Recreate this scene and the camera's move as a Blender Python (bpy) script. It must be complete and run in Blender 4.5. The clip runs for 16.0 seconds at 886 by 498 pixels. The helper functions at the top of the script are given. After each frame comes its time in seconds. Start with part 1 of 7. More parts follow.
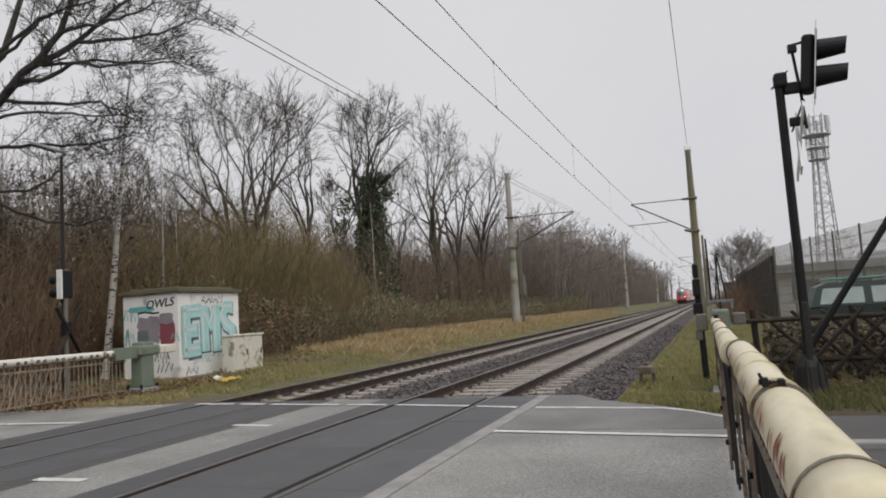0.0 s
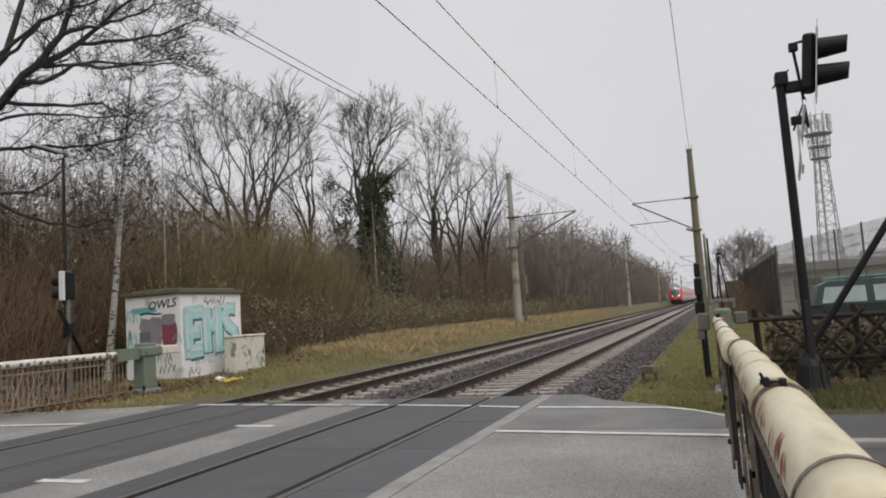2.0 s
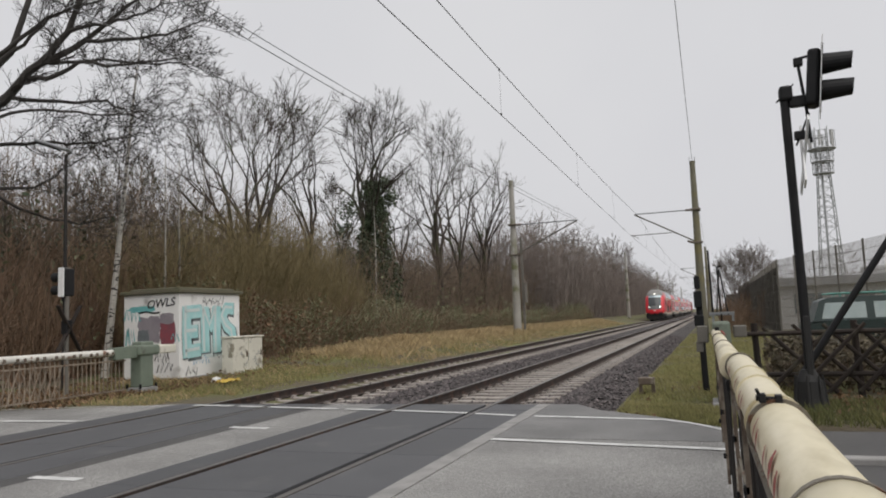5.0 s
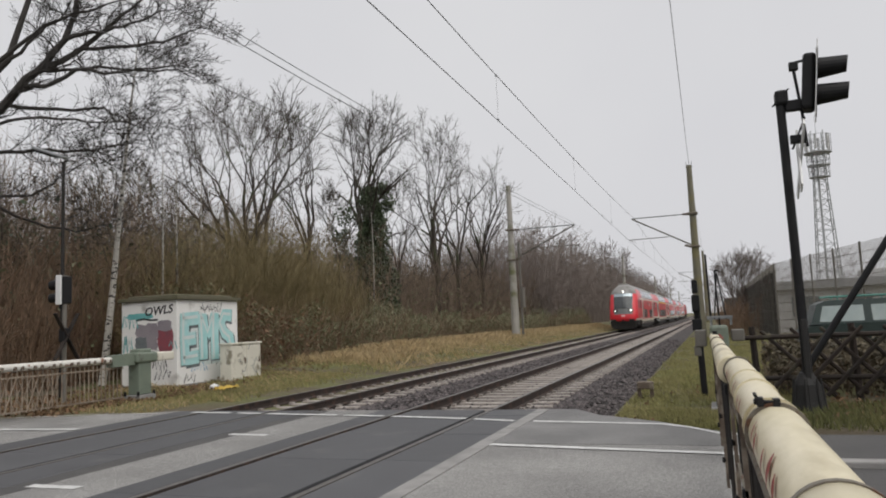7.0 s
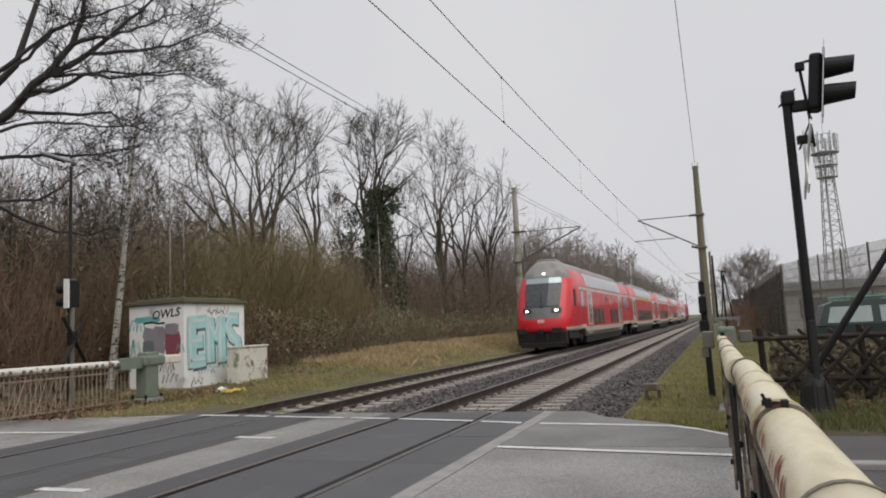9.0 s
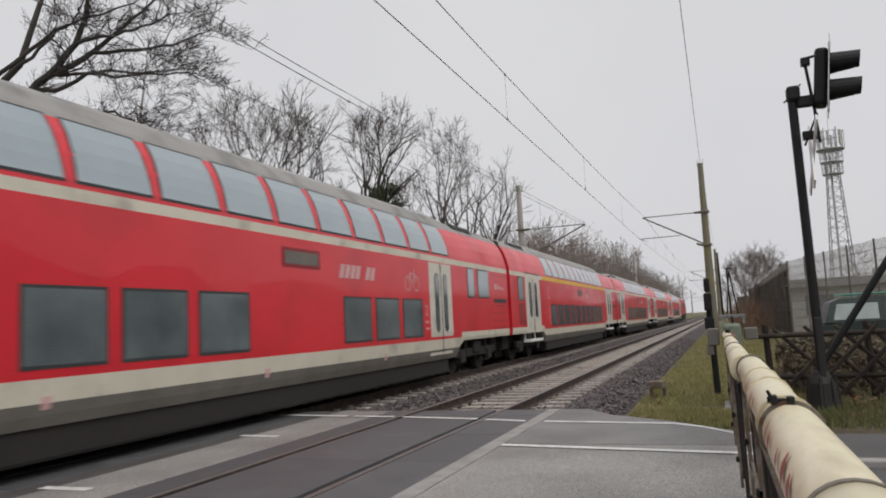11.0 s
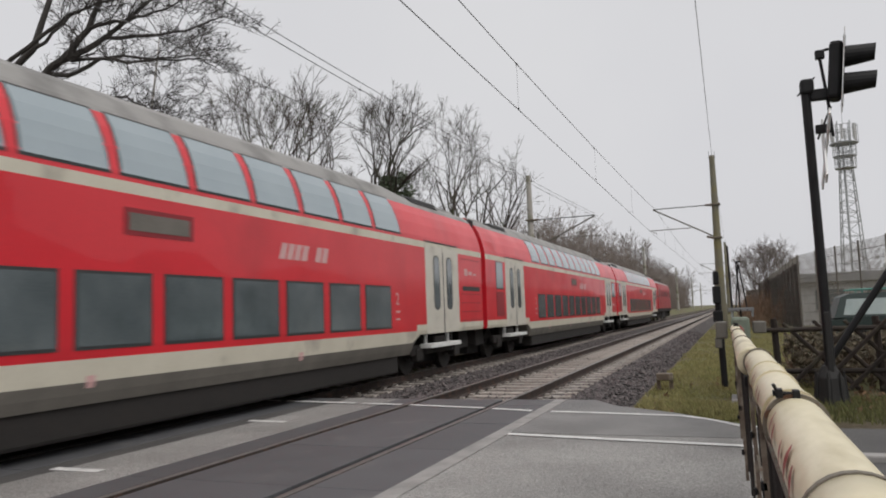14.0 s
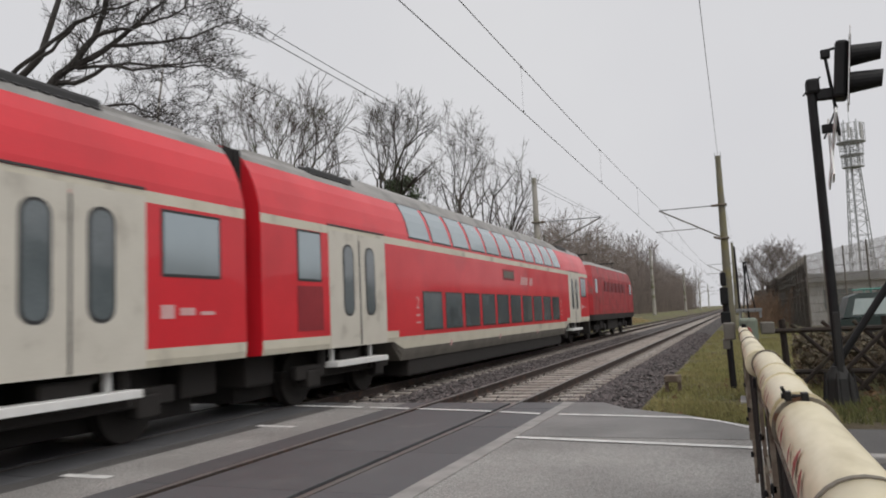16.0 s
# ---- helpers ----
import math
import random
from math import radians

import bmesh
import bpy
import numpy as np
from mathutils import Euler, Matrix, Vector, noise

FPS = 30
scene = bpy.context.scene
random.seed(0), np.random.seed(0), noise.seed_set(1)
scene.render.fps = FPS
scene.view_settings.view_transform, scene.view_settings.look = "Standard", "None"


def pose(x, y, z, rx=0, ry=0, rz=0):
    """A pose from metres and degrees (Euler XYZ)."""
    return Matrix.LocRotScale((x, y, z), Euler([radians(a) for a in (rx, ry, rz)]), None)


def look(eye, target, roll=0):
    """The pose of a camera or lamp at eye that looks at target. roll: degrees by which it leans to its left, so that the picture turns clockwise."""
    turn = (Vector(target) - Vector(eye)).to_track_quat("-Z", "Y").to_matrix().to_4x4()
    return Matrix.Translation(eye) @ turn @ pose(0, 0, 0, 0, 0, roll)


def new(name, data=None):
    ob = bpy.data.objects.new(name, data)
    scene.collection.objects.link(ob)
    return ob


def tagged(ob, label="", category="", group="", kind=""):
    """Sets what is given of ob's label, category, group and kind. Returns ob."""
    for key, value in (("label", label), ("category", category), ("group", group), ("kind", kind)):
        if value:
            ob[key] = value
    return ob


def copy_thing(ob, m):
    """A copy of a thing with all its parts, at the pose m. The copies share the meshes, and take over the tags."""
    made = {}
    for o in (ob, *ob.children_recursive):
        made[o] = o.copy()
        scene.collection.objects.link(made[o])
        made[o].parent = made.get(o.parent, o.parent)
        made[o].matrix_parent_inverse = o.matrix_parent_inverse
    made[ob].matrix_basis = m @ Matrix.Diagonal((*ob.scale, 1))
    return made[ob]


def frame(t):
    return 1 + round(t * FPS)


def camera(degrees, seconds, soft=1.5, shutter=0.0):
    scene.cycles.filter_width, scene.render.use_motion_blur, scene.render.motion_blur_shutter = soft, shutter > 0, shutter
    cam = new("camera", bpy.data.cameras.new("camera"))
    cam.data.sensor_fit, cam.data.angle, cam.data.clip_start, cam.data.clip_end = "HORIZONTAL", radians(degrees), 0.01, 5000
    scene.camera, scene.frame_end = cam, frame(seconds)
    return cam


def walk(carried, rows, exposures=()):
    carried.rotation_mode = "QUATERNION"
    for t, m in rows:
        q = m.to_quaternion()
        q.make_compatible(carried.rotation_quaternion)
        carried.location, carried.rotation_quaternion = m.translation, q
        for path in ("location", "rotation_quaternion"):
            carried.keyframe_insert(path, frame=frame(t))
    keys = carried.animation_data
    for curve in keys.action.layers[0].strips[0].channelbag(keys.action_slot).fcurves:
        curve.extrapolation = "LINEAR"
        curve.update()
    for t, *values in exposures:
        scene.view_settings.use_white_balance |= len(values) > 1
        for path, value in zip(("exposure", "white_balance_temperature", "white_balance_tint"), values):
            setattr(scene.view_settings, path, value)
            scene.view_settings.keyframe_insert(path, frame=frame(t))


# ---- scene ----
cam = camera(62.0, 16.0, soft=1.9, shutter=0.15)
PATH = [
    (0, (-0.089, 0.469, 1.399), (-0.763, 2.345, 1.572), -3.5),
    (0.5, (-0.088, 0.458, 1.402), (-0.761, 2.334, 1.574), -3.7),
    (1, (-0.089, 0.468, 1.401), (-0.76, 2.345, 1.573), -3.9),
    (1.5, (-0.088, 0.476, 1.4), (-0.761, 2.352, 1.572), -3.9),
    (2, (-0.086, 0.463, 1.402), (-0.764, 2.337, 1.575), -3.7),
    (2.5, (-0.087, 0.468, 1.401), (-0.771, 2.34, 1.575), -3.2),
    (3, (-0.081, 0.484, 1.402), (-0.77, 2.353, 1.577), -2.7),
    (3.5, (-0.08, 0.486, 1.404), (-0.769, 2.355, 1.581), -2.3),
    (4, (-0.08, 0.479, 1.406), (-0.764, 2.35, 1.585), -2.1),
    (6.5, (-0.076, 0.49, 1.404), (-0.747, 2.363, 1.606), -2.6),
    (7, (-0.077, 0.472, 1.407), (-0.749, 2.344, 1.61), -2.6),
    (7.5, (-0.076, 0.483, 1.404), (-0.752, 2.354, 1.61), -2.7),
    (8, (-0.077, 0.498, 1.404), (-0.756, 2.368, 1.611), -2.7),
    (8.5, (-0.077, 0.478, 1.406), (-0.76, 2.346, 1.614), -2.7),
    (9, (-0.077, 0.47, 1.406), (-0.764, 2.336, 1.616), -2.8),
    (11.5, (-0.073, 0.514, 1.399), (-0.778, 2.375, 1.6), -2.9),
    (12, (-0.07, 0.498, 1.403), (-0.786, 2.356, 1.596), -2.7),
    (12.5, (-0.07, 0.489, 1.402), (-0.792, 2.345, 1.59), -2.4),
    (13, (-0.073, 0.482, 1.402), (-0.797, 2.337, 1.586), -2.1),
    (13.5, (-0.073, 0.482, 1.403), (-0.796, 2.338, 1.584), -2.0),
    (14, (-0.07, 0.487, 1.4), (-0.794, 2.343, 1.578), -2.1),
    (14.5, (-0.068, 0.497, 1.403), (-0.792, 2.353, 1.576), -2.3),
    (15, (-0.067, 0.503, 1.403), (-0.793, 2.359, 1.575), -2.4),
    (15.5, (-0.065, 0.5, 1.403), (-0.796, 2.353, 1.581), -2.6),
    (16, (-0.068, 0.482, 1.407), (-0.807, 2.331, 1.594), -2.6),
]
walk(cam, [(t, look(e, g, r)) for t, e, g, r in PATH])

# ---- world and light ----
world = bpy.data.worlds.new("overcast_sky")
scene.world = world
world.use_nodes = True
wn, wl = world.node_tree.nodes, world.node_tree.links
bg = wn["Background"]
sky = wn.new("ShaderNodeTexSky")
sky.sky_type, sky.sun_disc = "NISHITA", False
sky.sun_elevation, sky.sun_rotation = radians(57), radians(122)
sky.air_density, sky.dust_density, sky.ozone_density = 1.0, 6.0, 1.0
grey = wn.new("ShaderNodeHueSaturation")
grey.inputs["Saturation"].default_value = 0.08
wl.new(sky.outputs[0], grey.inputs["Color"])
tc = wn.new("ShaderNodeTexCoord")
cl = wn.new("ShaderNodeTexNoise")
cl.inputs["Scale"].default_value, cl.inputs["Detail"].default_value = 2.2, 4
wl.new(tc.outputs["Generated"], cl.inputs["Vector"])
cr = wn.new("ShaderNodeValToRGB")
cr.color_ramp.elements[0].position, cr.color_ramp.elements[1].position = 0.3, 0.75
cr.color_ramp.elements[0].color, cr.color_ramp.elements[1].color = (6.0, 6.0, 6.25, 1), (6.5, 6.5, 6.65, 1)
wl.new(cl.outputs["Fac"], cr.inputs["Fac"])
mx = wn.new("ShaderNodeMix")
mx.data_type = "RGBA"
mx.inputs["Factor"].default_value = 0.88
wl.new(grey.outputs[0], mx.inputs["A"])
wl.new(cr.outputs[0], mx.inputs["B"])
wl.new(mx.outputs["Result"], bg.inputs["Color"])
bg.inputs["Strength"].default_value = 0.116

sun = new("sun", bpy.data.lights.new("sun", "SUN"))
sun.data.energy, sun.data.angle, sun.data.color = 1.5, radians(60), (1.0, 0.955, 0.89)
sun.matrix_world = look((0, 0, 40), (-22, 14, 0))
scene.view_settings.exposure = 0.0


# ---- materials ----
def mat(name, c1, c2=None, rough=0.8, metal=0.0, scale=6.0, fine=60.0, bump=0.2, dist=0.01, spots=None, spot_scale=2.0,
        spot_lo=0.55, spot_hi=0.62, coat=0.0, spec=0.5, alt=0.0, stretch=(1, 1, 1), island=0.0, grit=0.0):
    """Two-scale procedural surface: c1 to c2 by broad noise, fine grain, optional spots (stain, rust, moss), bump."""
    m = bpy.data.materials.new(name)
    m.use_nodes = True
    n, l = m.node_tree.nodes, m.node_tree.links
    b = n["Principled BSDF"]
    c2 = c2 or tuple(v * 0.8 for v in c1)
    co = n.new("ShaderNodeTexCoord")
    mp = n.new("ShaderNodeMapping")
    mp.inputs["Scale"].default_value = stretch
    l.new(co.outputs["Object"], mp.inputs["Vector"])
    big = n.new("ShaderNodeTexNoise")
    big.inputs["Scale"].default_value, big.inputs["Detail"].default_value = scale, 5
    l.new(mp.outputs[0], big.inputs["Vector"])
    small = n.new("ShaderNodeTexNoise")
    small.inputs["Scale"].default_value, small.inputs["Detail"].default_value = fine, 3
    l.new(mp.outputs[0], small.inputs["Vector"])
    add = n.new("ShaderNodeMath")
    add.operation = "MULTIPLY_ADD"
    l.new(small.outputs["Fac"], add.inputs[0])
    add.inputs[1].default_value = 0.5
    l.new(big.outputs["Fac"], add.inputs[2])
    mr = n.new("ShaderNodeMapRange")
    mr.inputs["From Min"].default_value, mr.inputs["From Max"].default_value = 0.5, 1.0
    l.new(add.outputs[0], mr.inputs["Value"])
    mix = n.new("ShaderNodeMix")
    mix.data_type = "RGBA"
    mix.inputs["A"].default_value, mix.inputs["B"].default_value = (*c1, 1), (*c2, 1)
    l.new(mr.outputs[0], mix.inputs["Factor"])
    last = mix.outputs["Result"]
    if spots:
        sp = n.new("ShaderNodeTexNoise")
        sp.inputs["Scale"].default_value, sp.inputs["Detail"].default_value = spot_scale, 6
        l.new(mp.outputs[0], sp.inputs["Vector"])
        sr = n.new("ShaderNodeMapRange")
        sr.inputs["From Min"].default_value, sr.inputs["From Max"].default_value = spot_lo, spot_hi
        l.new(sp.outputs["Fac"], sr.inputs["Value"])
        m2 = n.new("ShaderNodeMix")
        m2.data_type = "RGBA"
        l.new(sr.outputs[0], m2.inputs["Factor"])
        l.new(last, m2.inputs["A"])
        m2.inputs["B"].default_value = (*spots, 1)
        last = m2.outputs["Result"]
    if alt or island:
        if island:
            src = n.new("ShaderNodeNewGeometry").outputs["Random Per Island"]
        else:
            src = n.new("ShaderNodeObjectInfo").outputs["Random"]
        rr = n.new("ShaderNodeMapRange")
        rr.inputs["To Min"].default_value, rr.inputs["To Max"].default_value = 1 - (alt or island), 1 + (alt or island)
        l.new(src, rr.inputs["Value"])
        hs = n.new("ShaderNodeHueSaturation")
        l.new(rr.outputs[0], hs.inputs["Value"])
        l.new(last, hs.inputs["Color"])
        last = hs.outputs[0]
    if grit:
        gr = n.new("ShaderNodeTexNoise")
        gr.inputs["Scale"].default_value, gr.inputs["Detail"].default_value = 95, 2
        l.new(mp.outputs[0], gr.inputs["Vector"])
        gm = n.new("ShaderNodeMapRange")
        gm.inputs["From Min"].default_value, gm.inputs["From Max"].default_value = 0.36, 0.64
        gm.inputs["To Min"].default_value, gm.inputs["To Max"].default_value = 1 - grit, 1 + grit
        l.new(gr.outputs["Fac"], gm.inputs["Value"])
        gh = n.new("ShaderNodeHueSaturation")
        l.new(gm.outputs[0], gh.inputs["Value"])
        l.new(last, gh.inputs["Color"])
        last = gh.outputs[0]
    l.new(last, b.inputs["Base Color"])
    ro = n.new("ShaderNodeMapRange")
    ro.inputs["To Min"].default_value, ro.inputs["To Max"].default_value = max(rough - 0.12, 0.03), min(rough + 0.12, 1)
    l.new(big.outputs["Fac"], ro.inputs["Value"])
    l.new(ro.outputs[0], b.inputs["Roughness"])
    b.inputs["Metallic"].default_value = metal
    b.inputs["Specular IOR Level"].default_value = spec
    b.inputs["Coat Weight"].default_value = coat
    if bump:
        bu = n.new("ShaderNodeBump")
        bu.inputs["Strength"].default_value, bu.inputs["Distance"].default_value = bump, dist
        l.new(small.outputs["Fac"], bu.inputs["Height"])
        l.new(bu.outputs[0], b.inputs["Normal"])
    return m


def glow(name, colour, strength):
    m = mat(name, colour, bump=0, rough=0.3)
    b = m.node_tree.nodes["Principled BSDF"]
    b.inputs["Emission Color"].default_value = (*colour, 1)
    b.inputs["Emission Strength"].default_value = strength
    return m


M = dict(
    asphalt=mat("light_asphalt", (0.15, 0.146, 0.141), (0.36, 0.353, 0.34), 0.68, scale=0.5, fine=55, bump=1.0, dist=0.014, spots=(0.185, 0.181, 0.175), spot_scale=0.3, spot_lo=0.48, spot_hi=0.72, grit=0.5),
    asphalt_mid=mat("worn_asphalt", (0.10, 0.098, 0.097), (0.23, 0.225, 0.22), 0.6, scale=1.1, fine=50, bump=0.6, dist=0.01, spots=(0.12, 0.118, 0.115), spot_scale=0.6, spot_lo=0.5, spot_hi=0.7, grit=0.35),
    asphalt_dark=mat("dark_asphalt", (0.05, 0.048, 0.048), (0.085, 0.082, 0.08), 0.7, scale=1.2, fine=90, bump=0.5, dist=0.008, spots=(0.10, 0.096, 0.09), spot_scale=0.9, spot_lo=0.55, spot_hi=0.75),
    panel=mat("crossing_panel", (0.062, 0.063, 0.068), (0.088, 0.089, 0.094), 0.62, scale=2.5, fine=120, bump=0.25, dist=0.004, alt=0.08, spots=(0.12, 0.118, 0.115), spot_scale=1.5, spot_lo=0.6, spot_hi=0.8),
    kerb=mat("kerb_concrete", (0.32, 0.31, 0.30), (0.22, 0.215, 0.21), 0.75, scale=3, fine=80, spots=(0.2, 0.198, 0.19), spot_scale=3, spot_lo=0.5, spot_hi=0.75),
    white_line=mat("road_paint", (0.72, 0.72, 0.71), (0.5, 0.5, 0.49), 0.6, scale=4, fine=60, spots=(0.25, 0.25, 0.245), spot_scale=7, spot_lo=0.58, spot_hi=0.7),
    ballast=mat("ballast_bed", (0.042, 0.036, 0.036), (0.085, 0.074, 0.072), 0.85, scale=9, fine=22, bump=1.0, dist=0.05),
    stone=mat("ballast_stone", (0.055, 0.047, 0.048), (0.115, 0.098, 0.098), 0.8, scale=8, fine=50, island=0.75),
    sleeper=mat("sleeper_concrete", (0.35, 0.315, 0.285), (0.25, 0.225, 0.205), 0.8, scale=5, fine=60, alt=0.15, spots=(0.17, 0.14, 0.12), spot_scale=4, spot_lo=0.5, spot_hi=0.7),
    rail_rust=mat("rusty_rail", (0.045, 0.03, 0.024), (0.03, 0.021, 0.018), 0.8, scale=5, fine=60, spots=(0.075, 0.042, 0.03), spot_scale=6),
    rail_head=mat("worn_rail_head", (0.14, 0.13, 0.122), (0.10, 0.094, 0.088), 0.45, 0.3, scale=4, fine=60, bump=0.05),
    soil=mat("soil", (0.085, 0.068, 0.045), (0.13, 0.105, 0.065), 0.95, scale=0.7, fine=9, bump=0.8, dist=0.06, spots=(0.12, 0.125, 0.045), spot_scale=0.35, spot_lo=0.42, spot_hi=0.58),
    grass=mat("green_grass", (0.20, 0.20, 0.068), (0.31, 0.275, 0.125), 0.75, scale=1.1, fine=20, bump=0, island=0.35),
    dry_grass=mat("dry_grass", (0.50, 0.385, 0.225), (0.37, 0.275, 0.14), 0.8, scale=0.8, fine=20, bump=0, island=0.35),
    litter=mat("leaf_litter", (0.13, 0.075, 0.04), (0.2, 0.125, 0.07), 0.85, bump=0, scale=3, island=0.45),
    bark=mat("bark", (0.045, 0.036, 0.031), (0.08, 0.065, 0.056), 0.9, scale=3, fine=30, bump=0.6, dist=0.02, alt=0.18, spots=(0.075, 0.085, 0.045), spot_scale=0.8, spot_lo=0.52, spot_hi=0.66),
    bark_dark=mat("oak_bark", (0.035, 0.031, 0.028), (0.06, 0.054, 0.049), 0.9, scale=3, fine=30, bump=0.6, dist=0.02),
    # Bark of distant trees: haze is mixed into the colour, hence paler.
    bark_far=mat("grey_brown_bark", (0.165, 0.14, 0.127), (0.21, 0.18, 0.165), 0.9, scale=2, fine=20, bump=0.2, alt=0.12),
    birch=mat("birch_bark", (0.48, 0.45, 0.41), (0.36, 0.34, 0.30), 0.7, scale=3, fine=25, spots=(0.05, 0.045, 0.04), spot_scale=5, spot_lo=0.56, spot_hi=0.6, stretch=(1, 1, 2.2)),
    twig=mat("twigs", (0.13, 0.095, 0.068), (0.19, 0.142, 0.10), 0.9, bump=0, scale=0.35, island=0.35),
    twig_red=mat("reddish_twigs", (0.15, 0.092, 0.06), (0.23, 0.155, 0.10), 0.9, bump=0, scale=0.4, island=0.35),
    # Distant twigs, likewise paled for haze.
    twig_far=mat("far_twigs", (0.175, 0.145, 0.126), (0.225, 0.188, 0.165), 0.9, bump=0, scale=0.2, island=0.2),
    moss_twig=mat("olive_twigs", (0.15, 0.122, 0.056), (0.225, 0.178, 0.09), 0.9, bump=0, scale=0.35, island=0.35),
    ivy=mat("ivy_leaves", (0.048, 0.068, 0.034), (0.075, 0.10, 0.05), 0.5, bump=0, scale=2, island=0.45),
    bramble=mat("bramble_leaves", (0.15, 0.17, 0.085), (0.21, 0.215, 0.125), 0.6, bump=0, scale=0.5, island=0.22, spots=(0.17, 0.125, 0.08), spot_scale=0.5, spot_lo=0.55, spot_hi=0.68),
    brown_leaf=mat("withered_leaves", (0.20, 0.115, 0.065), (0.15, 0.09, 0.055), 0.8, bump=0, scale=1.5, island=0.4),
    plaster=mat("white_plaster", (0.88, 0.87, 0.85), (0.80, 0.79, 0.765), 0.8, scale=1.5, fine=50, bump=0.3, spots=(0.42, 0.40, 0.37), spot_scale=1.8, spot_lo=0.62, spot_hi=0.78),
    hut_roof=mat("mossy_roof_felt", (0.13, 0.115, 0.085), (0.10, 0.10, 0.055), 0.9, scale=2, fine=40),
    turquoise=mat("turquoise_spray", (0.33, 0.62, 0.62), (0.46, 0.72, 0.72), 0.6, scale=2.5, fine=40, bump=0.05, spots=(0.52, 0.68, 0.68), spot_scale=2.2, spot_lo=0.55, spot_hi=0.7),
    teal=mat("teal_spray", (0.12, 0.42, 0.42), (0.22, 0.5, 0.5), 0.6, bump=0.05),
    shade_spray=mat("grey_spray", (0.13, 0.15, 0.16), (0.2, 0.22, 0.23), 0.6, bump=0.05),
    black_spray=mat("black_spray", (0.02, 0.02, 0.022), (0.035, 0.035, 0.035), 0.6, bump=0.05),
    red_spray=mat("dark_red_spray", (0.32, 0.07, 0.09), (0.2, 0.08, 0.1), 0.6, bump=0.05),
    mauve_spray=mat("mauve_spray", (0.24, 0.21, 0.24), (0.32, 0.29, 0.31), 0.6, bump=0.05, scale=4),
    blue_spray=mat("blue_spray", (0.16, 0.38, 0.58), (0.22, 0.45, 0.6), 0.6, bump=0.05),
    cabinet=mat("cream_cabinet", (0.74, 0.71, 0.62), (0.63, 0.60, 0.51), 0.6, scale=3, fine=50, spots=(0.28, 0.25, 0.19), spot_scale=4, spot_lo=0.58, spot_hi=0.68),
    green_steel=mat("grey_green_paint", (0.20, 0.235, 0.185), (0.155, 0.19, 0.15), 0.55, scale=3, fine=60, spots=(0.1, 0.105, 0.08), spot_scale=4, spot_lo=0.6, spot_hi=0.75),
    cream=mat("cream_barrier_paint", (0.73, 0.66, 0.49), (0.56, 0.50, 0.33), 0.42, scale=3.2, fine=40, bump=0.12, spots=(0.36, 0.30, 0.17), spot_scale=4.5, spot_lo=0.53, spot_hi=0.72, stretch=(1, 0.35, 1)),
    white_tube=mat("white_tube_paint", (0.70, 0.68, 0.63), (0.6, 0.58, 0.53), 0.5, scale=3, fine=40, spots=(0.22, 0.11, 0.065), spot_scale=6, spot_lo=0.62, spot_hi=0.68),
    band=mat("steel_band", (0.22, 0.2, 0.16), (0.15, 0.13, 0.105), 0.6, 0.3, spots=(0.12, 0.06, 0.035), spot_scale=20),
    rust_steel=mat("rusty_steel", (0.17, 0.135, 0.105), (0.11, 0.08, 0.06), 0.75, 0.2, scale=6, fine=60, spots=(0.26, 0.225, 0.18), spot_scale=8, spot_lo=0.52, spot_hi=0.66),
    curtain=mat("weathered_pale_rods", (0.32, 0.265, 0.205), (0.19, 0.15, 0.112), 0.75, scale=6, fine=60, alt=0.2, spots=(0.16, 0.10, 0.065), spot_scale=8, spot_lo=0.55, spot_hi=0.68),
    dark_grass=mat("dull_green_grass", (0.085, 0.098, 0.03), (0.15, 0.14, 0.055), 0.8, scale=1.3, fine=20, bump=0, island=0.4),
    dark_hedge=mat("dark_hedge_leaves", (0.075, 0.062, 0.04), (0.12, 0.098, 0.062), 0.8, bump=0, scale=2, island=0.5),
    red_strip=mat("worn_red_film", (0.33, 0.045, 0.035), (0.22, 0.05, 0.04), 0.5, scale=20, fine=60, bump=0.05),
    black=mat("black_metal", (0.010, 0.010, 0.011), (0.018, 0.018, 0.019), 0.55, scale=5, fine=60, bump=0.1, spec=0.25),
    rubber=mat("black_rubber", (0.014, 0.014, 0.014), (0.024, 0.023, 0.022), 0.75, scale=8, fine=60),
    galv=mat("galvanised_steel", (0.33, 0.34, 0.35), (0.25, 0.26, 0.265), 0.5, 0.5, scale=4, fine=40, bump=0.1),
    white_plate=mat("white_plate", (0.78, 0.78, 0.77), (0.66, 0.66, 0.65), 0.45, bump=0.03),
    wood=mat("dark_stained_wood", (0.016, 0.011, 0.009), (0.034, 0.024, 0.018), 0.85, scale=4, fine=30, bump=0.5, dist=0.006, alt=0.2, stretch=(1, 1, 0.3), spots=(0.06, 0.055, 0.035), spot_scale=3, spot_lo=0.6, spot_hi=0.75),
    concrete=mat("mast_concrete", (0.42, 0.40, 0.365), (0.31, 0.295, 0.265), 0.85, scale=1.2, fine=30, spots=(0.16, 0.165, 0.085), spot_scale=0.8, spot_lo=0.5, spot_hi=0.62),
    concrete_moss=mat("mossy_mast_concrete", (0.20, 0.185, 0.13), (0.15, 0.142, 0.105), 0.85, scale=1.2, fine=30, spots=(0.19, 0.17, 0.085), spot_scale=0.7, spot_lo=0.5, spot_hi=0.6),
    wire=mat("overhead_wire", (0.10, 0.10, 0.10), (0.14, 0.14, 0.14), 0.6, 0.4, bump=0),
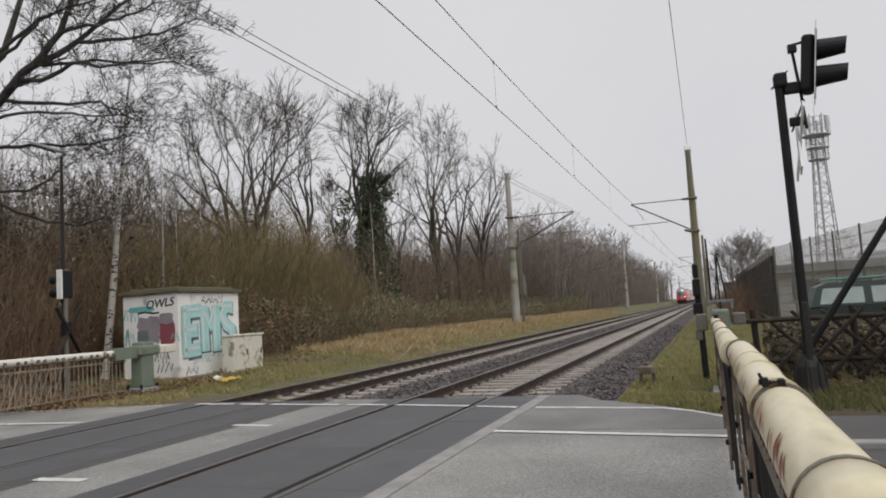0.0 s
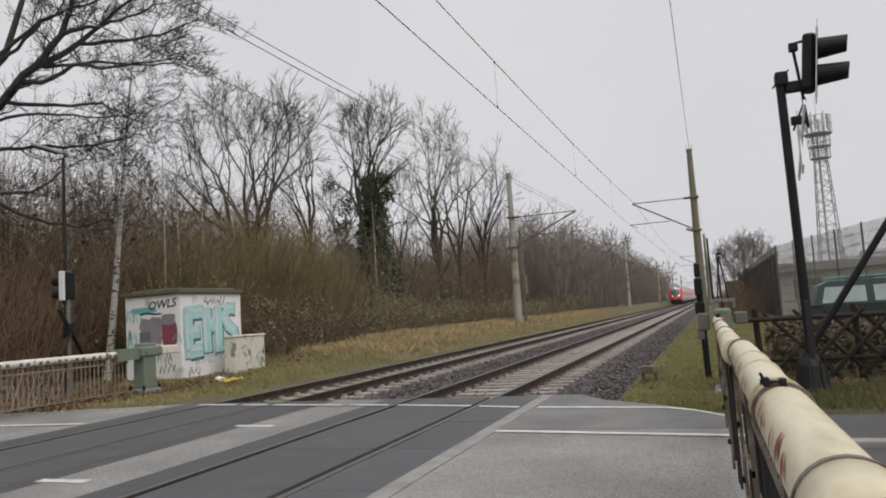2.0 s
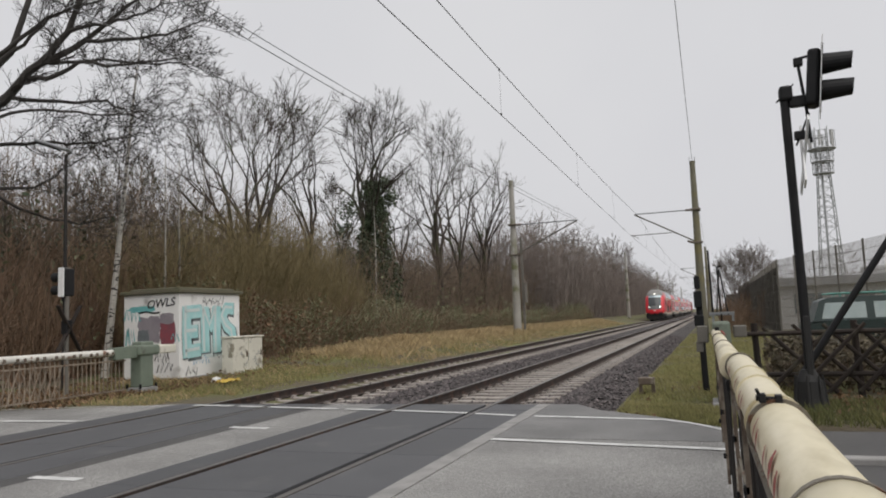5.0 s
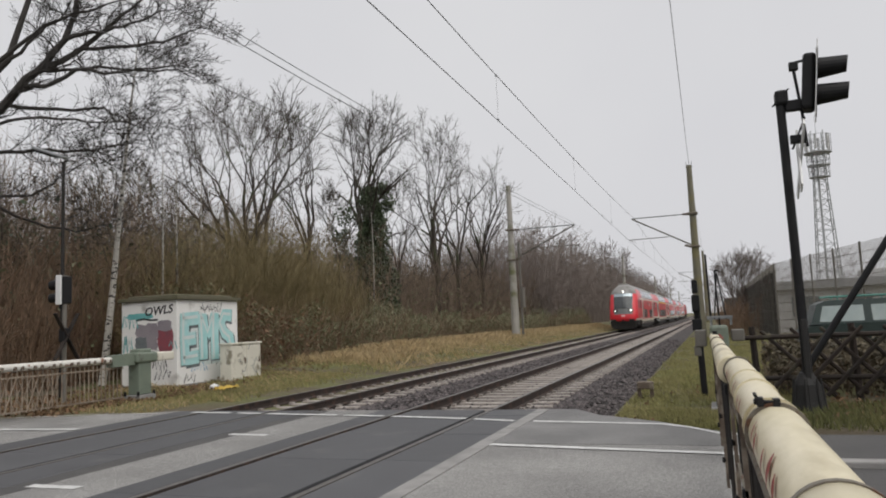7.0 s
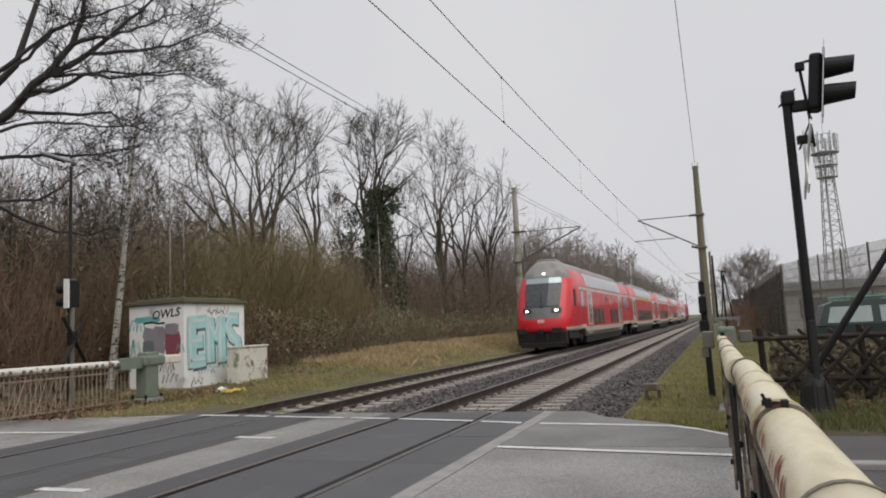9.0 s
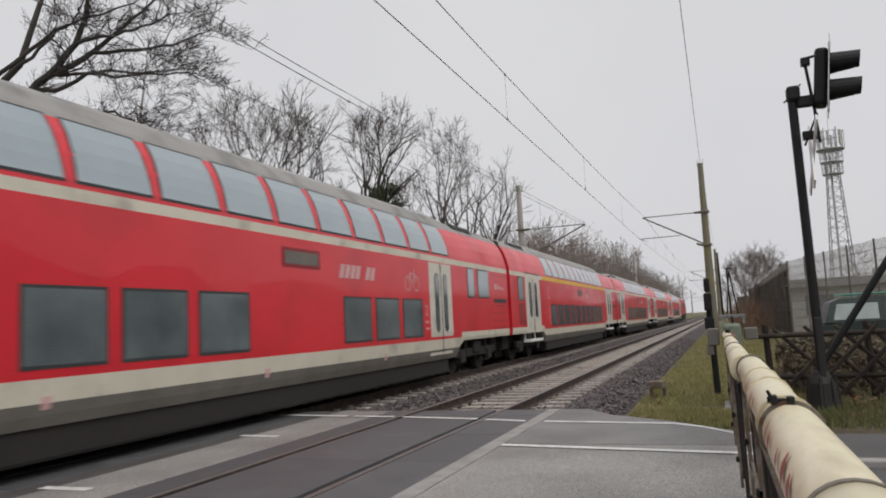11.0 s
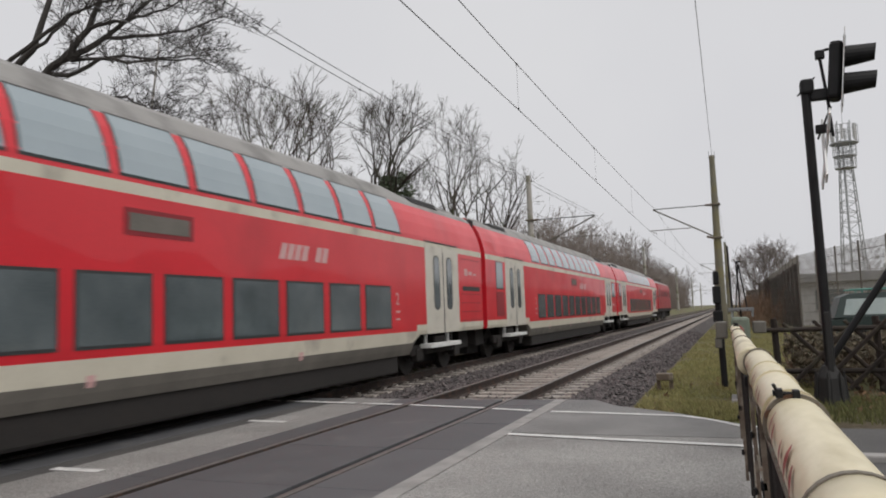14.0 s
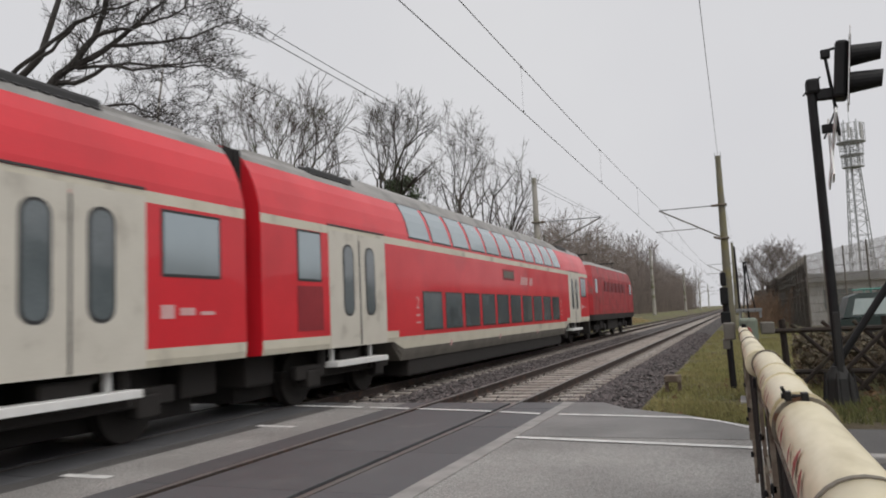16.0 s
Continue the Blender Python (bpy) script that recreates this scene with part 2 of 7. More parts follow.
    red=mat("train_red_paint", (0.70, 0.018, 0.032), (0.60, 0.016, 0.028), 0.42, scale=0.9, fine=30, bump=0.02, spec=0.5, coat=0.35, spots=(0.50, 0.014, 0.024), spot_scale=0.6, spot_lo=0.5, spot_hi=0.75),
    red_dark=mat("grimy_red_paint", (0.30, 0.018, 0.026), (0.22, 0.018, 0.026), 0.5, scale=2, fine=30, bump=0.05),
    red_loco=mat("loco_red_paint", (0.42, 0.022, 0.03), (0.30, 0.025, 0.03), 0.5, scale=1.5, fine=30, bump=0.05, spots=(0.16, 0.04, 0.035), spot_scale=1.3, spot_lo=0.52, spot_hi=0.7),
    cream_band=mat("pale_grey_paint", (0.66, 0.62, 0.52), (0.56, 0.525, 0.43), 0.45, scale=1.5, fine=30, bump=0.03, spots=(0.36, 0.33, 0.28), spot_scale=1.6, spot_lo=0.56, spot_hi=0.74),
    skirt=mat("dusty_grey_skirt", (0.19, 0.175, 0.152), (0.125, 0.116, 0.102), 0.65, scale=1.5, fine=30, bump=0.05),
    roof=mat("grimy_grey_roof", (0.30, 0.29, 0.28), (0.24, 0.235, 0.225), 0.6, scale=1.2, fine=30, bump=0.05, spots=(0.16, 0.155, 0.15), spot_scale=1.2, spot_lo=0.5, spot_hi=0.7),
    yellow=mat("yellow_stripe", (0.75, 0.47, 0.03), (0.68, 0.42, 0.03), 0.45, bump=0.02),
    door_white=mat("pale_door_paint", (0.65, 0.62, 0.55), (0.57, 0.54, 0.475), 0.42, scale=2, fine=30, bump=0.03, spots=(0.4, 0.37, 0.32), spot_scale=2, spot_lo=0.58, spot_hi=0.75),
    gasket=mat("dark_gasket", (0.03, 0.03, 0.032), (0.045, 0.045, 0.046), 0.6, bump=0.03),
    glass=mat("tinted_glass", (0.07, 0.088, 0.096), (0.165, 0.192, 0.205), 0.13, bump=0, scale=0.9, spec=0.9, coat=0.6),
    # Upper and end panes: pale base colour paints in the reflected sky.
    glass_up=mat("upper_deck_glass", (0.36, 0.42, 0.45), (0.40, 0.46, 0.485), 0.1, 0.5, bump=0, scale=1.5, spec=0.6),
    windscreen=mat("windscreen_glass", (0.045, 0.05, 0.054), (0.07, 0.076, 0.08), 0.1, bump=0, spec=0.5),
    nose_grey=mat("nose_grey_paint", (0.15, 0.158, 0.155), (0.12, 0.127, 0.125), 0.45, bump=0.03, scale=2),
    bogie=mat("grimy_bogie", (0.014, 0.012, 0.011), (0.026, 0.022, 0.02), 0.8, scale=5, fine=40),
    wheel=mat("wheel_steel", (0.022, 0.019, 0.017), (0.035, 0.03, 0.027), 0.7, 0.2, scale=6, fine=40),
    lamp_white=glow("headlight_glow", (1.0, 0.97, 0.9), 4.5),
    lettering=mat("pale_lettering", (0.66, 0.42, 0.41), (0.6, 0.34, 0.34), 0.5, bump=0),
    car_paint=mat("dark_green_car_paint", (0.03, 0.045, 0.043), (0.042, 0.058, 0.055), 0.45, bump=0.02, spec=0.3),
    # Car windows with the pale interior and sky reflection put into the base colour.
    car_glass=mat("car_glass", (0.22, 0.28, 0.27), (0.34, 0.40, 0.385), 0.1, bump=0, spec=1.0, scale=2, coat=1.0),
    rack=mat("turquoise_roof_rack", (0.08, 0.26, 0.22), (0.12, 0.32, 0.28), 0.5, bump=0.03),
    building=mat("pale_render", (0.55, 0.545, 0.535), (0.45, 0.445, 0.44), 0.8, scale=0.8, fine=20, bump=0.1),
    building_roof=mat("grey_roof_sheet", (0.22, 0.22, 0.225), (0.3, 0.3, 0.305), 0.6, scale=0.7, fine=20),
    backdrop=mat("distant_wood", (0.075, 0.065, 0.055), (0.12, 0.105, 0.09), 0.95, scale=0.4, fine=2.5, bump=0.5, dist=0.5),
    screen=mat("dark_fence_screen", (0.055, 0.055, 0.052), (0.08, 0.078, 0.07), 0.85, scale=1.5, fine=40),
    # Radio mast steel, its grey lightened to carry the haze in front of it.
    tower=mat("pale_galvanised_steel", (0.46, 0.47, 0.48), (0.38, 0.39, 0.4), 0.6, bump=0.05),
    pale_turquoise=mat("pale_turquoise_spray", (0.6, 0.7, 0.69), (0.66, 0.7, 0.69), 0.7, bump=0.05, scale=3),
    cloth=mat("yellow_rag", (0.55, 0.40, 0.06), (0.45, 0.3, 0.08), 0.8),
)


# ---- mesh helpers ----
def link(name, verts, faces, material, parent=None, label="", mats=None, idx=None, smooth=False):
    me = bpy.data.meshes.new(name)
    me.from_pydata(verts, [], faces)
    for m in (mats or [material]):
        me.materials.append(m)
    if idx is not None:
        me.polygons.foreach_set("material_index", idx)
    if smooth:
        me.polygons.foreach_set("use_smooth", [True] * len(me.polygons))
    me.update()
    ob = new(name, me)
    if parent:
        ob.parent = parent
    if label:
        ob["label"] = label
    return ob


def part(name, bm, material, parent=None, label="", smooth=False):
    bmesh.ops.recalc_face_normals(bm, faces=bm.faces)
    me = bpy.data.meshes.new(name)
    bm.to_mesh(me)
    bm.free()
    me.materials.append(material)
    if smooth:
        me.polygons.foreach_set("use_smooth", [True] * len(me.polygons))
    ob = new(name, me)
    if parent:
        ob.parent = parent
    if label:
        ob["label"] = label
    return ob


def box(bm, x0, x1, y0, y1, z0, z1, bevel=0.0, m=None):
    r = bmesh.ops.create_cube(bm, size=1.0)
    t = Matrix.Translation(((x0 + x1) / 2, (y0 + y1) / 2, (z0 + z1) / 2)) @ Matrix.Diagonal((abs(x1 - x0), abs(y1 - y0), abs(z1 - z0), 1))
    if m is not None:
        t = m @ t
    bmesh.ops.transform(bm, matrix=t, verts=r["verts"])
    if bevel:
        es = list({e for v in r["verts"] for e in v.link_edges})
        bmesh.ops.bevel(bm, geom=es, offset=bevel, segments=2, affect="EDGES", profile=0.5)
    return bm


def rod(bm, a, b, r0, r1=None, sides=10):
    a, b = Vector(a), Vector(b)
    d = b - a
    q = d.to_track_quat("Z", "Y").to_matrix().to_4x4()
    r = bmesh.ops.create_cone(bm, cap_ends=True, segments=sides, radius1=r0, radius2=r0 if r1 is None else r1, depth=d.length)
    bmesh.ops.transform(bm, matrix=Matrix.Translation((a + b) / 2) @ q, verts=r["verts"])
    return bm


def bar(bm, a, b, w, d, up=(0, 0, 1)):
    """A straight bar of section w x d from a to b."""
    a, b = Vector(a), Vector(b)
    y = (b - a).normalized()
    x = y.cross(Vector(up))
    x = x.normalized() if x.length > 1e-4 else Vector((1, 0, 0))
    z = x.cross(y)
    m = Matrix((x, y, z)).transposed().to_4x4()
    m.translation = (a + b) / 2
    return box(bm, -w / 2, w / 2, -(b - a).length / 2, (b - a).length / 2, -d / 2, d / 2, m=m)


def B():
    return bmesh.new()


def thing(name, label, category, at=(0, 0, 0), group="", kind="", rz=0):
    e = new(name)
    e.empty_display_size = 0.2
    e.matrix_basis = pose(*at, rz=rz)
    return tagged(e, label, category, group, kind)


TRACK_NEAR, TRACK_FAR, GAUGE = -4.3, -8.3, 1.5
CROSS_END = 12.15      # where the paved crossing stops and the open ballast begins


# ---- ground ----
def ground_height(x, y):
    """Low formation under the tracks, a grassy bank on the wood side, level verge on the near side."""
    bank = 0.0
    if x < -9.75:
        rise = min(max((-9.95 - x) / 3.0, 0), 1)
        along = min(max((y - 16) / 14.0, 0), 1)
        bank = rise * (0.04 + 0.5 * along) + min(max((-14 - x) / 30.0, 0), 1) * 0.8
    elif x < -1.5:
        bank = -0.42
    edge = 1.0
    if -9.95 <= x < -9.75:
        edge = 0.5
    n = 0.05 * noise.noise(Vector((x * 0.5, y * 0.5, 0)))
    return (bank * edge if x >= -9.95 else bank) - 0.05 + n


def build_ground():
    xs = [-3000, -800, -300, -150, -90, -60] + [-45 + i * 1.5 for i in range(20)] + [-15.5 + 0.5 * i for i in range(11)] + [-10.0, -9.8, -7, -4, -2.0, -1.5, -1.2, -0.6, 0, 0.7, 1.5, 3, 5, 8, 12, 20, 40, 80, 200, 800, 3000]
    ys = [-3000, -600, -150, -60, -30, -15, -8, -4, -2, 0, 4, 8, 9, 10, 11, 12] + [13 + i for i in range(40)] + [54 + 3 * i for i in range(30)] + [150, 180, 220, 300, 450, 800, 1500, 3000]
    verts = []
    for y in ys:
        for x in xs:
            z = ground_height(x, y)
            on_road = y < 11.6
            if on_road:
                z = min(z, -0.16)
            verts.append((x, y, z))
    n = len(xs)
    faces = [(j * n + i, j * n + i + 1, (j + 1) * n + i + 1, (j + 1) * n + i) for j in range(len(ys) - 1) for i in range(n - 1)]
    tagged(link("ground", verts, faces, M["soil"], smooth=True), "brown soil and moss ground of verge and woodland floor", "ground", kind="structure")


def far_edge(x):
    """Far side of the carriageway."""
    if x < -9.75:
        return 11.9 + (x + 9.75) * 0.28
    if x < -1.85:
        return CROSS_END
    if x < -0.9:
        return 11.55 - (x + 1.85) * 0.75
    return max(10.84 - (x + 0.9) * 1.1, 9.8)


def slab(name, x0, x1, y0, material, parent, top=0.0, step=0.4, y1=None):
    """A paved strip with thickness, whose far side follows the road edge."""
    n = max(int((x1 - x0) / step), 1)
    xs = [x0 + (x1 - x0) * i / n for i in range(n + 1)]
    v, f = [], []
    for x in xs:
        ye = far_edge(x) if y1 is None else y1
        v += [(x, y0, top), (x, ye, top), (x, ye, top - 0.15), (x, y0, top - 0.15)]
    for i in range(n):
        a, b = 4 * i, 4 * i + 4
        f += [(a, b, b + 1, a + 1), (a + 1, b + 1, b + 2, a + 2), (a + 3, a, b, b + 3)[::-1]]
    f += [(0, 1, 2, 3), tuple(4 * n + k for k in (3, 2, 1, 0))]
    return link(name, v, f, material, parent)


def build_road():
    road = thing("road", "grey asphalt road over the level crossing", "road", kind="structure")
    slab("near_asphalt", -2.60, 0.42, -14, M["asphalt"], road, top=-0.004)
    slab("yard_asphalt", 0.425, 30, -14, M["asphalt_dark"], road, top=-0.008)
    slab("asphalt_strip", -6.47, -5.52, -3, M["asphalt"], road, top=-0.006)
    slab("far_asphalt", -40, -9.72, -14, M["asphalt"], road, top=-0.006, step=0.8)
    slab("kerb_strip", -2.79, -2.605, -3, M["kerb"], road, top=0.004)
    slab("apron", -2.60, 0.42, 8.95, M["asphalt_mid"], road, top=0.0)
    # rubber-concrete panels between and beside the rails
    for c in (TRACK_NEAR, TRACK_FAR):
        for x0, x1 in ((c - 0.625, c + 0.625), (c + 0.80, c + 1.505), (c - 1.42 if c == TRACK_FAR else c - 1.215, c - 0.80)):
            y = -3.0
            while y < CROSS_END - 0.05:
                ye = min(y + 1.8, CROSS_END)
                bm = B()
                box(bm, x0, x1, y + 0.004, ye - 0.004, -0.14, -0.004 + random.uniform(-0.002, 0.002), bevel=0.006)
                part("crossing_panel", bm, M["panel"], road)
                y += 1.8
        # floor of the flange grooves
        bm = B()
        box(bm, c - 0.8, c + 0.8, -3, CROSS_END, -0.2, -0.12)
        part("groove_bed", bm, M["rubber"], road)
    slab("middle_strip", -6.80, -6.47, -3, M["asphalt_dark"], road, top=-0.008)

    for k in range(7):
        bm = B()
        box(bm, 0.72 + k * 1.0, 1.705 + k * 1.0, 7.9, 8.06, -0.15, 0.05 + random.uniform(-0.004, 0.004), bevel=0.015)
        part("kerbstone", bm, M["kerb"], road)

    def paint(name, pts, w, top=0.006):
        v, f = [], []
        for i, (x, y) in enumerate(pts):
            v += [(x, y - w / 2, top), (x, y + w / 2, top)]
            if i:
                a = 2 * i - 2
                f.append((a, a + 2, a + 3, a + 1))
        link(name, v, f, M["white_line"], road)
    paint("edge_line", [(-9.2, 11.86), (-8.3, 11.76)], 0.14)
    paint("edge_line", [(-8.15, 11.74), (-7.6, 11.67)], 0.14)
    paint("edge_line", [(-7.45, 11.64), (-6.0, 11.43)], 0.13)
    paint("edge_line", [(-5.85, 11.41), (-5.1, 11.31)], 0.12)
    paint("edge_line", [(-4.95, 11.29), (-3.62, 11.02)], 0.12)
    paint("edge_line", [(-3.48, 10.98), (-2.83, 10.80)], 0.12)
    paint("edge_line", [(-2.55, 10.76), (-1.6, 10.64), (-0.8, 10.53), (-0.45, 10.25), (-0.1, 9.78), (0.5, 9.55)], 0.12)
    paint("stop_line", [(-2.6, 8.82), (-0.11, 8.48), (0.42, 8.37)], 0.12)
    paint("centre_dash", [(-6.58, 6.12), (-5.95, 6.12)], 0.13, 0.0)
    paint("centre_dash", [(-6.62, 9.42), (-5.97, 9.36)], 0.13, 0.0)
    paint("centre_dash", [(-12.4, 9.6), (-9.75, 9.74)], 0.14)
    paint("side_line", [(-14.5, 10.55), (-11.6, 11.45), (-9.9, 11.75)], 0.06)


def build_track(c, near):
    track = thing("railway_track", "ballasted railway track with concrete sleepers and rusty rails", "railway track", (c, 0, 0), "parallel railway tracks", "structure")
    # rails: foot, web, head
    prof = [(-0.075, -0.172), (0.075, -0.172), (0.075, -0.158), (0.012, -0.135), (0.012, -0.045), (0.036, -0.035), (0.036, -0.004),
            (0.030, 0.0), (-0.030, 0.0), (-0.036, -0.004), (-0.036, -0.035), (-0.012, -0.045), (-0.012, -0.135), (-0.075, -0.158)]
    n = len(prof)
    for s in (-1, 1):
        v = [(s * GAUGE / 2 + x, y, z) for y in (-80, 700) for x, z in prof]
        f = [(i, (i + 1) % n, n + (i + 1) % n, n + i) for i in range(n)]
        f += [tuple(range(n))[::-1], tuple(range(n, 2 * n))]
        idx = [1 if 6 <= i <= 8 else 0 for i in range(n)] + [0, 0]
        link("rail", v, f, None, track, mats=[M["rail_rust"], M["rail_head"]], idx=idx)
    # one sleeper mesh, shared
    bm = B()
    box(bm, -1.3, 1.3, -0.13, 0.13, -0.38, -0.185, bevel=0.02)
    for v in bm.verts:
        if abs(v.co.x) < 0.4 and v.co.z > -0.3:
            v.co.z -= 0.04
    for s in (-1, 1):
        for k in (-1, 1):
            box(bm, s * 0.75 + k * 0.11 - 0.04, s * 0.75 + k * 0.11 + 0.04, -0.06, 0.06, -0.19, -0.145)
    first = part("sleeper", bm, M["sleeper"], track)
    first.location = (0, CROSS_END + 0.3, 0)
    count = 140
    for i in range(1, count):
        ob = new("sleeper", first.data)
        ob.parent = track
        ob.location = (random.uniform(-0.015, 0.015), CROSS_END + 0.3 + 0.6 * i, 0)
    v, f = [], []
    ys = [CROSS_END + 0.3 + 0.6 * i for i in range(count, 900)] + [-3.3 - 0.6 * i for i in range(80)]
    for y in ys:
        a = len(v)
        v += [(x, y + d, z) for z in (-0.38, -0.19) for x, d in ((-1.3, -0.13), (1.3, -0.13), (1.3, 0.13), (-1.3, 0.13))]
        f += [(a + 4, a + 5, a + 6, a + 7), (a, a + 1, a + 5, a + 4), (a + 1, a + 2, a + 6, a + 5), (a + 2, a + 3, a + 7, a + 6), (a + 3, a, a + 4, a + 7)]
    tagged(link("far_sleepers", v, f, M["sleeper"], track), "distant concrete sleepers", kind="stuff")
    # bed: crib, shoulder, slope
    sect = [(-2.35, -0.55), (-1.75, -0.235), (-1.32, -0.22), (-0.9, -0.222), (0, -0.222), (0.9, -0.222), (1.32, -0.22), (1.75, -0.235), (2.7, -0.55)]
    for y0, y1, dy in ((CROSS_END, 70, 0.6), (70, 700, 8), (-80, -3, 3)):
        ys = np.arange(y0, y1 + dy, dy)
        v = [(x, y, z + 0.02 * random.uniform(-1, 1)) for y in ys for x, z in sect]
        k = len(sect)
        f = [(j * k + i, j * k + i + 1, (j + 1) * k + i + 1, (j + 1) * k + i) for j in range(len(ys) - 1) for i in range(k - 1)]
        link("ballast_bed", v, f, M["ballast"], track)


def scatter_stones():
    """Loose ballast stones, denser towards the crossing."""
    ico = [(0, 0, 1), (0.9, 0, 0.2), (0.2, 0.9, 0.1), (-0.8, 0.4, 0.2), (-0.5, -0.8, 0.1), (0.5, -0.8, 0.2), (0, 0, -0.6)]
    tri = [(0, 1, 2), (0, 2, 3), (0, 3, 4), (0, 4, 5), (0, 5, 1), (6, 2, 1), (6, 3, 2), (6, 4, 3), (6, 5, 4), (6, 1, 5)]
    v, f = [], []
    rnd = random.Random(4)
    for _ in range(27000):
        y = CROSS_END - 0.1 + (rnd.random() ** 1.9) * 38
        x = rnd.uniform(-10.3, -1.75)
        u = min(abs(x - TRACK_NEAR), abs(x - TRACK_FAR))
        if u < 0.85 and rnd.random() < 0.8:
            continue
        if abs(u - 0.75) < 0.1:
            continue
        z = -0.225 if u < 1.8 else -0.225 - (u - 1.8) * 0.3
        if u < 1.3:
            z = -0.222
        r = rnd.uniform(0.024, 0.06)
        a = rnd.uniform(0, 6.28)
        ca, sa = math.cos(a) * r, math.sin(a) * r
        h = r * rnd.uniform(0.5, 1.0)
        o = len(v)
        for p in ico:
            v.append((x + p[0] * ca - p[1] * sa, y + p[0] * sa + p[1] * ca, z + p[2] * h * rnd.uniform(0.7, 1.3)))
        f += [tuple(o + i for i in t) for t in tri]
    tagged(link("ballast_stones", v, f, M["stone"]), "grey-brown crushed stone ballast between the rails", "ballast", kind="stuff")



def build_backdrop():
    """Plain wood-coloured wall added for reflections; closes the place behind and beside the camera."""
    rnd = random.Random(12)
    pts = [(5, 345), (45, 335), (85, 310), (95, 290), (62, 180), (46, 90), (38, 30), (36, -30), (10, -70), (-40, -80), (-75, -40), (-80, 10)]
    v, f = [], []
    n = 0
    for (x0, y0), (x1, y1) in zip(pts, pts[1:]):
        for k in range(14):
            u = k / 14
            x, y = x0 + (x1 - x0) * u, y0 + (y1 - y0) * u
            h = 8.5 + 2.5 * noise.noise(Vector((x * 0.07, y * 0.07, 1))) + rnd.uniform(-0.9, 0.9)
            v += [(x, y, -1), (x, y, h), (x * 1.04, y * 1.04, h - 0.5), (x * 1.04, y * 1.04, -1)]
            if n:
                a = 4 * n - 4
                f += [(a, a + 4, a + 5, a + 1), (a + 1, a + 5, a + 6, a + 2), (a + 2, a + 6, a + 7, a + 3)]
            n += 1
    tagged(link("backdrop", v, f, M["backdrop"]), "plain wood-brown wall added round the crossing for reflections", "backdrop", kind="structure")


build_ground()
build_backdrop()
build_road()
build_track(TRACK_NEAR, True)
build_track(TRACK_FAR, False)
scatter_stones()


# ---- the train ----
COACH, PITCH = 26.2, 26.6
SIDE = [(0.53, 1.28), (0.66, 1.33), (0.79, 1.365), (1.05, 1.388), (1.19, 1.39), (3.03, 1.39), (3.18, 1.387), (3.30, 1.375), (3.60, 1.30),
        (3.85, 1.20), (4.06, 1.07), (4.16, 1.0), (4.38, 0.80), (4.54, 0.52), (4.63, 0.25), (4.66, 0.0)]


def side_x(z):
    for (z0, x0), (z1, x1) in zip(SIDE, SIDE[1:]):
        if z0 <= z <= z1:
            return x0 + (x1 - x0) * (z - z0) / (z1 - z0)
    return 0.0


def coach_body(parent, stripe, front=False):
    """Shell of a double-deck coach: low skirt amidships, raised ends over the bogies. Local y runs along the coach; its front end is at -y."""
    h = COACH / 2
    ys = [-h, -h + 3.6, -h + 4.62, -h + 4.85, -h + 5.1, -h + 9, 0, h - 9, h - 5.1, h - 4.85, h - 4.62, h - 3.6, h]
    if front:
        ys = [-h + 3.2] + [y for y in ys if y > -h + 3.2]
    ring = [(x, z) for z, x in SIDE] + [(-x, z) for z, x in reversed(SIDE[:-1])]
    k = len(ring)
    v, f, idx = [], [], []
    for y in ys:
        lift = min(max((abs(y) - (h - 5.1)) / 0.48, 0), 1)
        low = min(max((abs(y) - (h - 4.85)) / 1.25, 0), 1)
        for x, z in ring:
            if z < 1.0:
                z += (0.955 + 0.02 * (z - 0.53) - z) * lift
            elif z > 4.2:
                z -= (z - 4.2) * 0.5 * low
            v.append((x, y, z))
    slots = ["skirt", "cream_band", "red", stripe, "roof", "cream_band"]
    for j in range(len(ys) - 1):
        mid = abs((ys[j] + ys[j + 1]) / 2)
        end = mid > h - 4.9
        for i in range(k - 1):
            zm = (ring[i][1] + ring[i + 1][1]) / 2
            f.append((j * k + i, j * k + i + 1, (j + 1) * k + i + 1, (j + 1) * k + i))
            s = 0 if zm < 0.79 else 1 if zm < (1.19 if end else 1.05) else 2
            if 3.03 < zm < 3.18:
                s = 5 if end else 3
            if zm > 4.1:
                s = 4
            idx.append(s)
        f.append((j * k, (j + 1) * k, (j + 1) * k + k - 1, j * k + k - 1))
        idx.append(0)
    for j in (0, len(ys) - 1):
        f.append(tuple(j * k + i for i in range(k)))
        idx.append(2)
    ob = link("body", v, f, None, parent, mats=[M[s] for s in slots], idx=idx)
    return ob


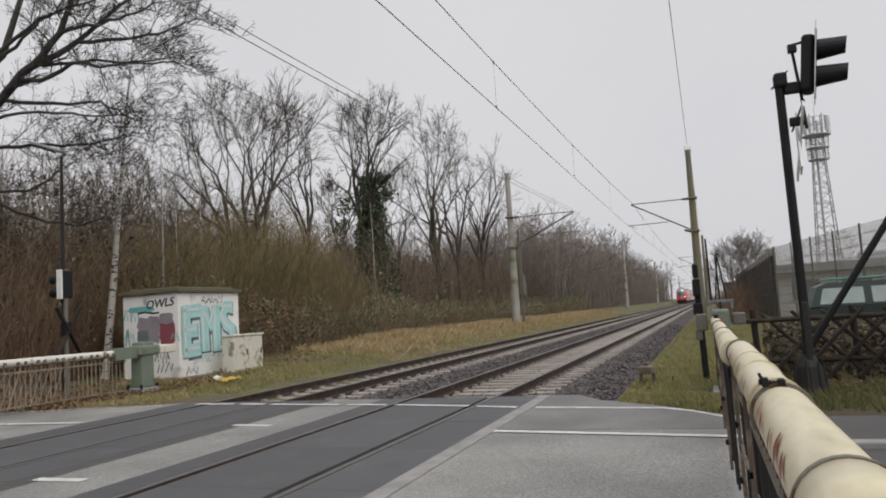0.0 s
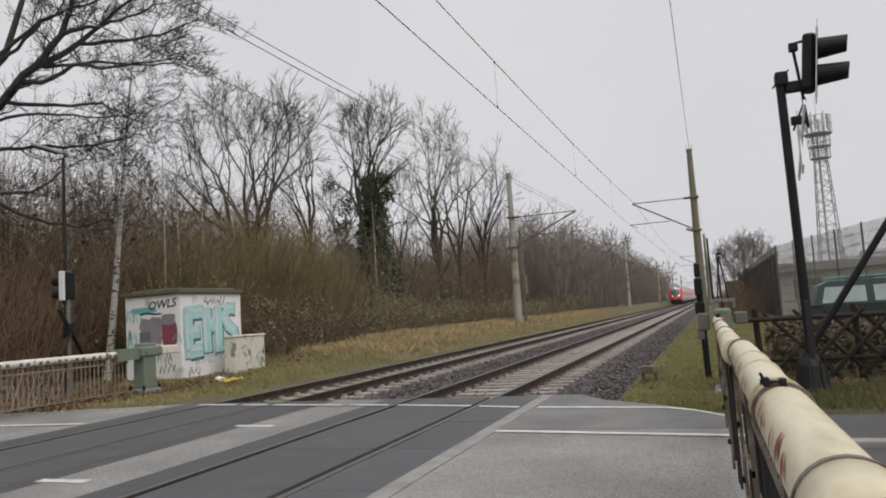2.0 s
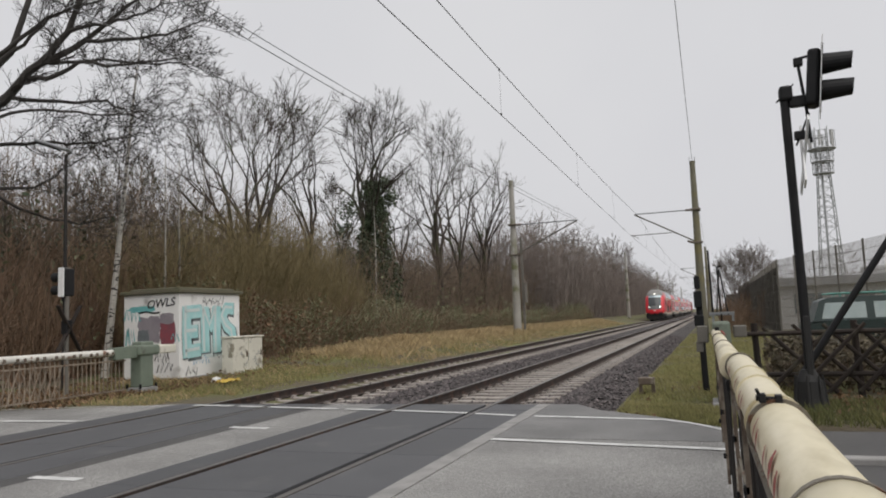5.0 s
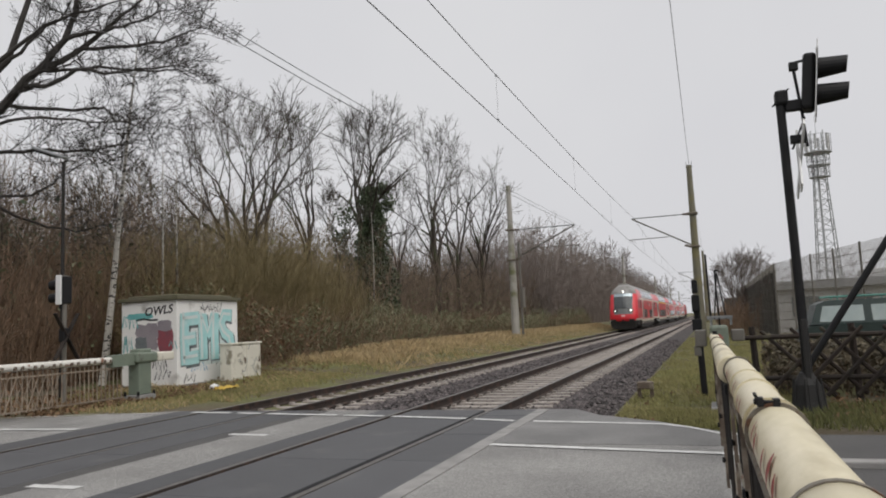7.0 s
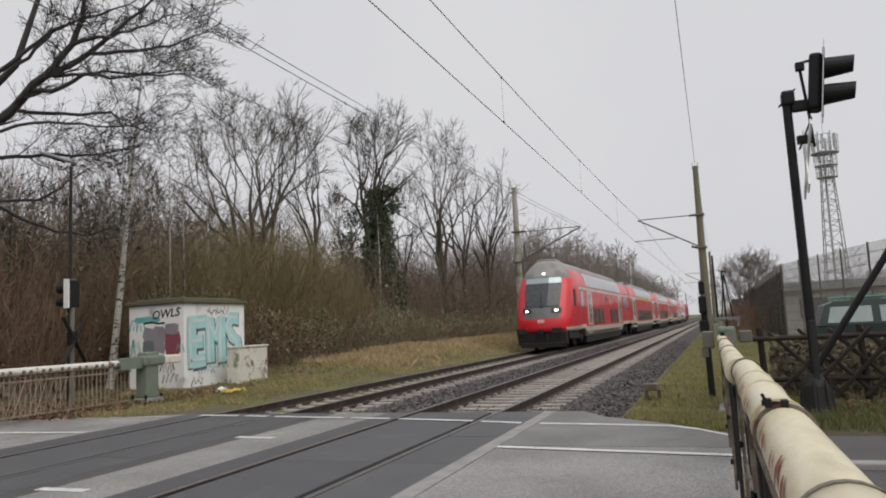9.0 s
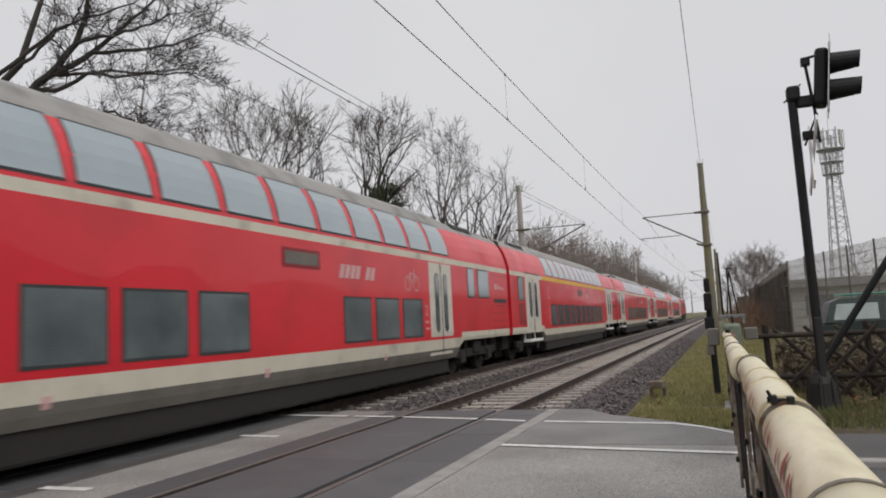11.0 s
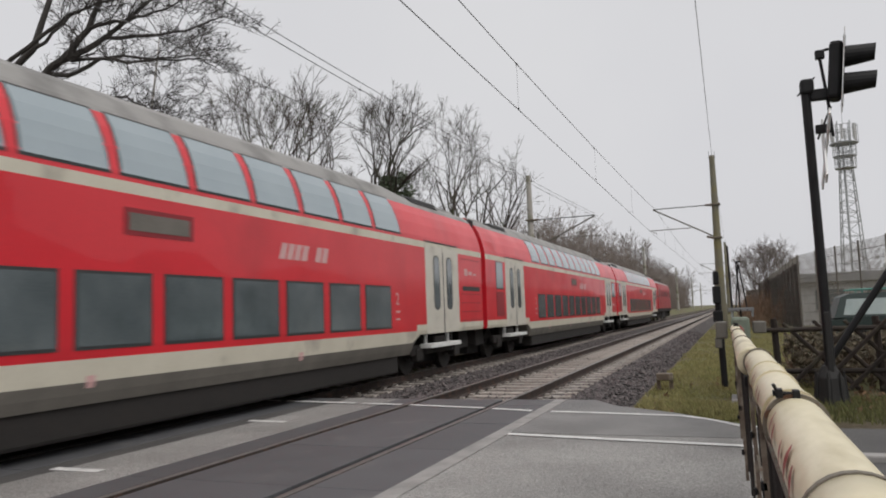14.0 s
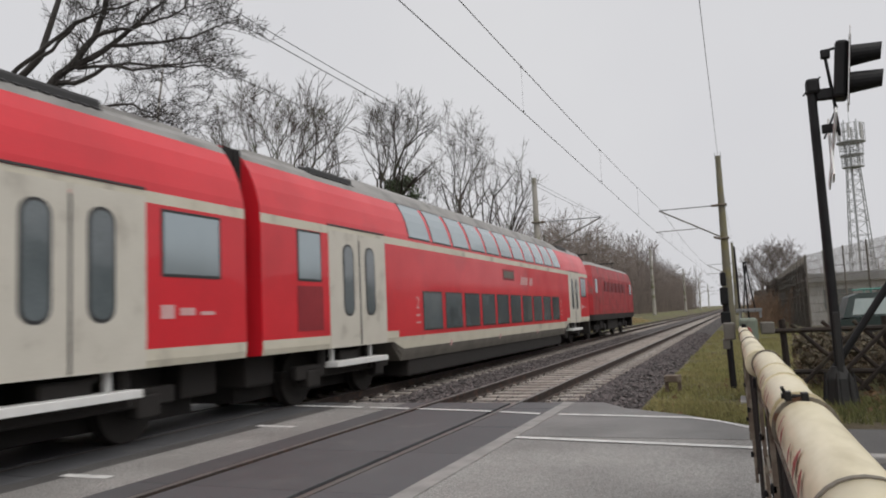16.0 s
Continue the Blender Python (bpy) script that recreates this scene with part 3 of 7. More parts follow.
def wall_panel(name, parent, y0, y1, z0, z1, material, off, side=1, label="", inset=0.0, round_z=0.0):
    """A panel that follows the coach side between two heights, off metres proud of it, with a rim that turns back to the shell."""
    n = 4
    rows = []
    us = [i / n for i in range(n + 1)]
    if round_z:
        e = round_z / (z1 - z0)
        us = [e * q for q in (0, 0.06, 0.2, 0.4, 0.65, 1)]
        us += [0.5] + [1 - u for u in reversed(us)]
        n = len(us) - 1
    for i in range(n + 1):
        z = z0 + (z1 - z0) * us[i]
        cut = inset * us[i]
        if round_z:
            edge = min(z - z0, z1 - z) / round_z
            cut += (1 - math.sqrt(max(1 - (1 - min(edge, 1)) ** 2, 0))) * (y1 - y0) * 0.46
        rows.append((side * (side_x(z) + off), y0 + cut, y1 - cut, z))
    v, f = [], []
    for x, a, b, z in rows:
        v += [(x, a, z), (x, b, z), (x - side * (off + 0.03), a, z), (x - side * (off + 0.03), b, z)]
    for i in range(n):
        a, b = 4 * i, 4 * i + 4
        f += [(a, a + 1, b + 1, b), (a, b, b + 2, a + 2), (a + 1, a + 3, b + 3, b + 1)]
    f += [(0, 2, 3, 1), tuple(4 * n + q for q in (0, 1, 3, 2))]
    return link(name, v, f, material, parent, label)


def coach_window(parent, y0, y1, z0, z1, glass, side, cut=0.0):
    fr = wall_panel("window", parent, y0, y1, z0, z1, M["gasket"], 0.006, side)
    wall_panel("pane", fr, y0 + 0.04, y1 - 0.04, z0 + 0.04, z1 - 0.04, glass, 0.012, side)


def coach_door(parent, y0, side, w=1.12, low=0.96):
    """Double-leaf door with tall rounded lights and a folding step."""
    for k in (0, 1):
        a = y0 + k * (w + 0.02)
        leaf = wall_panel("door_leaf", parent, a, a + w, low, 3.10 if low > 0.9 else 3.0, M["door_white"], 0.012, side, "pale grey sliding door leaf")
        c = a + w * (0.62 if k == 0 else 0.38)
        g = wall_panel("door_window", leaf, c - 0.18 * w, c + 0.18 * w, low + 0.57, 2.88 if low > 0.9 else 2.75, M["gasket"], 0.018, side, round_z=0.18)
        wall_panel("door_pane", leaf, c - 0.145 * w, c + 0.145 * w, low + 0.61, 2.84 if low > 0.9 else 2.71, M["glass"], 0.023, side, round_z=0.16)
    bm = B()
    box(bm, side * 1.405, side * 1.412, y0 + w - 0.005, y0 + w + 0.025, low + 0.02, 2.98)
    part("door_seal", bm, M["gasket"], parent)
    if low < 0.9:
        return
    bm = B()
    box(bm, side * 1.15, side * 1.46, y0 + 0.1, y0 + 2 * w - 0.1, 0.62, 0.72, bevel=0.01)
    for q in (0.3, 1.8):
        box(bm, side * 1.15, side * 1.22, y0 + q, y0 + q + 0.08, 0.66, 0.95)
    part("step", bm, M["white_plate"], parent, "pale folding step")
    wall_panel("door_gutter", parent, y0, y0 + 2 * w + 0.02, 3.185, 3.215, M["gasket"], 0.014, side)


def bogie(parent, y):
    bm = B()
    for s in (-1, 1):
        box(bm, s * 1.02, s * 1.16, y - 1.75, y + 1.75, 0.46, 0.70, bevel=0.03)
        for d in (-1.25, 1.25):
            box(bm, s * 1.0, s * 1.2, y + d - 0.2, y + d + 0.2, 0.32, 0.62, bevel=0.03)
            rod(bm, (s * 1.1, y + d * 0.72, 0.5), (s * 1.1, y + d * 0.72, 0.95), 0.1)
        rod(bm, (s * 1.12, y - 0.5, 0.62), (s * 1.12, y + 0.5, 0.9), 0.05)
        box(bm, s * 0.95, s * 1.22, y - 0.35, y + 0.35, 0.55, 0.9, bevel=0.04)
    box(bm, -1.0, 1.0, y - 0.3, y + 0.3, 0.45, 0.95)
    box(bm, -0.9, 0.9, y - 1.8, y - 1.65, 0.5, 0.62)
    box(bm, -0.9, 0.9, y + 1.65, y + 1.8, 0.5, 0.62)
    part("bogie", bm, M["bogie"], parent, "grimy black bogie frame")


WHEELSETS = []


def wheelset(parent, y, r=0.46):
    bm = B()
    rod(bm, (-1.05, 0, 0), (1.05, 0, 0), 0.08, sides=10)
    for s in (-1, 1):
        rod(bm, (s * 0.70, 0, 0), (s * 0.82, 0, 0), r, sides=28)
        rod(bm, (s * 0.67, 0, 0), (s * 0.70, 0, 0), r + 0.03, sides=28)
        rod(bm, (s * 0.82, 0, 0), (s * 0.84, 0, 0), 0.16, sides=14)
    bmesh.ops.recalc_face_normals(bm, faces=bm.faces)
    ob = part("wheelset", bm, M["wheel"], parent)
    ob.location = (0, y, r)
    ob["radius"] = r
    return ob


def lettering(parent, y0, y1, z0, z1, side, material="lettering", name="lettering"):
    n = max(int((y1 - y0) / 0.3), 1)
    for k in range(n):
        w = (y1 - y0) / n
        wall_panel(name, parent, y0 + k * w, y0 + (k + (0.72 if n > 1 else 1)) * w, z0, z1 - 0.05 * (k % 2), M[material], 0.005, side)


def words(text, size, m, material, parent, name="writing", stretch=(1, 1, 1), offset=0.0, shear=0.0, extrude=0.002):
    cu = bpy.data.curves.new(name, "FONT")
    cu.body, cu.size, cu.extrude, cu.offset, cu.shear = text, size, extrude, offset, shear
    cu.resolution_u = 3
    tmp = bpy.data.objects.new("tmp", cu)
    scene.collection.objects.link(tmp)
    bpy.context.view_layer.update()
    me = bpy.data.meshes.new_from_object(tmp)
    bpy.data.objects.remove(tmp)
    me.transform(m @ Matrix.Diagonal((*stretch, 1)))
    me.materials.clear()
    me.materials.append(material)
    ob = new(name, me)
    ob.parent = parent
    return ob


def figure(text, parent, y, z, side):
    """A class figure painted on the coach side."""
    m = Matrix.Translation((side * 1.396, y if side > 0 else y + 0.22, z)) @ Matrix.Rotation(radians(90 * side), 4, "Z") @ Matrix.Rotation(radians(90), 4, "X")
    words(text, 0.38, m, M["lettering"], parent, "class_figure")


def underframe(parent, y0, y1):
    # Dark underframe, made low and wide so its black fills in the shade below.
    bm = B()
    box(bm, -1.24, 1.24, y0, y1, 0.15, 0.62, bevel=0.05)
    part("underframe", bm, M["bogie"], parent)


def slanted_word(parent, y0, y1, z0, z1, side, n=7):
    """Leaning pale strokes of an operator's word mark, as plain shapes."""
    w = (y1 - y0) / n
    for k in range(n):
        if k == n - 3:
            continue
        a, lean = y0 + k * w, 0.10
        x = side * 1.396
        v = [(x, a, z0), (x, a + w * 0.8, z0), (x, a + w * 0.8 + lean, z1), (x, a + lean, z1)]
        link("lettering", v, [(0, 1, 2, 3)], M["lettering"], parent)


def end_window_and_grille(parent, e, s, grille, end_window):
    """What fills the short wall between a door and the coach's end."""
    h = COACH / 2
    if e < 0:
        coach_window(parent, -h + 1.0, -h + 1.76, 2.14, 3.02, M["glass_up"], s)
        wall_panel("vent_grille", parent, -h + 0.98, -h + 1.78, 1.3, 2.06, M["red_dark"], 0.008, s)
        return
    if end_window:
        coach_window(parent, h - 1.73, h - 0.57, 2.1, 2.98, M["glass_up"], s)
        lettering(parent, h - 1.75, h - 1.5, 1.56, 1.74, s)
        lettering(parent, h - 1.4, h - 0.6, 1.6, 1.7, s)
    elif grille:
        wall_panel("vent_slot", parent, h - 1.65, h - 0.24, 2.04, 2.16, M["gasket"], 0.008, s)
        for q in range(4):
            wall_panel("panel_seam", parent, h - 1.8, h - 0.2, 1.22 + 0.24 * q, 1.236 + 0.24 * q, M["red_dark"], 0.006, s)
        wall_panel("panel_seam", parent, h - 1.8, h - 0.2, 2.9, 2.914, M["red_dark"], 0.006, s)
        lettering(parent, h - 1.5, h - 1.25, 2.46, 2.64, s)
        lettering(parent, h - 1.15, h - 0.4, 2.48, 2.58, s)


def roof_equipment(parent, e):
    """Sunk roof end with dark louvred ventilation boxes over the doors."""
    h = COACH / 2
    for s in (-1, 1):
        bm = B()
        box(bm, s * 0.35, s * 0.9, e * (h - 3.9), e * (h - 2.2), 4.18, 4.37, bevel=0.05)
        hood = part("roof_vent", bm, M["gasket"], parent, "dark louvred roof vent")
        bm = B()
        box(bm, s * 0.2, s * 0.75, e * (h - 2.05), e * (h - 0.5), 4.18, 4.4, bevel=0.09)
        part("roof_hood", bm, M["roof"], parent, "grimy grey roof hood")
        for q in range(9):
            y = e * (h - 3.8 + q * 0.185)
            bm = B()
            bar(bm, (s * 0.96, y, 4.2), (s * 0.62, y, 4.4), 0.09, 0.03)
            part("louvre", bm, M["gasket"], hood)


def coach_kit(parent, stripe, front=False, grille=True, end_window=True):
    h = COACH / 2
    coach_body(parent, stripe, front)
    underframe(parent, -h + 5.6, h - 5.6)
    for s in (-1, 1):
        for i in range(10):
            y0 = -6.9 + 1.4 * i
            if front and i in (0, 4, 5, 9):
                continue
            coach_window(parent, y0, y0 + 1.19, 1.15, 2.06, M["glass"], s)
        for i in range(11):
            y0 = -7.59 + 1.38 * i
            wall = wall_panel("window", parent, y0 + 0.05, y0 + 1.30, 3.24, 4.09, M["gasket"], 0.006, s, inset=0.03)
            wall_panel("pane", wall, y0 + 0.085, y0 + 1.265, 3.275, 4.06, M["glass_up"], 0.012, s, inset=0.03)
        if front:
            coach_door(parent, 5.97, s, 0.78, 0.66)
            coach_door(parent, -7.5, s, 0.74, 0.66)
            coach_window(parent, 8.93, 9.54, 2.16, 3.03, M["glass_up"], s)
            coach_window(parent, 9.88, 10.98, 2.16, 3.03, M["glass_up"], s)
        else:
            for y0 in (-11.08, 8.84):
                coach_door(parent, y0, s)
        for e in ((1,) if front else (-1, 1)):
            end_window_and_grille(parent, e, s, grille, end_window)
        # destination panel, logo block, class figures as plain marks
        wall_panel("destination_panel", parent, -0.58, 0.66, 2.52, 2.86, M["red_dark"], 0.006, s)
        wall_panel("destination_display", parent, -0.50, 0.58, 2.58, 2.80, M["skirt"], 0.011, s, "unlit grey destination display")
        if stripe == "yellow":
            lettering(parent, 1.9, 2.2, 2.42, 2.66, s)
        else:
            y0 = 1.35 if front or end_window else 2.7
            slanted_word(parent, y0, y0 + 1.55, 2.41, 2.68, s)
        for y0 in (5.64,) if front else (-7.3, 7.12):
            figure("2", parent, y0, 1.66, s)
            if stripe == "yellow":
                figure("1", parent, y0, 2.55, s)
                lettering(parent, y0, y0 + 0.24, 2.30, 2.36, s)
            lettering(parent, y0, y0 + 0.22, 1.48, 1.53, s)
            lettering(parent, y0, y0 + 0.22, 1.32, 1.36, s)
        # small pale service marks along the sill
        for y0 in (-5.2, -1.1, 3.3):
            lettering(parent, y0, y0 + 0.12, 0.72, 0.86, s)
    for e in ((1,) if front else (-1, 1)):
        bogie(parent, e * (h - 3.0))
        for d in (-1.25, 1.25):
            WHEELSETS.append(wheelset(parent, e * (h - 3.0) + d))
        roof_equipment(parent, e)
        bm = B()
        for q in range(4):
            o = 0.02 + q * 0.045
            r = 0.06 if q % 2 else 0.0
            box(bm, -1.05 + r, 1.05 - r, e * (h + o), e * (h + o + 0.045), 1.0 + r, 4.2 - r)
        part("gangway", bm, M["rubber"], parent, "black rubber gangway bellows")
    for e in (-1, 1):
        bm = B()
        # Long black block added to stop light and stand in for shade underneath.
        box(bm, -0.6, 0.6, e * (h - 6.4), e * (h - 0.3), 0.2, 0.96)
        box(bm, -0.95, 0.95, e * (h - 0.9), e * (h - 0.15), 0.45, 0.96, bevel=0.04)
        part("end_frame", bm, M["bogie"], parent, "black end beam with added block for the shade underneath")


def nose(parent):
    """Driving end: raked front, wrap-round red cheeks, big windscreen, grey chin, headlights, black apron with buffers and coupling."""
    h = COACH / 2
    y_back = -h + 3.2
    zs = [0.92, 1.12, 1.35, 1.58, 1.9, 2.5, 3.03, 3.3, 3.6, 3.85, 4.06, 4.3, 4.52]

    def front_y(z):
        return -h - 0.15 + (0.0 if z < 1.35 else 0.0 + ((z - 1.35) / 3.1) ** 1.35 * 1.75)
    cols = 9
    rings = []
    for z in zs:
        w = side_x(z)
        row = []
        for i in range(cols):           # across the front face
            u = -1 + 2 * i / (cols - 1)
            row.append((u * w * 0.86, front_y(z) + 0.30 * u * u, z))
        rings.append(row)
    v, f, idx = [], [], []
    for z, row in zip(zs, rings):
        w = side_x(z)
        v += [(-w, y_back, z), (-w, front_y(z) + 1.15, z), (-w * 0.975, front_y(z) + 0.65, z)] + row + [(w * 0.975, front_y(z) + 0.65, z), (w, front_y(z) + 1.15, z), (w, y_back, z)]
    k = cols + 6
    for j in range(len(zs) - 1):
        zm = (zs[j] + zs[j + 1]) / 2
        for i in range(k - 1):
            f.append((j * k + i, j * k + i + 1, (j + 1) * k + i + 1, (j + 1) * k + i))
            facing = 3 <= i <= k - 5
            centre = 4 <= i <= k - 6
            s = 0
            if zm > 3.62 and 2 <= i <= k - 4:
                s = 1
            elif zm > 4.1:
                s = 1
            elif centre and 1.58 < zm < 3.7:
                s = 2
            elif zm < 1.19 and not facing:
                s = 3
            idx.append(s)
    t = (len(zs) - 1) * k
    f.append(tuple(t + i for i in range(k)))
    idx.append(1)
    f.append(tuple(range(k))[::-1])
    idx.append(4)
    # roof crown from the raked front back to the full section
    link("cab_shell", v, f, None, parent, "red cab shell with grey forehead", mats=[M["red"], M["roof"], M["nose_grey"], M["cream_band"], M["bogie"]], idx=idx, smooth=True)
    bm = B()
    box(bm, -0.5, 0.5, front_y(4.52) + 0.3, y_back + 0.1, 4.45, 4.645, bevel=0.06)
    part("roof_crown", bm, M["roof"], parent)

    def face_patch(name, u0, u1, z0, z1, material, off, par, label="", taper=0.0):
        n, m2 = 6, 5
        vv, ff = [], []
        for j in range(m2 + 1):
            z = z0 + (z1 - z0) * j / m2
            for i in range(n + 1):
                u = u0 + (u1 - u0) * i / n
                u *= 1 - taper * (1 - j / m2)
                vv.append((u * side_x(z) * 0.86, front_y(z) + 0.30 * u * u - off, z))
        for j in range(m2):
            for i in range(n):
                a = j * (n + 1) + i
                ff.append((a, a + 1, a + n + 2, a + n + 1))
        o = len(vv)
        vv += [(x, y + off + 0.05, z) for x, y, z in vv]
        rim = [i for i in range(n + 1)] + [j * (n + 1) + n for j in range(1, m2 + 1)] + [m2 * (n + 1) + i for i in range(n - 1, -1, -1)] + [j * (n + 1) for j in range(m2 - 1, 0, -1)]
        for a, b in zip(rim, rim[1:] + rim[:1]):
            ff.append((a, b, b + o, a + o))
        return link(name, vv, ff, material, par, label)
    fr = face_patch("windscreen_frame", -0.82, 0.82, 2.14, 3.68, M["gasket"], 0.008, parent, taper=0.12)
    face_patch("windscreen", -0.79, 0.79, 2.19, 3.32, M["windscreen"], 0.014, fr, "grey reflecting windscreen", taper=0.10)
    face_patch("destination_glass", -0.79, 0.79, 3.35, 3.64, M["glass_up"], 0.014, fr)
    bm = B()
    rod(bm, (0, front_y(2.1) - 0.04, 2.1), (-0.02, front_y(2.75) - 0.04, 2.75), 0.015, sides=6)
    part("wiper", bm, M["black"], parent)
    for s in (-1, 1):
        u = s * 0.62
        hous = face_patch("headlight_housing", min(u - 0.2, u + 0.2), max(u - 0.2, u + 0.2), 1.84, 2.08, M["gasket"], 0.012, parent)
        face_patch("headlight", u - 0.065, u + 0.065, 1.915, 2.0, M["lamp_white"], 0.02, hous, "lit white headlight")
    face_patch("upper_headlight", -0.07, 0.07, 3.82, 3.90, M["lamp_white"], 0.02, parent, "lit white upper headlight")
    face_patch("centre_mark", -0.14, 0.14, 1.36, 1.52, M["lettering"], 0.006, parent)
    bm = B()
    yf = front_y(0.9)
    box(bm, -1.22, 1.22, yf + 0.1, yf + 0.5, 0.30, 0.94, bevel=0.05)
    box(bm, -1.05, 1.05, yf - 0.05, yf + 0.3, 0.16, 0.40, bevel=0.03)
    box(bm, -1.3, 1.3, yf + 0.4, yf + 3.0, 0.55, 0.95)
    for s in (-1, 1):
        rod(bm, (s * 0.87, yf - 0.45, 0.99), (s * 0.87, yf + 0.2, 0.99), 0.1, sides=12)
        box(bm, s * 0.62, s * 1.12, yf - 0.5, yf - 0.42, 0.84, 1.12, bevel=0.03)
    box(bm, -0.1, 0.1, yf - 0.35, yf + 0.2, 0.85, 1.05)
    rod(bm, (0.25, yf - 0.05, 0.8), (0.3, yf - 0.12, 0.3), 0.03)
    rod(bm, (-0.25, yf - 0.05, 0.8), (-0.3, yf - 0.12, 0.3), 0.03)
    part("apron", bm, M["bogie"], parent, "black front apron with buffers and coupling")
    for s in (-1, 1):
        wall_panel("cab_window", parent, -h + 1.5, -h + 2.05, 2.15, 3.0, M["gasket"], 0.01, s)
        coach_window(parent, -h + 3.5, -h + 4.3, 2.1, 3.0, M["glass"], s)
    bogie(parent, -h + 3.0)
    for d in (-1.25, 1.25):
        WHEELSETS.append(wheelset(parent, -h + 3.0 + d))


TRAIN = []


def ribbon(name, parent, pts, w):
    """A flat painted line on the vertical coach side."""
    v, f = [], []
    for i, (p, q) in enumerate(pts):
        d = Vector(pts[min(i + 1, len(pts) - 1)]) - Vector(pts[max(i - 1, 0)])
        n = Vector((-d.y, d.x)).normalized() * w / 2
        v += [(1.395, p - n.x, q - n.y), (1.395, p + n.x, q + n.y)]
        if i:
            f.append((2 * i - 2, 2 * i, 2 * i + 1, 2 * i - 1))
    link(name, v, f, M["lettering"], parent)


def build_train():
    x = TRACK_FAR
    car = thing("control_car", "red double-deck control car with lit headlights and grey roof", "train carriage", (x, 0, 0), "coupled train vehicles")
    coach_kit(car, "cream_band", front=True, end_window=False)
    nose(car)
    # bicycle mark: two wheels and a frame
    for c in (4.65, 5.15):
        ring = [(c + 0.17 * math.cos(a * 0.5236), 2.42 + 0.17 * math.sin(a * 0.5236)) for a in range(13)]
        ribbon("bicycle_mark", car, ring, 0.03)
    ribbon("bicycle_mark", car, [(4.65, 2.42), (4.78, 2.66), (5.06, 2.66), (5.15, 2.42)], 0.03)
    ribbon("bicycle_mark", car, [(4.78, 2.66), (4.9, 2.42), (5.06, 2.66), (5.04, 2.76)], 0.03)
    TRAIN.append((car, -COACH / 2 - 0.2))
    first = thing("first_class_coach", "red double-deck coach with yellow stripe below upper windows", "train carriage", (x, 0, 0), "coupled train vehicles")
    coach_kit(first, "yellow", end_window=False)
    TRAIN.append((first, COACH / 2 + 0.2))
    second = thing("double_deck_coach", "red double-deck coach with pale stripe and grey roof", "train carriage", (x, 0, 0), "coupled train vehicles")
    coach_kit(second, "cream_band", end_window=False)
    TRAIN.append((second, COACH / 2 + 0.2 + PITCH))
    third = thing("double_deck_coach", "red double-deck coach with pale stripe and end windows", "train carriage", (x, 0, 0), "coupled train vehicles")
    coach_kit(third, "cream_band", end_window=True)
    TRAIN.append((third, COACH / 2 + 0.2 + PITCH * 2))
    for k in (3,):
        other = copy_thing(third, pose(x, 0, 0))
        TRAIN.append((other, COACH / 2 + 0.2 + PITCH * k))
        WHEELSETS.extend(c for c in other.children if c.name.startswith("wheelset"))
    loco = thing("electric_locomotive", "grimy red electric locomotive pushing at the rear", "locomotive", (x, 0, 0), "coupled train vehicles")
    build_loco(loco)
    TRAIN.append((loco, 0.2 + PITCH * 4 + 7.7))


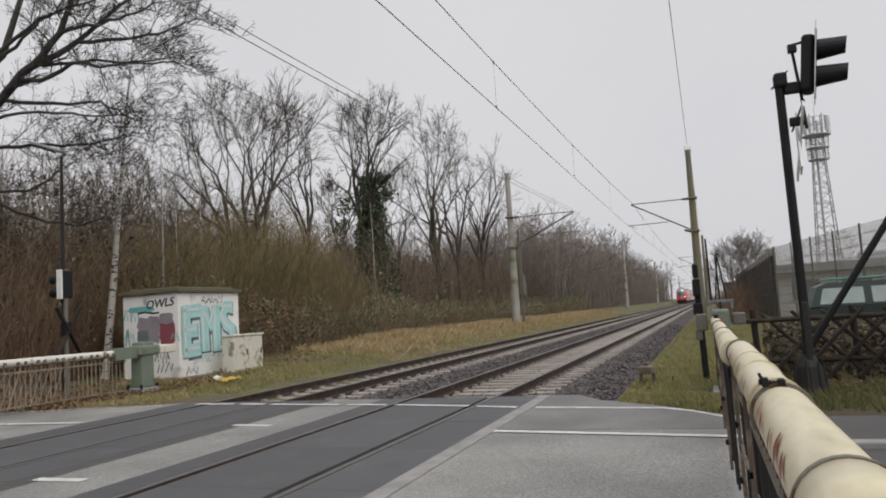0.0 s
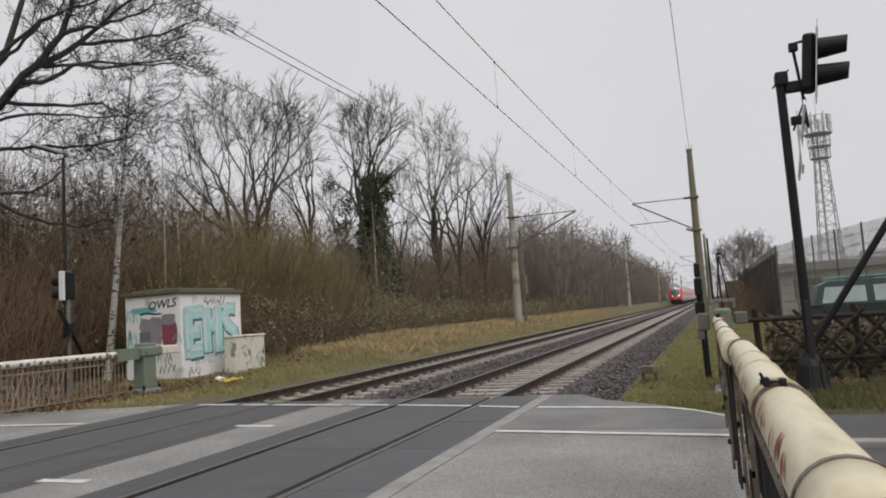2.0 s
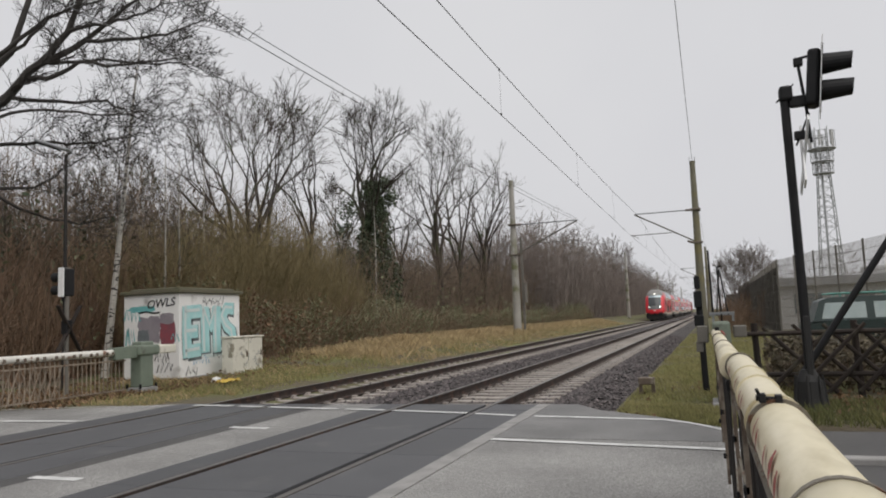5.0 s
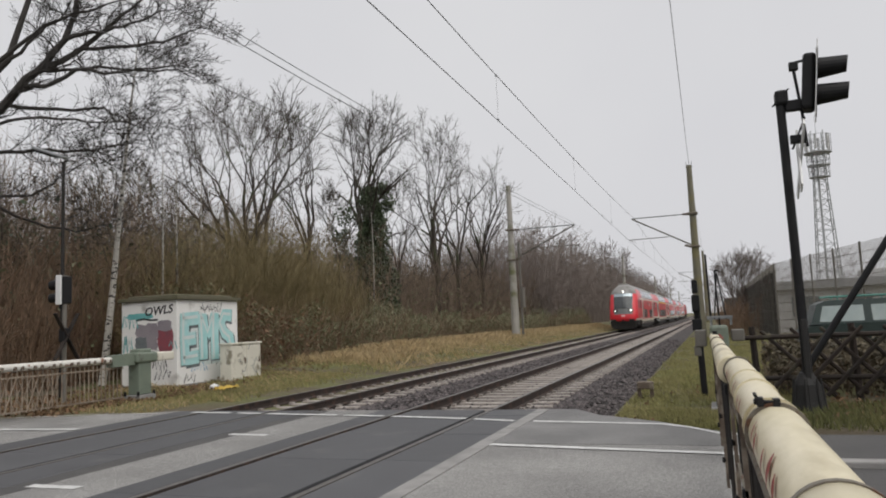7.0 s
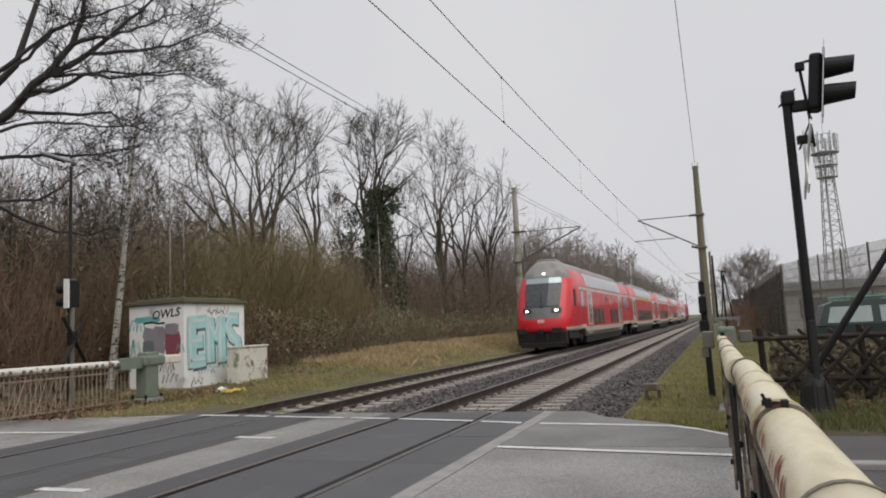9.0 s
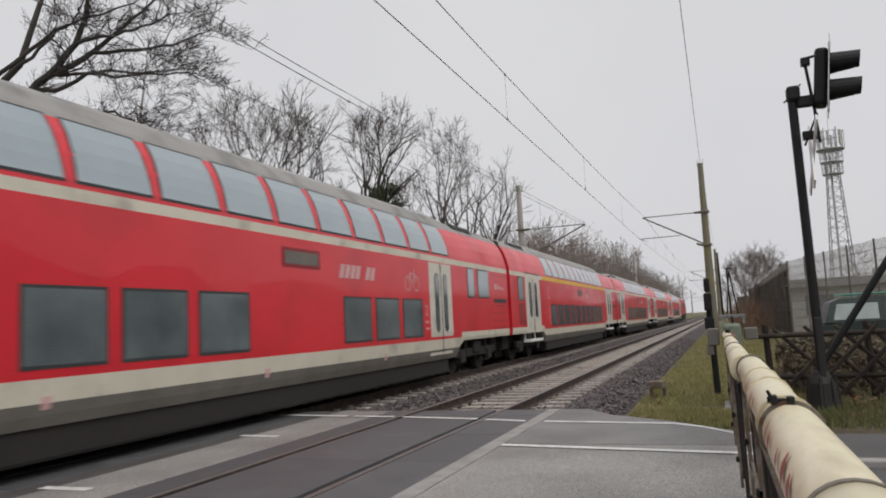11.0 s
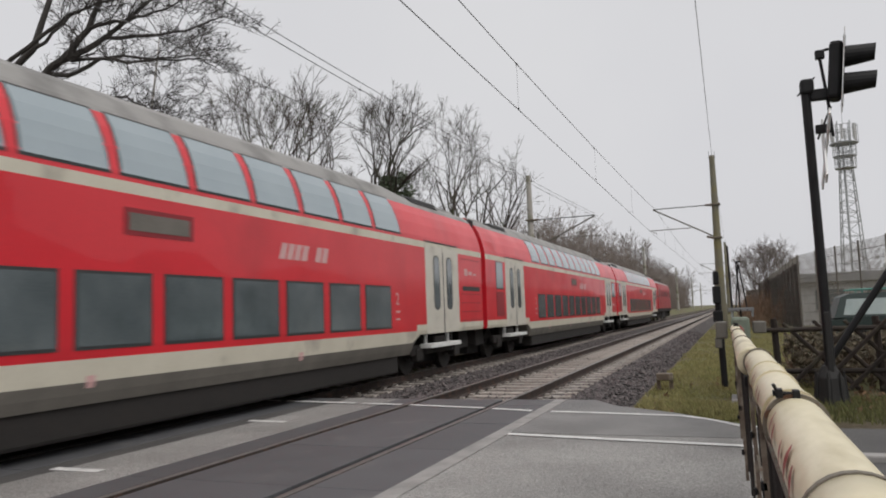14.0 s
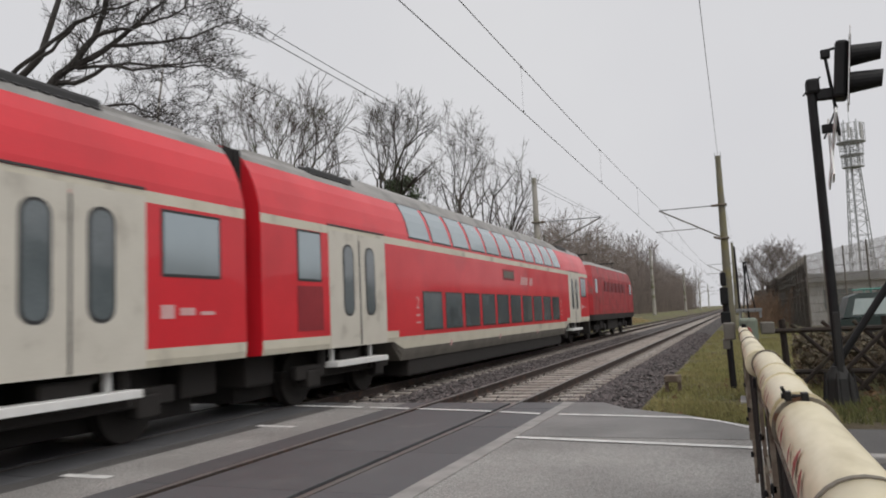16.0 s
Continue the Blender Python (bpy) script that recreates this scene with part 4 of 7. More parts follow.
def build_loco(p):
    h = 7.7
    zs = [(0.95, 1.42, 0), (1.25, 1.45, 0), (2.3, 1.45, 0), (3.2, 1.42, 0.35), (3.75, 1.30, 0.62), (3.95, 1.05, 0.75)]
    v, f, idx = [], [], []
    ring_n = 8
    for z, w, r in zs:
        L = h - r
        v += [(w, -L + 0.45, z), (w, L - 0.45, z), (w * 0.8, L, z), (-w * 0.8, L, z), (-w, L - 0.45, z), (-w, -L + 0.45, z), (-w * 0.8, -L, z), (w * 0.8, -L, z)]
    for j in range(len(zs) - 1):
        for i in range(ring_n):
            f.append((j * 8 + i, j * 8 + (i + 1) % 8, (j + 1) * 8 + (i + 1) % 8, (j + 1) * 8 + i))
            idx.append(1 if j == 0 else 2 if j == 4 else 0)
    t = 8 * (len(zs) - 1)
    f += [tuple(t + i for i in range(8)), tuple(range(8))[::-1]]
    idx += [2, 1]
    link("body", v, f, None, p, mats=[M["red_loco"], M["bogie"], M["roof"]], idx=idx)
    for s in (-1, 1):
        for i in range(6):
            y0 = -3.9 + 1.3 * i
            bm = B()
            box(bm, s * 1.44, s * 1.462, y0 + 0.1, y0 + 1.2, 2.45, 3.0)
            g = part("side_grille", bm, M["red_dark"], p)
            for q in range(5):
                bm = B()
                box(bm, s * 1.455, s * 1.472, y0 + 0.14, y0 + 1.16, 2.5 + 0.1 * q, 2.53 + 0.1 * q)
                part("slat", bm, M["gasket"], g)
        for e in (-1, 1):
            bm = B()
            box(bm, s * 1.43, s * 1.46, e * 6.1 - 0.3, e * 6.1 + 0.3, 2.35, 3.05)
            part("cab_window", bm, M["glass"], p)
            bm = B()
            box(bm, s * 1.44, s * 1.462, e * 5.2 - 0.33, e * 5.2 + 0.33, 1.3, 3.1, bevel=0.01)
            part("cab_door", bm, M["red_loco"], p)
        for q in (1.4, 1.75):
            bm = B()
            box(bm, s * 1.445, s * 1.458, -4.6, 4.6, q, q + 0.03)
            part("beading", bm, M["red_dark"], p)
    for e in (-1, 1):
        m = Matrix.Translation((0, e * 7.42, 2.85)) @ pose(0, 0, 0, rx=-e * -20)
        bm = B()
        box(bm, -1.0, 1.0, -0.03, 0.03, -0.35, 0.45, m=m)
        part("windscreen", bm, M["windscreen"], p)
        bm = B()
        for s in (-1, 1):
            rod(bm, (s * 0.87, e * 7.6, 1.02), (s * 0.87, e * 8.1, 1.02), 0.1)
            rod(bm, (s * 0.87, e * 8.08, 1.02), (s * 0.87, e * 8.14, 1.02), 0.23, sides=16)
        box(bm, -1.25, 1.25, e * 7.3, e * 7.7, 0.35, 0.95)
        part("buffer_beam", bm, M["bogie"], p)
        bogie(p, e * 4.0)
        for d in (-1.65, 1.65):
            WHEELSETS.append(wheelset(p, e * 4.0 + d, 0.5))
        bm = B()
        y = e * 4.6
        for s in (-1, 1):
            rod(bm, (s * 0.4, y, 4.1), (s * 0.55, y + e * 1.2, 4.28), 0.025, sides=6)
            rod(bm, (s * 0.55, y + e * 1.2, 4.28), (s * 0.5, y, 4.42), 0.02, sides=6)
            box(bm, s * 0.5, s * 0.62, y - 0.5, y + 0.7, 3.95, 4.1)
        rod(bm, (-0.8, y, 4.45), (0.8, y, 4.45), 0.03, sides=6)
        part("pantograph", bm, M["bogie"], p, "folded pantograph")
    bm = B()
    for y in (-3.2, -1.2, 0.8, 2.6):
        box(bm, -0.8, 0.8, y - 0.6, y + 0.6, 3.93, 4.1, bevel=0.05)
    part("roof_hatch", bm, M["roof"], p)
    bm = B()
    box(bm, -1.2, 1.2, -1.8, 1.8, 0.35, 0.95, bevel=0.05)
    part("underfloor_box", bm, M["bogie"], p)


build_train()


# ---- hut, cabinet and far barrier ----
def wobbly_patch(name, parent, at, w, h, material, seed, face, top=0.004, n=22, rough=0.12):
    """A thin irregular paint patch on a wall. face: 'x' or 'y' for the wall's normal axis."""
    rnd = random.Random(seed)
    v = []
    for i in range(n):
        a = 2 * math.pi * i / n
        ca, sa = math.cos(a), math.sin(a)
        k = 1 / max(abs(ca), abs(sa)) ** 0.75 * (1 + rnd.uniform(-rough, rough))
        p, q = ca * w / 2 * k, sa * h / 2 * k
        v.append((at[0] + top, at[1] + p, at[2] + q) if face == "x" else (at[0] + p, at[1] - top, at[2] + q))
    return link(name, v, [tuple(range(n)) if face == "x" else tuple(range(n))], material, parent)


def strokes(name, parent, pts, w, material, face, at, top=0.004):
    """A brush line of a tag, drawn as a bent flat ribbon on a wall."""
    v, f = [], []
    for i, (p, q) in enumerate(pts):
        d = Vector(pts[min(i + 1, len(pts) - 1)]) - Vector(pts[max(i - 1, 0)])
        n = Vector((-d.y, d.x)).normalized() * w / 2
        for s in (-1, 1):
            a, b = p + s * n.x, q + s * n.y
            v.append((at[0] + top, at[1] + a, at[2] + b) if face == "x" else (at[0] + a, at[1] - top, at[2] + b))
        if i:
            k = 2 * i - 2
            f.append((k, k + 2, k + 3, k + 1))
    return link(name, v, f, material, parent)


def build_hut():
    x1, x0, y0, y1, h = -13.73, -15.63, 16.9, 19.62, 2.40
    hut = thing("signal_hut", "white rendered trackside hut covered in turquoise graffiti", "hut")
    bm = B()
    box(bm, x0, x1, y0, y1, -0.25, h, bevel=0.02)
    part("wall", bm, M["plaster"], hut)
    bm = B()
    box(bm, x0 - 0.07, x1 + 0.09, y0 - 0.09, y1 + 0.07, h, h + 0.1, bevel=0.02)
    box(bm, x0 + 0.1, x1 - 0.1, y0 + 0.1, y1 - 0.1, h + 0.08, h + 0.17, bevel=0.05)
    part("roof", bm, M["hut_roof"], hut, "mossy flat roof slab")
    bm = B()
    box(bm, x0 - 0.01, x1 + 0.012, y0 - 0.012, y1 + 0.01, -0.25, 0.1)
    part("plinth", bm, M["kerb"], hut)
    # large turquoise piece on the wall that faces the track
    g = wobbly_patch("graffiti_ground", hut, (x1, 18.15, 1.25), 1.9, 1.3, M["pale_turquoise"], 3, "x", 0.004, rough=0.07)
    letters = [[(17.22, 0.62), (17.18, 1.35), (17.2, 2.02)], [(17.2, 0.78), (17.78, 0.82)], [(17.2, 1.32), (17.66, 1.34)], [(17.2, 1.86), (17.8, 1.9)],
               [(17.98, 0.72), (17.96, 1.4), (17.94, 2.02)], [(17.98, 1.9), (18.22, 1.45), (18.46, 1.92)], [(18.5, 2.04), (18.48, 1.4), (18.5, 0.7)],
               [(19.3, 1.96), (18.95, 1.98), (18.78, 1.72), (18.95, 1.45), (19.22, 1.3), (19.3, 1.0), (19.1, 0.78), (18.72, 0.76)]]
    for k, pts in enumerate(letters):
        strokes("graffiti_outline", g, [(a + 0.03, b - 0.04) for a, b in pts], 0.45, M["shade_spray"], "x", (x1, 0, 0), 0.008)
    for k, pts in enumerate(letters):
        strokes("graffiti_letter", g, pts, 0.37, M["turquoise"], "x", (x1, 0, 0), 0.012 + 0.001 * k)
    for k, pts in enumerate(letters):
        strokes("graffiti_shine", g, [(a - 0.07, b + 0.04) for a, b in pts], 0.09, M["pale_turquoise"], "x", (x1, 0, 0), 0.022)
    rnd = random.Random(8)

    def scribble(p, q, w, h2, n, material, face, at, width=0.03):
        pts = []
        for i in range(n):
            pts.append((p + w * i / (n - 1) + rnd.uniform(-0.03, 0.03), q + h2 * (i % 2) + rnd.uniform(-0.05, 0.05)))
        strokes("tag_line", hut, pts, width, M[material], face, at, 0.006)
    scribble(17.9, 2.08, 0.95, 0.2, 12, "black_spray", "x", (x1, 0, 0))
    scribble(17.9, 2.2, 0.8, -0.1, 6, "black_spray", "x", (x1, 0, 0), 0.02)
    scribble(17.45, 0.42, 0.7, 0.2, 11, "blue_spray", "x", (x1, 0, 0), 0.035)
    scribble(18.35, 0.55, 0.75, 0.22, 7, "black_spray", "x", (x1, 0, 0), 0.025)
    scribble(17.15, 0.15, 0.5, 0.18, 6, "black_spray", "x", (x1, 0, 0), 0.03)
    # wall that faces the road
    toY = Matrix.Rotation(radians(90), 4, "X")
    words("OWLS", 0.34, Matrix.Translation((-14.83, y0 - 0.006, 2.0)) @ toY @ Matrix.Rotation(radians(4), 4, "Z"), M["black_spray"], hut, "graffiti_tag", (1.0, 0.95, 1), 0.006, 0.25)
    scribble(-15.1, 1.9, 0.75, 0.03, 4, "black_spray", "y", (0, y0, 0), 0.05)
    wobbly_patch("graffiti_patch", hut, (-14.75, y0, 1.42), 0.75, 0.72, M["mauve_spray"], 5, "y", 0.004)
    wobbly_patch("graffiti_patch", hut, (-14.12, y0, 1.35), 0.5, 0.75, M["red_spray"], 6, "y", 0.005)
    wobbly_patch("graffiti_patch", hut, (-14.15, y0, 1.72), 0.5, 0.3, M["mauve_spray"], 7, "y", 0.008)
    wobbly_patch("graffiti_patch", hut, (-14.95, y0, 1.25), 0.4, 0.35, M["shade_spray"], 9, "y", 0.008)
    scribble(-15.58, 1.7, 0.5, 0.3, 9, "teal", "y", (0, y0, 0), 0.05)
    scribble(-15.58, 1.05, 0.35, 0.38, 9, "teal", "y", (0, y0, 0), 0.05)
    wobbly_patch("graffiti_patch", hut, (-15.0, y0, 2.0), 0.9, 0.16, M["teal"], 10, "y", 0.003)
    scribble(-14.55, 0.55, 0.5, 0.25, 9, "black_spray", "y", (0, y0, 0), 0.04)
    scribble(-14.5, 0.25, 0.55, 0.25, 8, "black_spray", "y", (0, y0, 0), 0.04)
    scribble(-14.0, 1.1, 0.25, 0.15, 5, "teal", "y", (0, y0, 0), 0.04)


def build_cabinet():
    x1, x0, y0, y1 = -12.85, -13.22, 18.05, 19.5
    cab = thing("trackside_cabinet", "cream metal trackside cabinet stained and scratched", "cabinet")
    bm = B()
    box(bm, x0, x1, y0, y1, 0.10, 1.10, bevel=0.015)
    part("body", bm, M["cabinet"], cab)
    bm = B()
    box(bm, x0 - 0.03, x1 + 0.04, y0 - 0.03, y1 + 0.03, 1.10, 1.15, bevel=0.01)
    part("lid", bm, M["cabinet"], cab)
    bm = B()
    box(bm, x0 + 0.03, x1 - 0.03, y0 + 0.04, y1 - 0.04, -0.3, 0.10)
    part("plinth", bm, M["kerb"], cab)
    for a, b in ((y0 + 0.03, (y0 + y1) / 2 - 0.01), ((y0 + y1) / 2 + 0.01, y1 - 0.03)):
        bm = B()
        box(bm, x1 - 0.01, x1 + 0.018, a, b, 0.15, 1.07, bevel=0.008)
        d = part("door", bm, M["cabinet"], cab)
        bm = B()
        box(bm, x1 + 0.015, x1 + 0.04, b - 0.1, b - 0.06, 0.55, 0.72)
        part("handle", bm, M["band"], d)
    rnd = random.Random(3)
    for k in range(6):
        pts = [(rnd.uniform(18.2, 19.3), rnd.uniform(0.3, 1.0))]
        for _ in range(5):
            pts.append((pts[-1][0] + rnd.uniform(-0.1, 0.14), pts[-1][1] + rnd.uniform(-0.12, 0.12)))
        strokes("scrawl", cab, pts, 0.02, M["shade_spray"], "x", (x1 + 0.018, 0, 0), 0.003)


def build_far_barrier():
    bar_x = -12.6
    box_y = 14.3
    drive = thing("barrier_drive", "grey-green steel barrier drive housing beside the hut", "barrier drive")
    bm = B()
    box(bm, bar_x - 0.16, bar_x + 0.16, box_y - 0.24, box_y + 0.16, 0.12, 0.86, bevel=0.03)
    part("pedestal", bm, M["green_steel"], drive)
    bm = B()
    box(bm, bar_x - 0.2, bar_x + 0.2, box_y - 0.32, box_y + 0.34, 0.84, 1.08, bevel=0.05)
    box(bm, bar_x - 0.14, bar_x + 0.14, box_y - 0.22, box_y + 0.2, 1.06, 1.16, bevel=0.03)
    part("housing", bm, M["green_steel"], drive)
    bm = B()
    bar(bm, (bar_x, box_y - 0.95, 0.92), (bar_x, box_y - 0.3, 0.94), 0.2, 0.26)
    part("arm_socket", bm, M["green_steel"], drive)
    bm = B()
    box(bm, bar_x - 0.2, bar_x + 0.2, box_y + 0.34, box_y + 0.9, 0.86, 1.06, bevel=0.03)
    part("counterweight", bm, M["cabinet"], drive, "pale counterweight block")
    bm = B()
    box(bm, bar_x - 0.22, bar_x + 0.22, box_y - 0.3, box_y + 0.24, -0.2, 0.12, bevel=0.02)
    part("footing", bm, M["kerb"], drive)
    for k in range(4):
        bm = B()
        rod(bm, (bar_x + 0.19 * (-1) ** k, box_y - 0.3 + 0.5 * (k // 2), 0.1), (bar_x + 0.19 * (-1) ** k, box_y - 0.3 + 0.5 * (k // 2), 0.2), 0.03, sides=6)
        part("bolt", bm, M["black"], drive)
    arm = thing("crossing_barrier", "lowered white barrier arm with rusty hanging curtain of rods", "barrier", group="level crossing barriers")
    bm = B()
    rod(bm, (bar_x, 2.0, 0.985), (bar_x, box_y - 0.9, 0.945), 0.06, 0.075, sides=14)
    part("tube", bm, M["white_tube"], arm, smooth=False)
    y = 2.3
    k = 0
    while y < 13.3:
        bm = B()
        rod(bm, (bar_x, y, 0.90), (bar_x, y, 0.86), 0.03, sides=8)
        box(bm, bar_x + 0.05, bar_x + 0.085, y - 0.03, y + 0.03, 0.90, 0.97)
        part("clamp", bm, M["rust_steel"], arm)
        y += 0.16 if k % 2 else 0.28
        k += 1
    for z in (0.76, 0.11):
        bm = B()
        bar(bm, (bar_x, 2.2 if z > 0.5 else 2.4, z + 0.02), (bar_x, 13.75, z), 0.035, 0.03)
        part("curtain_rail", bm, M["curtain"], arm)
    y = 2.3
    while y < 13.7:
        bm = B()
        rod(bm, (bar_x, y, 0.10), (bar_x, y, 0.88), 0.013, sides=5)
        part("curtain_rod", bm, M["curtain"], arm)
        y += 0.115
    for k in range(60):
        y = 2.3 + k * 0.165
        if y > 11.9:
            break
        for s in (-1, 1):
            bm = B()
            rod(bm, (bar_x + 0.02 * s, y - 0.14 * s, 0.08), (bar_x + 0.02 * s, y + 0.14 * s, 0.78), 0.011, sides=4)
            part("lattice_rod", bm, M["curtain"], arm)


def build_far_signal():
    s = thing("crossing_light_signal", "black light signal with white-edged plate seen from behind", "crossing signal", group="crossing light signals")
    x, y = -14.2, 13.62
    bm = B()
    rod(bm, (x, y, -0.2), (x, y, 2.95), 0.05, sides=12)
    part("post", bm, M["skirt"], s)
    bm = B()
    box(bm, x - 0.10, x + 0.05, y - 0.17, y - 0.12, 2.26, 2.94, bevel=0.012)
    part("plate_rim", bm, M["white_plate"], s, "white reflective plate rim")
    bm = B()
    box(bm, x - 0.08, x + 0.07, y - 0.12, y + 0.16, 2.28, 2.92, bevel=0.03)
    part("housing", bm, M["black"], s)
    for z in (2.44, 2.74):
        bm = B()
        rod(bm, (x - 0.08, y - 0.03, z), (x - 0.34, y - 0.06, z - 0.02), 0.12, 0.11, sides=14)
        part("hood", bm, M["black"], s)
    for sg in (-1, 1):
        bm = B()
        bar(bm, (x + 0.07, y - 0.32 * sg, 1.0), (x + 0.07, y + 0.32 * sg, 2.05), 0.03, 0.11, up=(1, 0, 0))
        part("cross_board", bm, M["wood"], s, "weathered back of a crossing board")
    bm = B()
    box(bm, x - 0.09, x + 0.09, y - 0.09, y + 0.09, 1.40, 1.72, bevel=0.02)
    part("bracket", bm, M["black"], s)


def build_street_lamp():
    s = thing("street_lamp", "slim grey street lamp with flat angled head", "street lamp")
    x, y = -15.0, 14.3
    bm = B()
    rod(bm, (x, y, -0.2), (x, y, 1.2), 0.065, sides=12)
    rod(bm, (x, y, 1.2), (x, y, 5.85), 0.05, 0.036, sides=12)
    part("post", bm, M["bogie"], s)
    m = Matrix.Translation((x, y, 5.92)) @ Matrix.Rotation(radians(200), 4, "Z") @ Matrix.Rotation(radians(-20), 4, "Y")
    bm = B()
    box(bm, -0.05, 0.82, -0.13, 0.13, 0.02, 0.10, bevel=0.03, m=m)
    part("head", bm, M["galv"], s)
    bm = B()
    box(bm, 0.2, 0.78, -0.1, 0.1, -0.015, 0.02, bevel=0.008, m=m)
    part("lens", bm, M["black"], s, "unlit dark lamp glass")
    bm = B()
    box(bm, x - 0.06, x + 0.06, y - 0.05, y + 0.05, 2.2, 2.5, bevel=0.01)
    part("sign_box", bm, M["black"], s)


build_hut()
build_cabinet()
build_far_barrier()
build_far_signal()
build_street_lamp()


# ---- near barrier ----
def tube_x(y):
    return 0.112 - 0.0125 * y


def build_near_barrier():
    arm = thing("crossing_barrier", "lowered cream barrier tube with red stripes and hanging rods", "barrier", group="level crossing barriers")
    zc, r = 1.045, 0.085

    def seg(y0, y1, r0, r1, name, dx=0.0, dz=0.0, label=""):
        n, k = 28, max(int((y1 - y0) / 0.25), 2)
        v, f = [], []
        for j in range(k + 1):
            y = y0 + (y1 - y0) * j / k
            rr = r0 + (r1 - r0) * j / k
            for i in range(n):
                a = 2 * math.pi * i / n
                v.append((tube_x(y) + dx + rr * math.cos(a), y, zc + dz + rr * math.sin(a)))
        for j in range(k):
            for i in range(n):
                f.append((j * n + i, j * n + (i + 1) % n, (j + 1) * n + (i + 1) % n, (j + 1) * n + i))
        f += [tuple(range(n))[::-1], tuple(k * n + i for i in range(n))]
        ob = link(name, v, f, M["cream"], arm, label, smooth=False)
        ob.data.polygons.foreach_set("use_smooth", [True] * (len(f) - 2) + [False, False])
        return ob
    seg(-1.6, 5.35, r, r - 0.006, "tube")
    seg(1.55, 1.80, r + 0.004, r + 0.004, "sleeve")
    seg(5.35, 12.0, r - 0.004, r - 0.022, "far_tube", -0.042, 0.0)
    for y, w, rr in ((1.80, 0.018, 0.092), (2.86, 0.02, 0.092), (3.02, 0.03, 0.09), (3.75, 0.012, 0.088), (4.3, 0.02, 0.086), (5.33, 0.04, 0.088), (0.6, 0.02, 0.09), (7.5, 0.03, 0.083), (9.6, 0.03, 0.08)):
        n = 28
        v, f = [], []
        dx = -0.042 if y > 5.35 else 0.0
        for yy in (y - w / 2, y + w / 2):
            for i in range(n):
                a = 2 * math.pi * i / n
                v.append((tube_x(yy) + dx + rr * math.cos(a), yy, zc + rr * math.sin(a)))
        f = [(i, (i + 1) % n, n + (i + 1) % n, n + i) for i in range(n)] + [tuple(range(n))[::-1], tuple(range(n, 2 * n))]
        link("band", v, f, M["band"] if y in (2.86, 1.8, 5.33, 7.5, 9.6) else M["cream"], arm, "steel clamping band")
    # bolted clamp on top of the tube
    bm = B()
    y, x = 2.86, tube_x(2.86) - 0.022
    box(bm, x - 0.03, x - 0.01, y - 0.02, y + 0.02, zc + r - 0.004, zc + r + 0.022, bevel=0.003)
    box(bm, x + 0.015, x + 0.035, y - 0.02, y + 0.02, zc + r - 0.008, zc + r + 0.018, bevel=0.003)
    rod(bm, (x - 0.035, y, zc + r + 0.009), (x + 0.03, y, zc + r + 0.006), 0.006, sides=8)
    rod(bm, (x - 0.037, y, zc + r + 0.009), (x - 0.031, y, zc + r + 0.009), 0.009, sides=6)
    rod(bm, (x - 0.025, y - 0.01, zc + r + 0.012), (x - 0.035, y - 0.02, zc + r + 0.036), 0.005, sides=6)
    part("clamp", bm, M["black"], arm, "black bolted clamp")
    bm = B()
    rod(bm, (tube_x(11.0) - 0.04, 11.0, zc + 0.06), (tube_x(11.0) - 0.04, 11.0, zc + 0.11), 0.03, sides=8)
    part("stud", bm, M["black"], arm)
    # worn red reflective strips on the flank
    for k, (y, h) in enumerate(((1.55, 0.05), (1.72, 0.06), (1.98, 0.055), (2.12, 0.06), (2.26, 0.04), (2.5, 0.05), (2.62, 0.035), (3.3, 0.05), (3.45, 0.05), (3.9, 0.05), (4.6, 0.06), (4.75, 0.06))):
        v = []
        n = 6
        for i in range(n + 1):
            a = math.pi - 0.02 - (i / n) * (0.55 + 0.2 * (k % 3 == 0))
            for s in (-1, 1):
                yy = y + s * h * 0.46 * math.sin(math.pi * min(max(i / n, 0.12), 0.9)) + 0.012 * i
                v.append((tube_x(yy) + (r + 0.0025) * math.cos(a), yy, zc + (r + 0.0025) * math.sin(a)))
        f = [(2 * i, 2 * i + 1, 2 * i + 3, 2 * i + 2) for i in range(n)]
        link("red_strip", v, f, M["red_strip"], arm, "worn red reflective strip")
    for y in np.arange(10.0, 11.8, 0.25):
        bm = B()
        box(bm, tube_x(y) + 0.02, tube_x(y) + 0.036, y, y + 0.1, zc + 0.03, zc + 0.05)
        part("stripe_tab", bm, M["red_strip"], arm)
    # hanging curtain
    y = 0.9
    k = 0
    while y < 11.6:
        dx = -0.042 if y > 5.35 else 0.0
        x = tube_x(y) + dx - 0.03
        bm = B()
        rod(bm, (x, y, zc - r + 0.02), (x - 0.01 * math.sin(k), y + 0.01, 0.2), 0.008, sides=6)
        part("curtain_rod", bm, M["bogie"], arm)
        y += 0.12
        k += 1
    for z, w in ((0.86, 0.02), (0.22, 0.03), (0.52, 0.016)):
        bm = B()
        bar(bm, (tube_x(0.9) - 0.03, 0.9, z), (tube_x(11.6) - 0.07, 11.6, z), w, 0.02)
        part("curtain_rail", bm, M["band"], arm)
